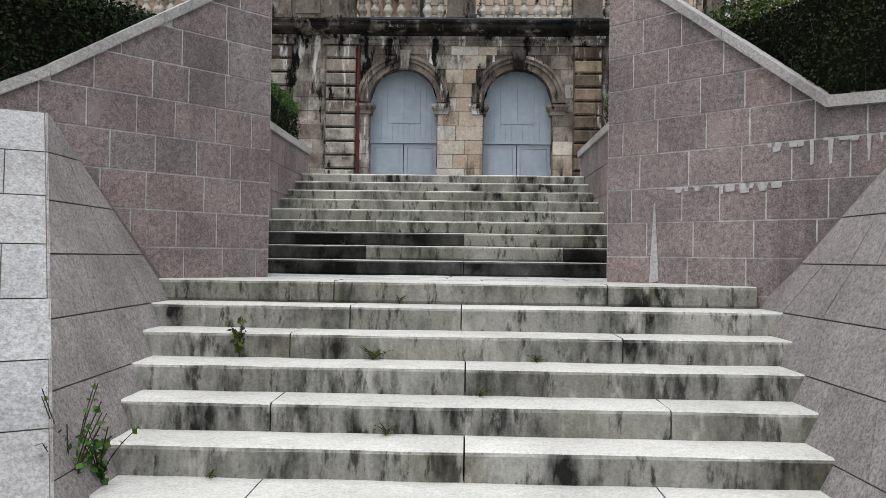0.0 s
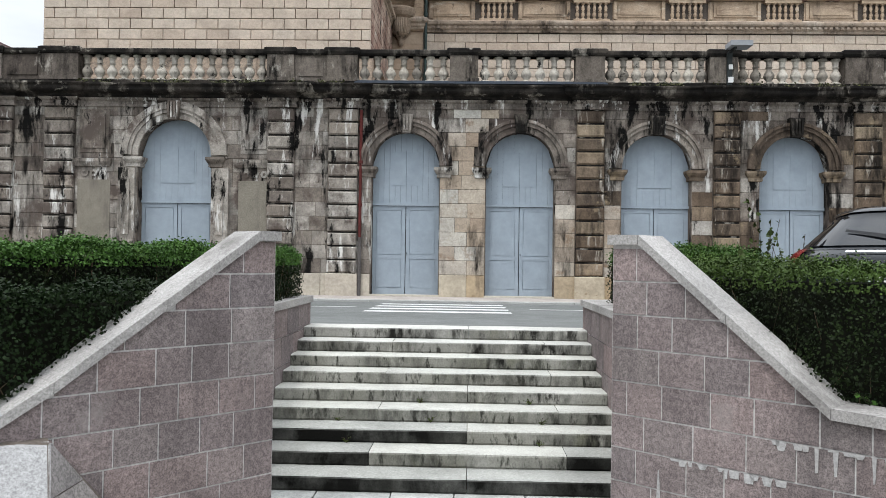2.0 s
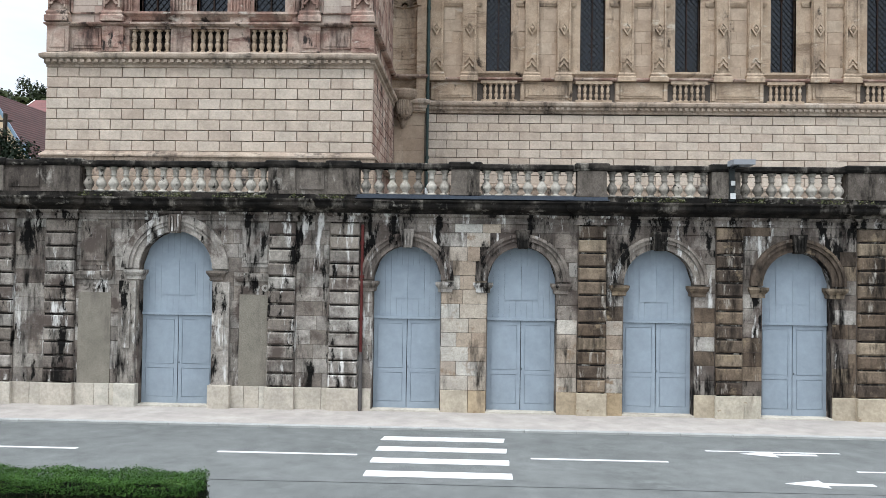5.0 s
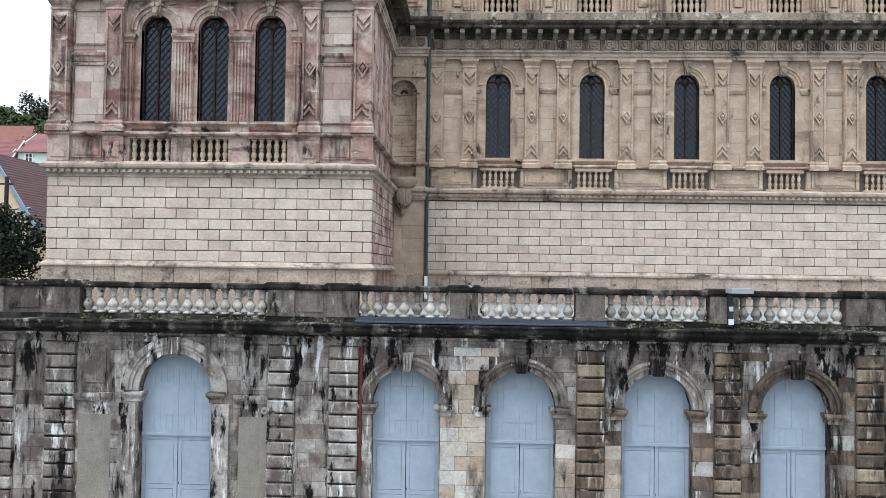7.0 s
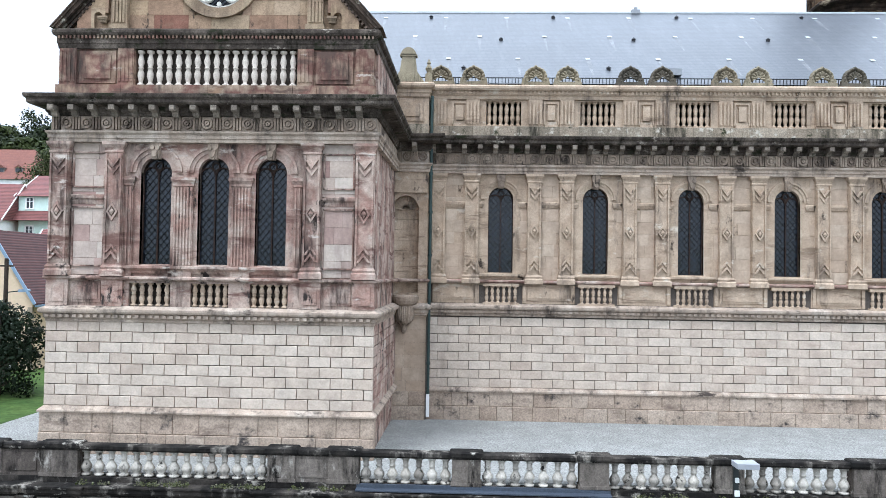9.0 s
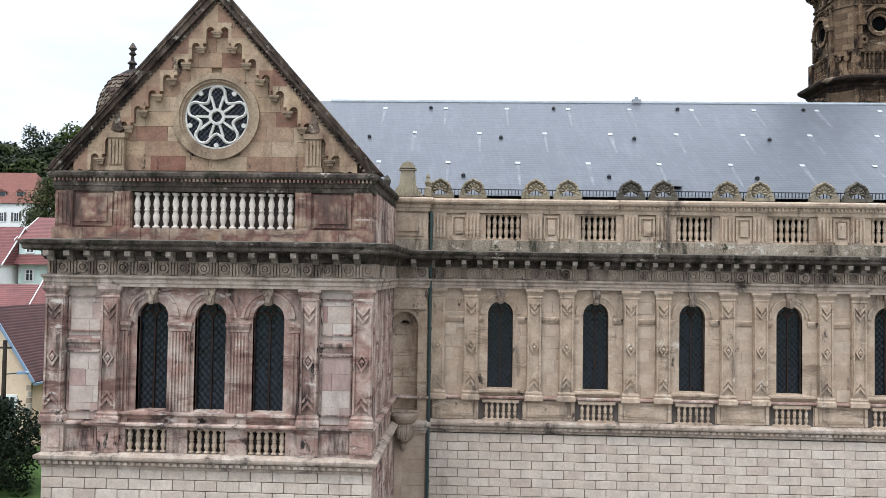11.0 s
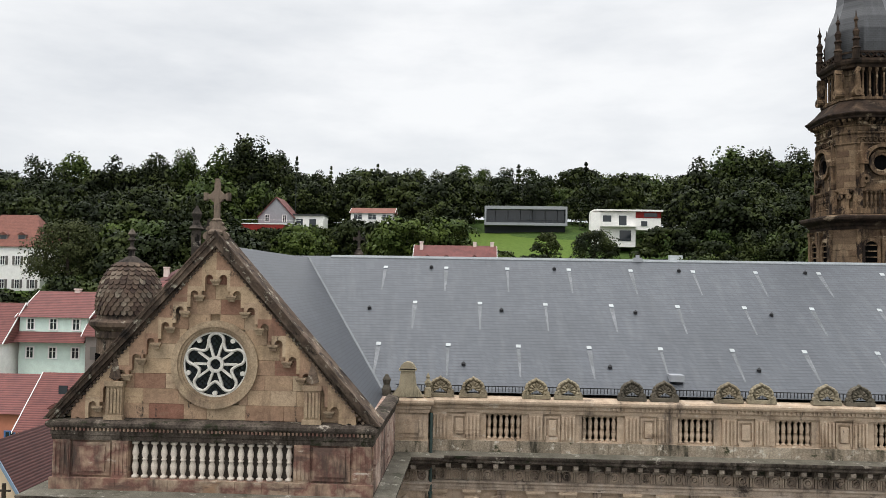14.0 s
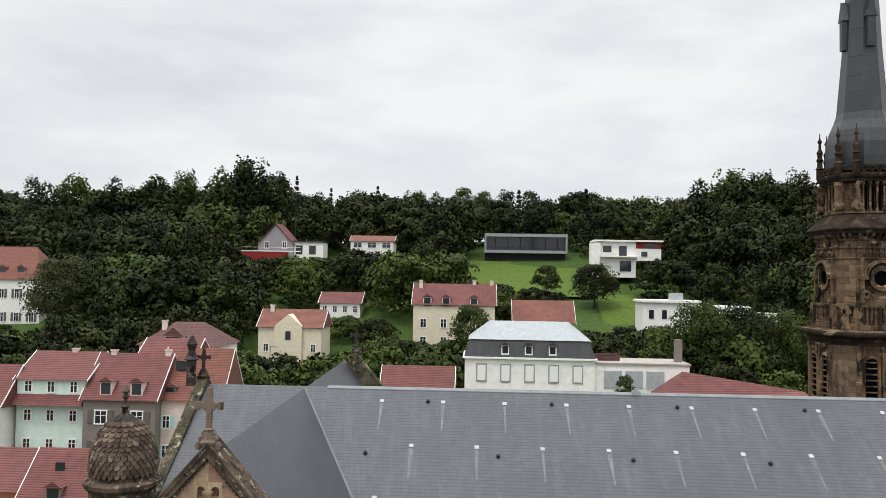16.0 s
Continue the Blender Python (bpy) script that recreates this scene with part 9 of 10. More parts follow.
# parked hatchback
def build_car(x, y, z):
    car = thing("car", "black hatchback parked with its rear to the stair", "car", at=pose(x, y, z, 0, 0, -52))
    paint = plain("black_car_paint", (0.005, 0.006, 0.008), 0.16, 0.0, 0.3, 0.0)
    glass = plain("dark_car_glass", (0.006, 0.007, 0.009), 0.04, 0.0, 0.5, 0.0)
    tyre = surface("tyre_rubber", [(0.02, 0.02, 0.02)], cloud=0.3)
    alloy = plain("alloy_rim", (0.35, 0.36, 0.37), 0.35, 1.0)
    red = plain("red_lamp_glass", (0.13, 0.004, 0.008), 0.12, 0.0, 0.3, 0.0)
    chrome = plain("chrome_trim", (0.7, 0.7, 0.72), 0.12, 1.0)

    PROF = [(0.12, 0.24), (0.04, 0.34), (0.0, 0.50), (0.01, 0.62), (0.05, 0.74), (0.06, 0.90), (0.11, 0.99), (0.20, 1.055), (0.34, 1.22), (0.47, 1.36), (0.50, 1.42), (0.62, 1.45), (0.95, 1.475), (1.5, 1.49), (2.05, 1.455), (2.75, 1.12), (3.2, 0.97), (3.7, 0.78), (3.88, 0.55), (3.82, 0.25)]

    def skin(u, v, out=0.0):
        """A point of the rounded shell: u from side to side, v along the outline from rear to front."""
        v = max(0.0, min(v, len(PROF) - 1.001))
        k, f = int(v), v - int(v)
        (y0, z0), (y1, z1) = PROF[k], PROF[k + 1]
        yy, zz = y0 + (y1 - y0) * f, z0 + (z1 - z0) * f
        w = 0.85 - (0.27 * ((zz - 0.92) / 0.55) ** 1.15 if zz > 0.92 else 0.0) - (0.05 if zz < 0.45 else 0)
        e = abs(u) ** 4
        ny, nz = -(z1 - z0), (y1 - y0)
        l = math.hypot(ny, nz) + 1e-6
        yy += (1.9 - yy) * 0.13 * e + ny / l * out
        zz += -0.07 * e * max(0.0, (zz - 0.9) / 0.5) + nz / l * out
        return (u * w, yy, zz)

    def patch(bm, u0, u1, v0, v1, nu, nv, out, bow=0.0):
        g = [[bm.verts.new(skin(u0 + (u1 - u0) * i / nu, v0 + (v1 - v0) * j / nv + bow * (1 - (2 * i / nu - 1) ** 2), out)) for i in range(nu + 1)] for j in range(nv + 1)]
        for j in range(nv):
            for i in range(nu):
                bm.faces.new((g[j][i], g[j][i + 1], g[j + 1][i + 1], g[j + 1][i]))
        return g

    bm = bmesh.new()
    g = patch(bm, -1, 1, 0, len(PROF) - 1, 24, (len(PROF) - 1) * 3, 0.0)
    for side in (0, -1):
        loop = [row[side] for row in g]
        n_ = len(loop)
        for i in range(n_ // 2 - 1):
            q = (loop[i], loop[i + 1], loop[n_ - 2 - i], loop[n_ - 1 - i])
            if len(set(q)) == 4:
                bm.faces.new(q if side else q[::-1])
    bmesh.ops.recalc_face_normals(bm, faces=bm.faces)
    part("body", bm, paint, car, "glossy black body", True)
    bm = bmesh.new()
    patch(bm, -0.86, 0.86, 7.15, 9.75, 16, 8, 0.012)
    part("rear_window", bm, glass, car, "dark tinted rear window", True)
    bm = bmesh.new()
    patch(bm, -0.80, 0.80, 14.3, 14.95, 12, 4, 0.008)
    part("windscreen", bm, glass, car, "", True)
    bm = bmesh.new()
    patch(bm, -0.9, 0.9, 9.8, 11.2, 14, 4, 0.03)
    bmesh.ops.solidify(bm, geom=bm.faces[:], thickness=0.02)
    part("spoiler", bm, paint, car, "", True)
    for v_, nm, m_ in ((6.9, "tailgate_seam", IRON), (3.3, "bumper_seam", IRON)):
        bm = bmesh.new()
        patch(bm, -0.88, 0.88, v_, v_ + 0.07, 16, 1, 0.006)
        part(nm, bm, m_, car)
    bm = bmesh.new()
    a, b = Vector(skin(-0.42, 7.9, 0.03)), Vector(skin(0.22, 7.35, 0.03))
    up = Vector((0, 0.02, 0.045))
    for q in ((a, a + up * 0.5, b + up, b),):
        bm.faces.new([bm.verts.new(c) for c in q])
    bmesh.ops.solidify(bm, geom=bm.faces[:], thickness=0.02)
    part("wiper", bm, IRON, car, "black rear wiper")
    for s in (-1, 1):
        bm = bmesh.new()
        patch(bm, s * 0.80, s * 1.0, 4.6, 7.0, 8, 6, 0.018)
        g = [v for v in bm.verts if abs(v.co.x) > 0.8]
        bm.verts.ensure_lookup_table()
        edge = [bm.verts[j * 9 + 8] for j in range(7)]
        back = [bm.verts.new((v.co.x, v.co.y + 0.20 + 0.02 * j, v.co.z + 0.01)) for j, v in enumerate(edge)]
        for j in range(6):
            bm.faces.new((edge[j], back[j], back[j + 1], edge[j + 1]))
        bmesh.ops.recalc_face_normals(bm, faces=bm.faces)
        lamp = part("tail_lamp", bm, red, car, "glossy red tail lamp", True)
        bm = bmesh.new()
        patch(bm, s * 0.78, s * 0.99, 4.75, 4.9, 6, 1, 0.03)
        part("reflector_strip", bm, chrome, lamp, "bright strip")
        bm = bmesh.new()
        patch(bm, s * 0.80, s * 0.985, 3.6, 4.6, 6, 3, 0.012)
        part("lamp_base", bm, IRON, lamp)
        for yy in (0.66, 3.1):
            bm = bmesh.new()
            lathe(bm, [(0.24, -0.1), (0.30, -0.09), (0.31, 0.0), (0.30, 0.09), (0.24, 0.1)], 24)
            w = part("tyre", bm, tyre, car, "", True)
            w.matrix_basis = Matrix.Translation((s * 0.78, yy, 0.31)) @ pose(0, 0, 0, 0, 90, 0)
            bm = bmesh.new()
            lathe(bm, [(0.05, -0.105), (0.235, -0.1), (0.235, 0.1), (0.05, 0.105)], 20)
            part("rim", bm, alloy, w)
    bm = bmesh.new()
    patch(bm, -0.26, 0.26, 6.25, 6.55, 8, 1, 0.02)
    bmesh.ops.solidify(bm, geom=bm.faces[:], thickness=0.012)
    part("trim_strip", bm, chrome, car, "bright tailgate trim strip")
    bm = bmesh.new()
    prism(bm, [(-0.05, 0.87), (0.05, 0.87), (0.055, 0.93), (0.0, 0.955), (-0.055, 0.93)], 0.035, 0.08)
    part("badge", bm, chrome, car, "plain bright badge")
    plate = part("number_plate", boxes((-0.26, 0.26, 0.02, 0.05, 0.70, 0.81)), WHITE_PAINT, car, "white plate with plain dark bars")
    part("plate_band", boxes((-0.26, -0.22, 0.016, 0.03, 0.70, 0.81)), plain("plate_blue", (0.03, 0.09, 0.35), 0.4), plate)
    for i in range(7):
        x0 = -0.19 + 0.062 * i
        part("plain_bar", boxes((x0, x0 + 0.042, 0.015, 0.03, 0.72, 0.79)), IRON, plate)
    car.scale = (1.10, 1.10, 1.02)
    return car


build_car(3.58, 7.45, 2.56)

# floodlight on the terrace post
fl = thing("floodlight", "grey floodlight on a bracket at the balustrade", "lamp")
part("bracket", boxes((8.2, 8.36, WY - 0.2, WY - 0.1, 9.25, 10.3), (8.24, 8.32, WY - 0.75, WY - 0.1, 10.28, 10.34)), DARK_METAL, fl)
bm = boxes((8.08, 8.76, WY - 0.95, WY - 0.35, 10.34, 10.5))
part("lamp_head", bm, GREY_WALL, fl, "pale grey lamp housing")
part("junction_box", boxes((8.22, 8.38, WY - 0.26, WY - 0.19, 9.32, 9.5)), WHITE_PAINT, fl, "small white box")
part("sensor", boxes((8.24, 8.36, WY - 0.26, WY - 0.19, 9.75, 9.9)), WHITE_PAINT, fl)
# moss and small plants on the terrace cornice
rs = np.random.RandomState(8)
n = 2600
cx = np.concatenate([rs.uniform(-13, -4, 1500), rs.uniform(4.4, 13, 1100)])
C = np.stack([cx, WY - 0.1 - rs.rand(n) * 0.32, 9.2 + rs.rand(n) ** 3 * 0.12], 1)
keep = np.sin(cx * 2.3) + np.sin(cx * 5.1) + rs.rand(n) > 0.6
me = leaf_mesh("moss", C[keep], np.tile([0, -0.4, 1.0], (keep.sum(), 1)), rs.uniform(0.02, 0.05, keep.sum()), rs)
tagged(piece("moss", me, surface("dry_moss", [(0.10, 0.10, 0.04), (0.05, 0.06, 0.025), (0.2, 0.19, 0.13)], vary="island", bump=0)), "patchy moss along the terrace cornice", "moss", kind="stuff")

# ---------------------------------------------------------------- houses behind the church
def house(label, x0, x1, y, depth, z0, ze, zr, wall, roof, axis='x', rows=(), cols=3, win=(0.95, 1.4), shutters=None, chimney=(), over=0.4, frame_mat=None, hip=0.0, xs=None):
    """A house whose front stands at y; rows: sill heights of the window rows; axis: the way the ridge runs."""
    cx, cy = (x0 + x1) / 2, y + depth / 2
    h = thing("house", label, "house")
    bm = boxes((x0, x1, y, y + depth, z0, ze))
    if axis == 'y':
        prism(bm, [(x0, ze), (x1, ze), (cx, zr - 0.15)], y, y + depth)
    part("wall", bm, wall, h)
    bm = bmesh.new()
    if axis == 'x':
        prism(bm, [(y - over, ze - 0.1), (y + depth + over, ze - 0.1), (cy, zr)], x0 - over, x1 + over)
        for v in bm.verts:
            x_, y_ = v.co.y, v.co.x
            if hip and abs(v.co.z - zr) < 1e-3:
                x_ += hip if x_ < cx else -hip
            v.co = Vector((x_, y_, v.co.z))
    else:
        s = (zr - ze) / ((x1 - x0) / 2)
        t = 0.25
        prism(bm, [(x0 - over, ze - over * s), (cx, zr), (x1 + over, ze - over * s), (x1 + over, ze - over * s + t), (cx, zr + t * 1.2), (x0 - over, ze - over * s + t)], y - over, y + depth + over)
        if hip:
            for v in bm.verts:
                if v.co.z > zr - 0.01 and v.co.y < cy:
                    v.co.y += hip
    bmesh.ops.recalc_face_normals(bm, faces=bm.faces)
    part("roof", bm, roof, h, "tiled pitched roof")
    if axis == 'x' and not hip:
        for xe in (x0 - over, x1 + over):
            for sg in (-1, 1):
                bm = bmesh.new()
                prism(bm, [(cy + sg * (depth / 2 + over), ze - 0.22), (cy + sg * (depth / 2 + over), ze - 0.02), (cy, zr + 0.06), (cy, zr - 0.16)][::sg], xe - 0.04, xe + 0.04)
                for v in bm.verts:
                    v.co = Vector((v.co.y, v.co.x, v.co.z))
                bmesh.ops.recalc_face_normals(bm, faces=bm.faces)
                part("verge_board", bm, WHITE_PAINT, h, "white verge board")
    fm = frame_mat or WHITE_PAINT
    for z in rows:
        for i in range(cols):
            c = x0 + (x1 - x0) * (i + 0.5) / cols if xs is None else xs[i]
            w, hh = win
            bm = boxes((c - w / 2 - 0.12, c + w / 2 + 0.12, y - 0.10, y + 0.05, z - 0.14, z), (c - w / 2 - 0.1, c - w / 2 + 0.07, y - 0.08, y + 0.05, z, z + hh + 0.1), (c + w / 2 - 0.07, c + w / 2 + 0.1, y - 0.08, y + 0.05, z, z + hh + 0.1), (c - w / 2 + 0.07, c + w / 2 - 0.07, y - 0.08, y + 0.05, z + hh - 0.07, z + hh + 0.1), (c - 0.05, c + 0.05, y - 0.07, y + 0.05, z, z + hh - 0.07), (c - w / 2 + 0.07, c + w / 2 - 0.07, y - 0.065, y + 0.05, z + hh * 0.6, z + hh * 0.6 + 0.05))
            wd = part("window", bm, fm, h)
            part("pane", boxes((c - w / 2, c + w / 2, y - 0.03, y - 0.01, z, z + hh)), PANE, wd)
            if shutters:
                for s in (-1, 1):
                    a, b = sorted((c + s * (w / 2 + 0.12), c + s * (w / 2 + 0.12 + w * 0.5)))
                    part("shutter", boxes((a, b, y - 0.12, y - 0.04, z, z + hh)), shutters, wd)
    for px, py, ph in chimney:
        part("chimney", boxes((px - 0.35, px + 0.35, py - 0.3, py + 0.3, zr - 1.5, zr + ph), (px - 0.42, px + 0.42, py - 0.37, py + 0.37, zr + ph - 0.2, zr + ph)), PINK_WALL, h)
    return h


def dormer(h, c, y, z, w, hh, wall, roof, deep=2.0):
    bm = boxes((c - w / 2, c + w / 2, y, y + deep, z, z + hh))
    d = part("dormer", bm, wall, h)
    bm = bmesh.new()
    prism(bm, [(c - w / 2 - 0.2, z + hh), (c + w / 2 + 0.2, z + hh), (c, z + hh + w * 0.45)], y - 0.2, y + deep)
    part("dormer_roof", bm, roof, d)
    part("dormer_pane", boxes((c - w / 2 + 0.15, c + w / 2 - 0.15, y - 0.03, y, z + 0.2, z + hh - 0.12)), PANE, d)


TURQUOISE = plain("turquoise_shutter_paint", (0.32, 0.60, 0.58), 0.6)
h = house("mint green three-storey house with red tiled roof", -58.1, -49.3, 99, 10, 9.0, 25.2, 28.3, MINT_WALL, TILE_RED, rows=(16.4, 20.0, 23.6), cols=3, win=(0.95, 1.35), chimney=((-53.2, 104, 0.4),))
bm = bmesh.new()
prism(bm, [(97.9, 22.0), (99.1, 23.4), (99.1, 22.0)], -58.5, -49.2)
for v in bm.verts:
    v.co = Vector((v.co.y, v.co.x, v.co.z))
bmesh.ops.recalc_face_normals(bm, faces=bm.faces)
part("pent_roof", bm, TILE_RED, h)
h = house("taupe terraced house with red mansard roof", -49.0, -39.9, 98, 10, 9.0, 23.0, 28.3, TAUPE_WALL, TILE_RED, rows=(16.2, 20.0), cols=2, win=(1.5, 1.6), shutters=SHUTTER, chimney=((-47.5, 103, 0.4), (-40.3, 103, 0.6)))
for c in (-46.3, -42.4):
    dormer(h, c, 98.2, 23.4, 1.5, 1.7, PINK_WALL, TILE_RED)
h = house("pinkish house with steep orange tiled roof", -40.6, -32.4, 100, 9, 9.0, 22.8, 29.0, PINK_WALL, TILE_ORANGE, rows=(15.6, 19.3), cols=3, win=(0.9, 1.5), shutters=TURQUOISE, chimney=())
dormer(h, -39.0, 100.4, 22.9, 1.4, 1.5, TAUPE_WALL, TILE_ORANGE)
part("skylight", boxes((-39.0, -37.6, 102.2, 102.5, 26.3, 27.5)), PANE, h)
house("white house with red tiled roof", -67.0, -58.6, 96, 9, 9.0, 22.0, 26.8, WHITE_WALL, TILE_RED, rows=(15.5, 18.8), cols=4)
h = house("orange rendered house with red tiled roof", -60.0, -46.2, 80, 9, 9.0, 16.4, 19.8, ORANGE_WALL, TILE_RED, rows=(13.0,), cols=5, win=(1.0, 1.5), frame_mat=plain("blue_frame_paint", (0.05, 0.13, 0.3), 0.5))
h = house("low house with red tiled roof and dormer", -45.6, -36.5, 78, 10, 9.0, 15.0, 20.2, CREAM_WALL, TILE_RED, rows=(12,), cols=3)
dormer(h, -42.2, 78.8, 15.6, 1.5, 1.5, TAUPE_WALL, TILE_RED)
part("skylight", boxes((-43.2, -42.3, 81.0, 81.2, 18.2, 19.1)), PANE, h)
h = house("pale orange house with steep dark brown tiled roof", -37.05, -31.1, 55, 9, 5.0, 13.9, 18.5, PEACH_WALL, TILE_DARK, axis='y', rows=(8.3, 11.2), cols=2, win=(0.9, 1.4), over=0.3)
for sg in (-1, 1):
    bm = bmesh.new()
    bar(bm, [(-34.07 + sg * 3.32, 13.62), (-34.07, 18.72)], 0.2, 54.62, 54.72)
    part("verge_board", bm, BLUE_GREY, h, "blue-grey metal verge")
bm = boxes((-30.78, -30.62, 54.7, 64.3, 13.4, 13.55))
part("gutter", bm, BLUE_GREY, h, "blue-grey gutter")
for i in range(16):
    part("quoin_block", boxes((-31.42 if i % 2 else -31.32, -31.09, 54.97, 55.2, 6.4 + 0.44 * i, 6.78 + 0.44 * i)), OLD_PALE, h)
pole = thing("utility_pole", "weathered wooden utility pole with a street lamp arm", "pole")
bm = bmesh.new()
lathe(bm, [(0.17, 6.0), (0.13, 16.75), (0.0, 16.78)], 10, (-31.25, 52.0, 0))
part("post", bm, BARK, pole)
bm = bmesh.new()
bar(bm, [(-31.2, 14.5), (-30.2, 14.62)], 0.07, 51.96, 52.04)
lamp_arm = part("arm", bm, DARK_METAL, pole)
bm = bmesh.new()
prism(bm, [(-30.35, 14.52), (-29.7, 14.55), (-29.6, 14.66), (-29.75, 14.74), (-30.3, 14.72)], 51.85, 52.15)
part("lamp_head", bm, BLUE_GREY, lamp_arm, "bluish lamp head")
part("crossarm", boxes((-31.7, -30.8, 51.93, 52.07, 16.2, 16.32)), BARK, pole)
h = house("white house with brownish red hipped roof", -49.0, -37.4, 114, 9, 12.0, 28.5, 31.6, WHITE_WALL, TILE_BROWN, rows=(24.5,), cols=4, hip=4.0, chimney=((-46.5, 117, 0.3),))
h2 = house("low house with red tiled roof", -45.8, -38.4, 107.5, 5, 9.0, 27.9, 29.8, PINK_WALL, TILE_RED)
dormer(h, -44.2, 114.4, 28.8, 2.8, 0.9, WHITE_WALL, TILE_BROWN)
h = house("cream house with red roof and gable dormer", -41.6, -29.6, 150, 9, 17.0, 29.2, 32.4, CREAM_WALL, TILE_ORANGE, rows=(24.6,), cols=4, chimney=((-40, 154, 0.8),))
bm = bmesh.new()
box(bm, -38.4, -33.2, 149.4, 153, 17, 29.4)
prism(bm, [(-38.4, 29.4), (-33.2, 29.4), (-35.8, 31.6)], 149.4, 153)
gb = part("front_gable", bm, CREAM_WALL, h)
part("window", boxes((-36.3, -35.3, 149.33, 149.42, 26.8, 28.4)), PANE, gb)
house("small white house with red roof", -36.0, -26.8, 180, 8, 24, 33.0, 35.4, WHITE_WALL, TILE_RED, rows=(30.9,), cols=4)
h = house("tall cream house with red mansard roof", -13.2, 3.2, 161, 10, 18, 33.6, 37.8, CREAM_WALL, TILE_RED, rows=(25.4, 29.0), cols=4, win=(1.2, 1.7), chimney=((-12, 165, 0.7), (-1, 166, 0.8), (2.6, 166, 0.8)))
for c in (-10.4, -6.6, -1.0):
    dormer(h, c, 161.0, 33.2, 1.6, 1.8, WHITE_WALL, TILE_RED)
house("low house with broad orange roof", 7.3, 19.6, 166, 9, 20, 30.1, 34.6, WHITE_WALL, TILE_ORANGE, rows=(27,), cols=3)
# white house with slate mansard and zinc roof
h = thing("house", "white house with slate mansard and pale zinc roof", "house")
part("wall", boxes((-1.9, 16.6, 115, 124, 9, 27.4)), WHITE_WALL, h)
part("wing", boxes((16.6, 30.0, 115.5, 123, 9, 26.9)), WHITE_WALL, h)
part("eaves_slab", boxes((-2.2, 16.9, 114.6, 124.4, 27.4, 27.65)), WHITE_WALL, h)
bm = bmesh.new()
a = [bm.verts.new(c) for c in ((-2.0, 114.9, 27.65), (16.7, 114.9, 27.65), (16.7, 124.1, 27.65), (-2.0, 124.1, 27.65))]
b = [bm.verts.new(c) for c in ((-1.2, 115.7, 30.1), (15.9, 115.7, 30.1), (15.9, 123.3, 30.1), (-1.2, 123.3, 30.1))]
for i in range(4):
    j = (i + 1) % 4
    bm.faces.new((a[i], a[j], b[j], b[i]))
bm.faces.new(b)
bm.faces.new(a[::-1])
part("mansard", bm, SLATE_DARK, h, "dark slate mansard slope")
bm = bmesh.new()
a = [bm.verts.new(c) for c in ((-1.45, 115.45, 30.1), (16.15, 115.45, 30.1), (16.15, 123.5, 30.1), (-1.45, 123.5, 30.1))]
b = [bm.verts.new(c) for c in ((1.6, 119, 32.6), (13.2, 119, 32.6), (13.2, 120, 32.6), (1.6, 120, 32.6))]
for i in range(4):
    j = (i + 1) % 4
    bm.faces.new((a[i], a[j], b[j], b[i]))
bm.faces.new(b)
bm.faces.new(a[::-1])
part("zinc_roof", bm, PALE_METAL, h, "pale standing-seam metal roof")
for i in range(18):
    x = -0.9 + i * 1.0
    t = min(1, max(0, (x - 1.6) / 11.6))
    bm = bmesh.new()
    p0, p1 = Vector((x, 115.47, 30.14)), Vector((1.6 + 11.6 * t, 118.98, 32.62))
    v = [bm.verts.new(c) for c in (p0 + Vector((-0.03, 0, 0.03)), p0 + Vector((0.03, 0, 0.03)), p1 + Vector((0.03, 0, 0.03)), p1 + Vector((-0.03, 0, 0.03)))]
    bm.faces.new(v)
    bmesh.ops.solidify(bm, geom=bm.faces[:], thickness=0.05)
    part("seam", bm, PALE_METAL, h)
for c in (3.85, 7.2, 10.6):
    dormer(h, c, 115.0, 28.0, 1.1, 1.35, WHITE_WALL, SLATE_DARK, 1.5)
for i in range(5):
    c = 0.5 + 3.42 * i
    w = part("window", boxes((c - 0.75, c + 0.75, 114.9, 115.05, 24.1, 26.7)), GREY_WALL, h)
    part("pane" if i == 3 else "blind", boxes((c - 0.58, c + 0.58, 114.86, 114.92, 24.3, 26.5)), WHITE_PAINT, w)
for i in range(3):
    c = 19.2 + 3.0 * i
    part("blind", boxes((c - 1.25, c + 1.25, 115.36, 115.52, 23.6, 26.0)), PALE_METAL, h)
part("flat_roof", boxes((16.6, 30.2, 115.3, 123.2, 26.9, 27.15)), SIDEWALK, h)
part("chimney", boxes((28.6, 29.6, 118, 119, 26.9, 30.4)), TAUPE_WALL, h)
part("roof_trellis", boxes((16.8, 20.6, 118, 118.2, 27.1, 28.2)), TILE_BROWN, h)
h = thing("house", "long low building with red tiled roof", "house")
part("wall", boxes((24.8, 44.0, 106.4, 113, 9, 23.4)), WHITE_WALL, h)
bm = bmesh.new()
v = [bm.verts.new(c) for c in ((24.2, 105.6, 23.3), (45.0, 105.6, 23.3), (45.0, 114, 23.3), (24.2, 114, 23.3), (27.6, 110, 26.7), (43.5, 110, 24.4))]
for f in ((0, 1, 5, 4), (1, 2, 5), (2, 3, 4, 5), (3, 0, 4), (3, 2, 1, 0)):
    bm.faces.new([v[k] for k in f])
part("roof", bm, TILE_RED, h, "low red tiled hipped roof")
house("low building with red tiled roof", -12.6, -3.4, 106, 5, 9, 24.2, 26.9, WHITE_WALL, TILE_RED)
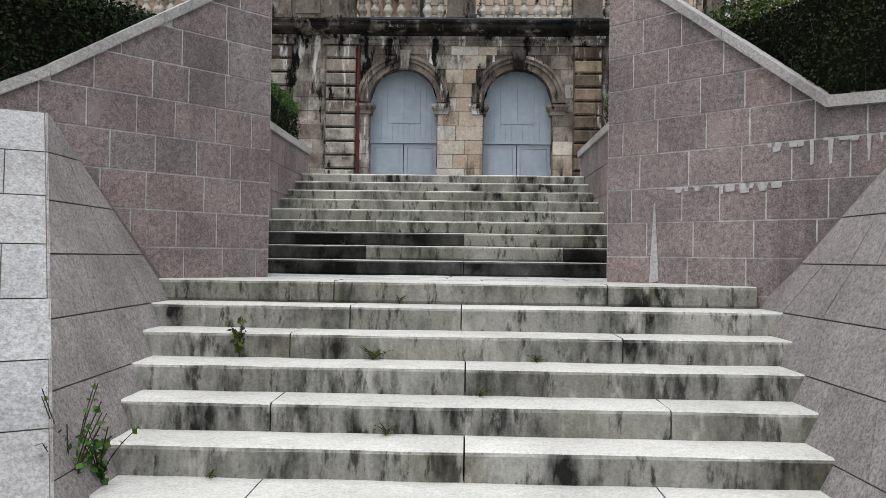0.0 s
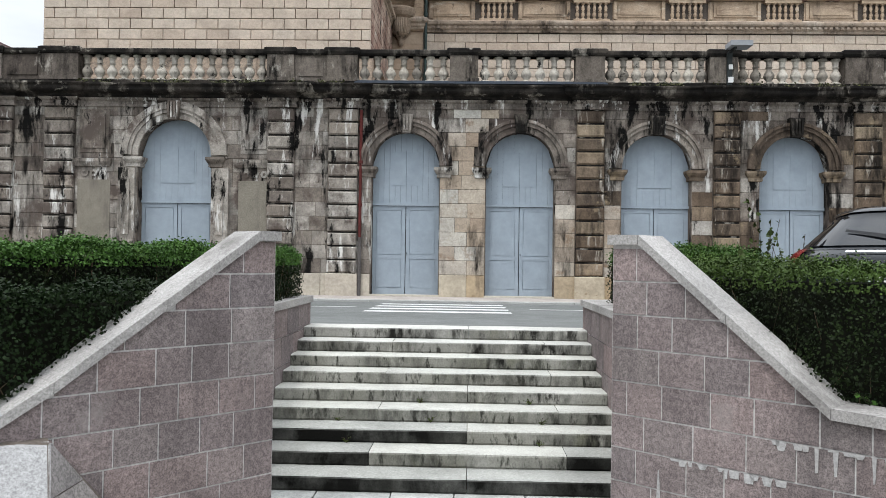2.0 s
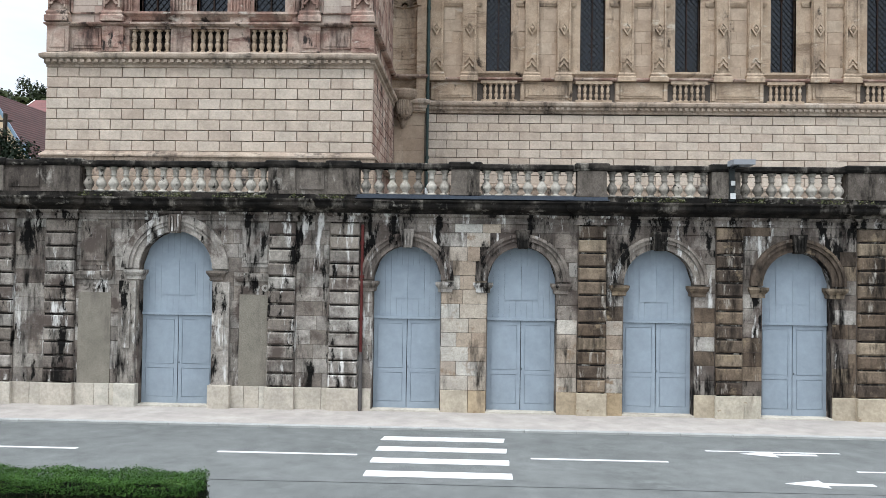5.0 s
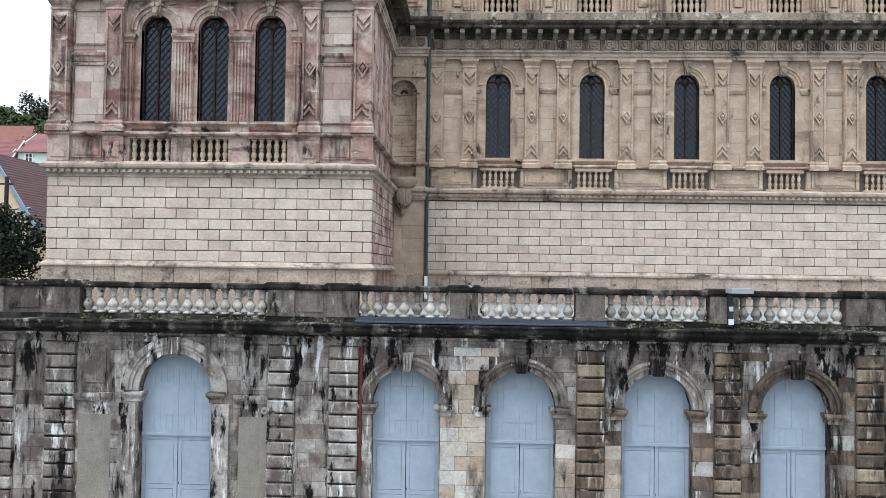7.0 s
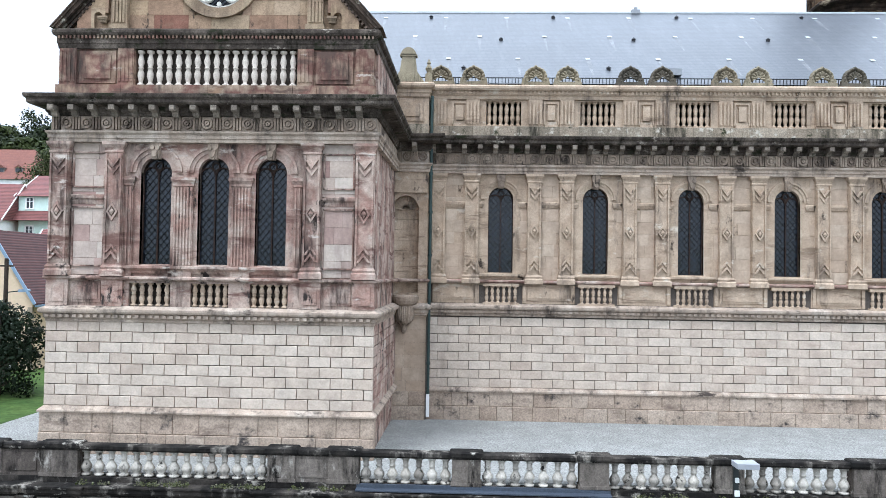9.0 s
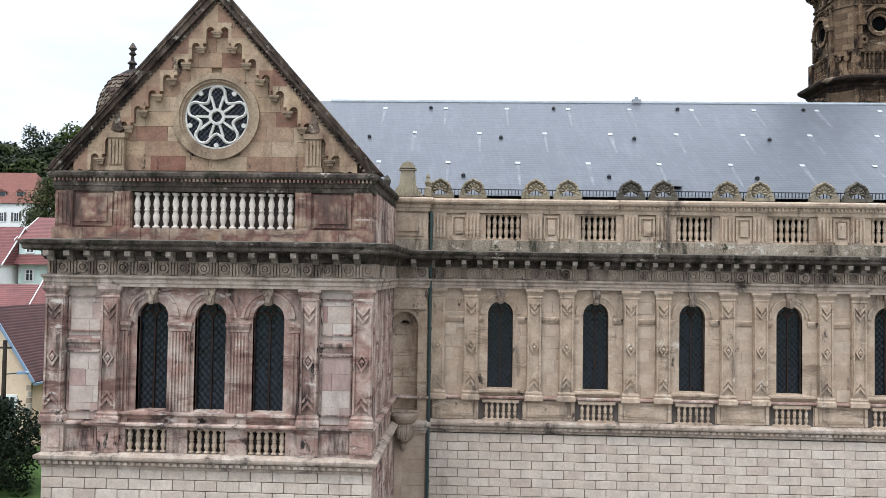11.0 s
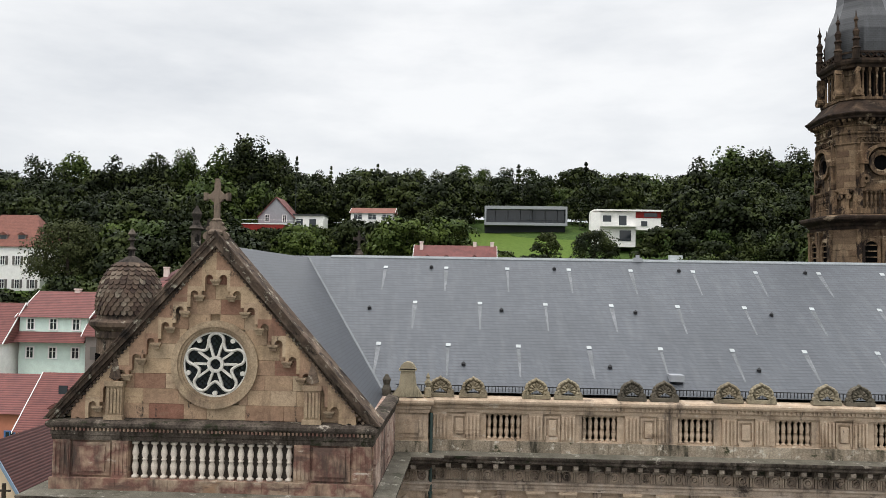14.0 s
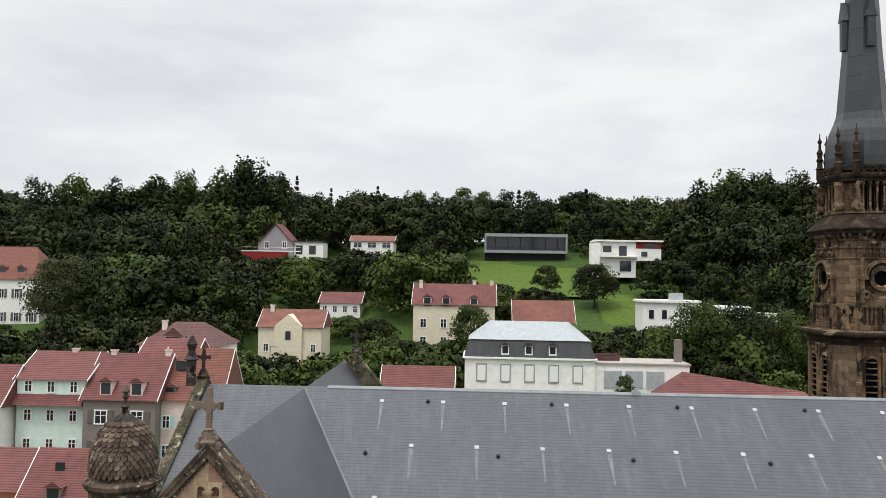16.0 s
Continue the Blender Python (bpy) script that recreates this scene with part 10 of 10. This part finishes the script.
# modern dark house above the lawn
h = thing("house", "modern dark flat-roofed house with long window band", "house")
part("base", boxes((1.5, 24.8, 233.5, 243, 38, 47.0)), DARK_CLAD, h)
part("frame", boxes((1.4, 25.2, 231, 243, 51.4, 52.3), (1.4, 25.2, 231, 243, 46.7, 47.5), (1.4, 1.9, 231, 243, 47.5, 51.4), (24.7, 25.2, 231, 243, 47.5, 51.4)), GREY_WALL, h)
part("window_band", boxes((1.9, 24.7, 233, 233.1, 47.5, 51.4)), PANE, h)
for i in range(6):
    part("post", boxes((4.5 + 3.6 * i, 4.7 + 3.6 * i, 232.8, 233, 47.5, 51.4)), DARK_CLAD, h)
part("railing", boxes((1.9, 24.7, 231.2, 231.26, 48.4, 48.5), (1.9, 24.7, 231.2, 231.26, 47.9, 47.95)), DARK_METAL, h)
h = thing("house", "white modern house with a red upper volume", "house")
part("wall", boxes((30.5, 41.0, 212, 219, 40, 49.3)), WHITE_WALL, h)
part("wing", boxes((41.0, 47.6, 212, 219, 44.5, 47.7)), WHITE_WALL, h)
part("stair_tower", boxes((29.2, 31.6, 211.2, 215, 42.0, 49.0)), WHITE_WALL, h)
part("roof_slab", boxes((30.0, 48.0, 211.2, 219.5, 49.4, 49.85)), WHITE_WALL, h)
part("upper_volume", boxes((41.0, 47.6, 211.9, 219, 47.75, 49.4)), RED_CLAD, h, "red clad band")
part("pane", boxes((43.2, 46.6, 211.82, 211.92, 47.95, 49.0)), PANE, h)
balcony = part("balcony", boxes((31.6, 41.2, 210.4, 212, 45.3, 45.6)), WHITE_WALL, h)
part("parapet", boxes((31.6, 36.0, 210.4, 210.6, 45.6, 46.5)), WHITE_WALL, balcony)
for x0, x1, z0, z1 in ((32.4, 34.6, 45.7, 48.3), (36.6, 38.6, 45.7, 48.3), (42.4, 44.0, 45.6, 46.9), (36.8, 39.8, 41.6, 44.4)):
    wd = part("window", boxes((x0 - 0.12, x1 + 0.12, 211.9, 212.02, z0 - 0.12, z1 + 0.12)), WHITE_PAINT, h)
    part("pane", boxes((x0, x1, 211.86, 211.9, z0, z1)), PANE, wd)
h = thing("house", "white modern flat-roofed house among trees", "house")
part("wall", boxes((34.4, 46, 170, 178, 24, 34.8)), WHITE_WALL, h)
part("wing", boxes((46, 57, 171, 178, 26, 34.0)), WHITE_WALL, h)
part("garage", boxes((57.5, 65, 172, 178, 26, 32.6)), WHITE_WALL, h)
part("roof_slab", boxes((33.9, 46.4, 169.4, 178.4, 34.6, 35.1)), WHITE_WALL, h)
part("solar_panel", boxes((40.0, 43.0, 171, 171.2, 35.1, 36.6)), PALE_METAL, h)
for c in (36.2, 38.9):
    part("pane", boxes((c - 0.5, c + 0.5, 169.9, 170.02, 31.2, 33.0)), PANE, h)
h = house("grey gabled hillside house with red roof", -66.2, -55.6, 236, 10, 38, 48.6, 54.4, GREY_WALL, TILE_RED, axis='y', rows=(47.2,), cols=2, win=(1.2, 2.0))
part("wing", boxes((-56, -46.8, 237, 244, 40, 49.2)), WHITE_WALL, h)
part("terrace_base", boxes((-69.4, -57, 230, 236, 37, 46.0)), RED_CLAD, h)
part("railing", boxes((-69.4, -52, 229.9, 230, 47.2, 47.3), (-69.4, -52, 229.9, 230, 46.0, 46.3)), WHITE_PAINT, h)
for c in (-54, -50):
    part("pane", boxes((c - 1.0, c + 1.0, 236.9, 237.02, 45.6, 48.2)), PANE, h)
part("wing_roof", boxes((-56, -46.6, 236.6, 244.4, 49.2, 49.6)), SLATE_DARK, h)
house("long low house with red roof in the trees", -36.6, -24.4, 225, 8, 40, 49.3, 51.0, WHITE_WALL, TILE_ORANGE, rows=(47.4,), cols=3, win=(2.4, 1.5))
h = house("large white house with steep red hipped roof", -123, -104.5, 186, 13, 22, 37.0, 45.0, WHITE_WALL, TILE_ORANGE, rows=(27.0, 32.6), cols=5, win=(1.15, 2.1), shutters=SHUTTER, hip=5.0)
for c in (-119, -114.5, -110):
    dormer(h, c, 187.2, 38.2, 1.8, 1.6, TAUPE_WALL, TILE_ORANGE)

# lawn in front of the modern house
def draped(name, label, pts, mat, lift, cat):
    bm = bmesh.new()
    (x0, x1), (y0, y1) = pts
    n, m_ = 12, 12
    g = [[bm.verts.new((x0 + (x1 - x0) * i / n, y0 + (y1 - y0) * j / m_, lift(x0 + (x1 - x0) * i / n, y0 + (y1 - y0) * j / m_))) for i in range(n + 1)] for j in range(m_ + 1)]
    for j in range(m_):
        for i in range(n):
            bm.faces.new((g[j][i], g[j][i + 1], g[j + 1][i + 1], g[j + 1][i]))
    tagged(part(name, bm, mat), label, cat, kind="structure")


LAWN = surface("mown_lawn", [(0.085, 0.135, 0.025), (0.115, 0.165, 0.038)], vary="noise", cloud=0.3, grain=2, grain_amt=0.15, bump=0.2)
draped("lawn", "bright mown lawn below the modern house", ((-3, 27), (197, 232)), LAWN, lambda x, y: 35.0 + (y - 197) * 0.265, "lawn")
draped("lawn", "small bright lawn on the hillside", ((28, 40), (178, 200)), LAWN, lambda x, y: 29.2 + (y - 178) * 0.29, "lawn")

# ---------------------------------------------------------------- trees
def crown_points(rs, n_clump, per, rx, rz, round_=1.0):
    """Leaf centres and outward normals for a crown of uneven clumps with gaps; base of the crown at z = 0."""
    C, N = [], []
    for k in range(n_clump):
        a = rs.uniform(0, 6.283)
        u = rs.uniform(0.0, 1.0) ** 0.8
        zc = rz * (0.14 + 0.74 * u)
        prof = math.sin(math.pi * min(0.95, 0.22 + 0.70 * u)) ** 0.7
        rr = rx * prof * rs.uniform(0.5, 0.88)
        c = np.array([rr * math.cos(a), rr * math.sin(a), zc])
        cr = rx * rs.uniform(0.20, 0.36)
        d = rs.normal(0, 1, (per, 3))
        d /= np.linalg.norm(d, axis=1)[:, None]
        d[:, 2] = np.where(d[:, 2] < -0.25, -d[:, 2], d[:, 2])
        rad = cr * (0.80 + 0.28 * rs.rand(per, 1))
        C.append(c + d * rad * np.array([1, 1, 0.78]))
        N.append(d)
    return np.concatenate(C), np.concatenate(N)


def conifer_points(rs, per, rx, rz):
    n = per
    u = rs.rand(n) ** 0.8
    a = rs.uniform(0, 6.283, n)
    layer = np.floor(u * 14) / 14
    rr = rx * np.maximum(0.03, 1.04 - u) * (0.35 + 0.65 * rs.rand(n)) * (0.8 + 0.3 * np.sin(a * 3 + layer * 20))
    C = np.stack([rr * np.cos(a), rr * np.sin(a), rz * (layer + 0.05 * rs.rand(n)) - 0.12 * rr], 1)
    N = np.stack([np.cos(a) * 0.5, np.sin(a) * 0.5, np.full(n, 0.8)], 1)
    return C, N


VARIANTS = []
for s in range(7):
    rs_ = np.random.RandomState(50 + s)
    VARIANTS.append(crown_points(rs_, 46 + 5 * s, 46, 1.0, (1.5, 1.9, 1.7, 2.3, 1.4, 2.0, 1.6)[s]))
for s in range(2):
    VARIANTS.append(conifer_points(np.random.RandomState(90 + s), 900, 1.0, 3.6))


def skyline(x):
    pts = [(-400, 73), (-186, 73), (-141, 73.5), (-113, 77), (-89, 80.5), (-72, 78), (-55, 70), (-45, 69), (-10, 71), (23, 71), (31, 66), (36, 67), (48, 71.5), (73, 70.7), (90, 79), (115, 79.6), (400, 76)]
    for (a, za), (b, zb) in zip(pts, pts[1:]):
        if x <= b:
            return za + (zb - za) * (x - a) / (b - a)
    return 75


# footprints of houses and lawns, where no tree stands
CLEAR = [(-70, -46, 228, 248), (-38, -23, 222, 236), (-4, 28, 198, 246), (26, 37, 168, 203), (29, 49, 208, 221), (33, 66, 166, 180), (-14, 4, 158, 172), (6, 21, 162, 176), (-43, -28, 146, 160), (-37, -26, 177, 189), (-125, -103, 182, 200), (-3, 31, 112, 126), (24, 46, 104, 116)]
# gardens kept low in front of the houses: span, distance and height down to which each house is open to the street
GARDENS = [(-70, -46, 236, 45.2), (-38, -23, 225, 47.0), (-2, 27, 205, 38.0), (29.5, 41, 211, 46.0), (41, 49, 211, 47.4), (-37.5, -26, 180, 30.6), (-43, -28.5, 150, 25.0), (-14, 4, 161, 26.5), (6.5, 20.5, 166, 30.0), (33.5, 45, 170, 30.0), (45, 57, 170, 33.6), (57, 66.5, 172, 32.6), (-125, -104, 186, 26.5), (26, 36, 185, 31.5)]


def low_limit(x, y, rad):
    best = 1e9
    for a, b, d, z in GARDENS:
        if y < d + 2 and a / d - rad * 0.7 / y < x / y < b / d + rad * 0.7 / y:
            best = min(best, 38.5 + (z - 38.5) * y / d)
    return best


rsw = np.random.RandomState(17)
WC, WN, WS = [], [], []
LC, LN, LS = [], [], []


def plant(x, y, rad, hgt, light=False, variant=None):
    v = int(rsw.randint(0, 7)) if variant is None else variant
    C, N = VARIANTS[v]
    a = rsw.uniform(0, 6.283)
    rot_ = np.array([[math.cos(a), -math.sin(a), 0], [math.sin(a), math.cos(a), 0], [0, 0, 1]])
    top = C[:, 2].max()
    k = np.array([rad, rad, hgt / top])
    P = (C * k) @ rot_.T + np.array([x, y, hill(x, y) - 0.4])
    (LC if light else WC).append(P)
    (LN if light else WN).append(N @ rot_.T)
    (LS if light else WS).append(rsw.uniform(0.5, 1.0, len(P)) * (0.077 * rad if v < 7 else 0.10 * rad))


y = 128.0
while y < 335:
    step = 8.0 if y < 160 else 11.5
    x = -0.75 * y - 30 + rsw.uniform(0, 5)
    while x < 0.52 * y + 12:
        px, py = x + rsw.uniform(-2.5, 2.5), y + rsw.uniform(-3, 3)
        x += step * rsw.uniform(0.75, 1.3)
        hgt = rsw.uniform(9, 15) if py < 160 else rsw.uniform(11, 20)
        rad = hgt * rsw.uniform(0.38, 0.55)
        if any(a - 2 < px < b + 2 and c - 2 < py < d + 2 for a, b, c, d in CLEAR):
            continue
        if py > 285:
            want = 38.5 + (skyline(px * 300 / py) - 38.5) * py / 300 - hill(px, py)
            hgt = max(10, want * rsw.uniform(0.70, 0.97))
            rad = min(9.5, hgt * rsw.uniform(0.32, 0.46))
        room = low_limit(px, py, rad) - hill(px, py) + 0.4
        if room < hgt:
            hgt = room * rsw.uniform(0.8, 1.0)
            if hgt < 1.5:
                continue
            rad = min(rad, max(2.2, hgt * 0.8))
        if rsw.rand() < 0.10 and hgt > 9 and py < 270:
            plant(px, py, hgt * 0.27, hgt * 1.06, False, 7 + int(rsw.rand() < 0.5))
        else:
            plant(px, py, rad, hgt, rsw.rand() < (0.42 if py < 200 else 0.10))
    y += step * 0.9
plant(-74.9, 322, 5.5, 28, False, 7)
# tall crowns that stand out on the ridge: place, radius, height of the top, lighter or not
RIDGE_EAST = ((80, 288, 8, 76.8, False, 2), (89, 290, 9, 80.4, True, 4), (99, 288, 8.5, 79.6, False, 6), (111.5, 286, 7, 80.6, False, 1), (43, 288, 7, 71.0, True, 0), (51, 292, 6, 69.5, False, 2), (60, 290, 9, 70.0, True, 4), (70, 291, 7, 70.2, False, 6), (18, 286, 5, 71.4, False, 3), (9, 286, 5, 71.9, False, 1), (1, 290, 5, 71.5, True, 3), (-6, 288, 5.5, 72.2, True, 5), (-24, 288, 7, 71.0, False, 4))
RIDGE_WEST = ((-15, 290, 6, 70.8, False, 2), (-84, 288, 10, 82.9, False, 4), (-94, 290, 9, 79.3, True, 2), (-75, 290, 8, 78.0, False, 0), (-109, 290, 7, 78.2, True, 6), (-119, 288, 7, 75.4, False, 5), (-134, 290, 8, 75.2, False, 2), (-151, 290, 8, 76.0, True, 4), (-164, 290, 8, 75.0, False, 0), (-44, 284, 7, 70.4, True, 4), (-37, 286, 4.6, 72.0, False, 7), (-54, 286, 4.2, 71.0, False, 8), (-58, 288, 6, 70.0, False, 1))
for px, py, rad, top, light, v in RIDGE_EAST + RIDGE_WEST:
    plant(px, py, rad, top - hill(px, py) + 0.4, light, v)
rsl = np.random.RandomState(3)
me = leaf_mesh("wood", np.concatenate(WC), np.concatenate(WN), np.concatenate(WS), rsl, 0.5, True)
tagged(piece("wood", me, LEAF_WOOD), "dense dark green deciduous wood on the hillside", "wood", kind="stuff")
me = leaf_mesh("bright_trees", np.concatenate(LC), np.concatenate(LN), np.concatenate(LS), rsl, 0.5, True)
tagged(piece("light_wood", me, LEAF_LIGHT), "lighter green trees scattered over the hillside", "wood", kind="stuff")


def tree(label, x, y, z, rad, trunk, hgt, seed, mat, clumps=46, per=90, leaf=0.22, conifer=False):
    """A single tree: tapered trunk with limbs, and a crown of many leaves."""
    rs = np.random.RandomState(seed)
    t = thing("tree", label, "tree", at=(x, y, z))
    bm = bmesh.new()
    r0 = 0.03 * (trunk + hgt)
    lathe(bm, [(r0 * 1.4, -0.3), (r0, 0.4), (r0 * 0.75, trunk), (r0 * 0.35, trunk + hgt * 0.6), (0.03, trunk + hgt * 0.85)], 8)
    for i in range(9):
        a, zz = rs.uniform(0, 6.28), trunk + hgt * rs.uniform(0.05, 0.55)
        l = rad * rs.uniform(0.5, 0.85)
        p0, p1 = Vector((0, 0, zz)), Vector((l * math.cos(a), l * math.sin(a), zz + l * 0.55))
        q = (p1 - p0).to_track_quat('Z', 'Y').to_matrix().to_4x4()
        k = len(bm.verts)
        lathe(bm, [(r0 * 0.35, 0), (r0 * 0.1, (p1 - p0).length)], 5)
        bm.verts.ensure_lookup_table()
        for v in bm.verts[k:]:
            v.co = p0 + (q @ v.co)
    part("trunk", bm, BARK, t, "brown trunk with limbs")
    C, N = conifer_points(rs, clumps * per, 1.0, 3.0) if conifer else crown_points(rs, clumps, per, 1.0, 1.6)
    C = C * np.array([rad, rad, hgt / C[:, 2].max()]) + np.array([0, 0, trunk * (0.15 if conifer else 0.8)])
    me = leaf_mesh("crown", C, N, rs.uniform(0.6, 1.1, len(C)) * leaf * 0.8, rs, 0.5, True)
    tagged(piece("crown", me, mat, t, "leafy uneven crown"), kind="stuff")


tree("large dense chestnut tree beside a white house", -90.5, 172, hill(-90, 172), 8.5, 3, 17, 1, LEAF_CHESTNUT, 120, 120, 0.34)
tree("broad willow-like tree behind the white house", 38.0, 140, hill(36, 140), 6.2, 4, 14.6, 2, LEAF_LIGHT, 110, 100, 0.26)
tree("broad green tree behind the nave", 46, 142, hill(45, 142), 6.6, 4, 13.6, 3, LEAF_WOOD, 110, 100, 0.28)
tree("feathery light green tree behind the nave", 52.5, 143, hill(52, 143), 6.0, 3, 14.0, 12, LEAF_LIGHT, 110, 100, 0.24)
tree("rounded tree on the lawn", 16.5, 197, 35, 3.6, 1.0, 7.0, 4, LEAF_WOOD, 60, 80, 0.26)
tree("rounded dark tree beside the lawn", 27.2, 190, 32, 5.6, 1.5, 10, 5, LEAF_WOOD, 90, 90, 0.3)
tree("leafy tree in front of the cream house", -1.5, 152, hill(-2, 152), 4.2, 2, 10.5, 6, LEAF_LIGHT, 80, 90, 0.24)
tree("rounded tree behind the terraced houses", -25, 128, 13, 4.5, 3, 9, 7, LEAF_WOOD, 80, 90, 0.24)
tree("leafy tree beside the houses", -17, 140, 16, 4.6, 3, 10, 8, LEAF_LIGHT, 80, 90, 0.24)
tree("small bush in front of the white house", 20.3, 112, 21.0, 1.6, 0.4, 4.6, 9, LEAF_LIGHT, 36, 60, 0.16)
tree("dark pine beside the church terrace", -26.7, 44, 7.4, 2.5, 0.4, 6.8, 10, LEAF_PINE, 80, 100, 0.13)
tree("dark pine beside the church terrace", -28.9, 45, 7.4, 2.6, 0.4, 7.2, 11, LEAF_PINE, 80, 100, 0.13)
# antenna mast and street lamp
mast = thing("antenna_mast", "thin radio mast above the hillside house", "mast")
part("pole", boxes((-56.1, -55.95, 240, 240.15, 48, 63)), DARK_METAL, mast)
lamp = thing("street_lamp", "tall grey street lamp between the houses", "street lamp")
part("pole", boxes((-33.05, -32.95, 126, 126.1, 10, 27.5)), DARK_METAL, lamp)
part("lamp_arm", boxes((-33.0, -31.8, 126, 126.1, 27.4, 27.5)), DARK_METAL, lamp)
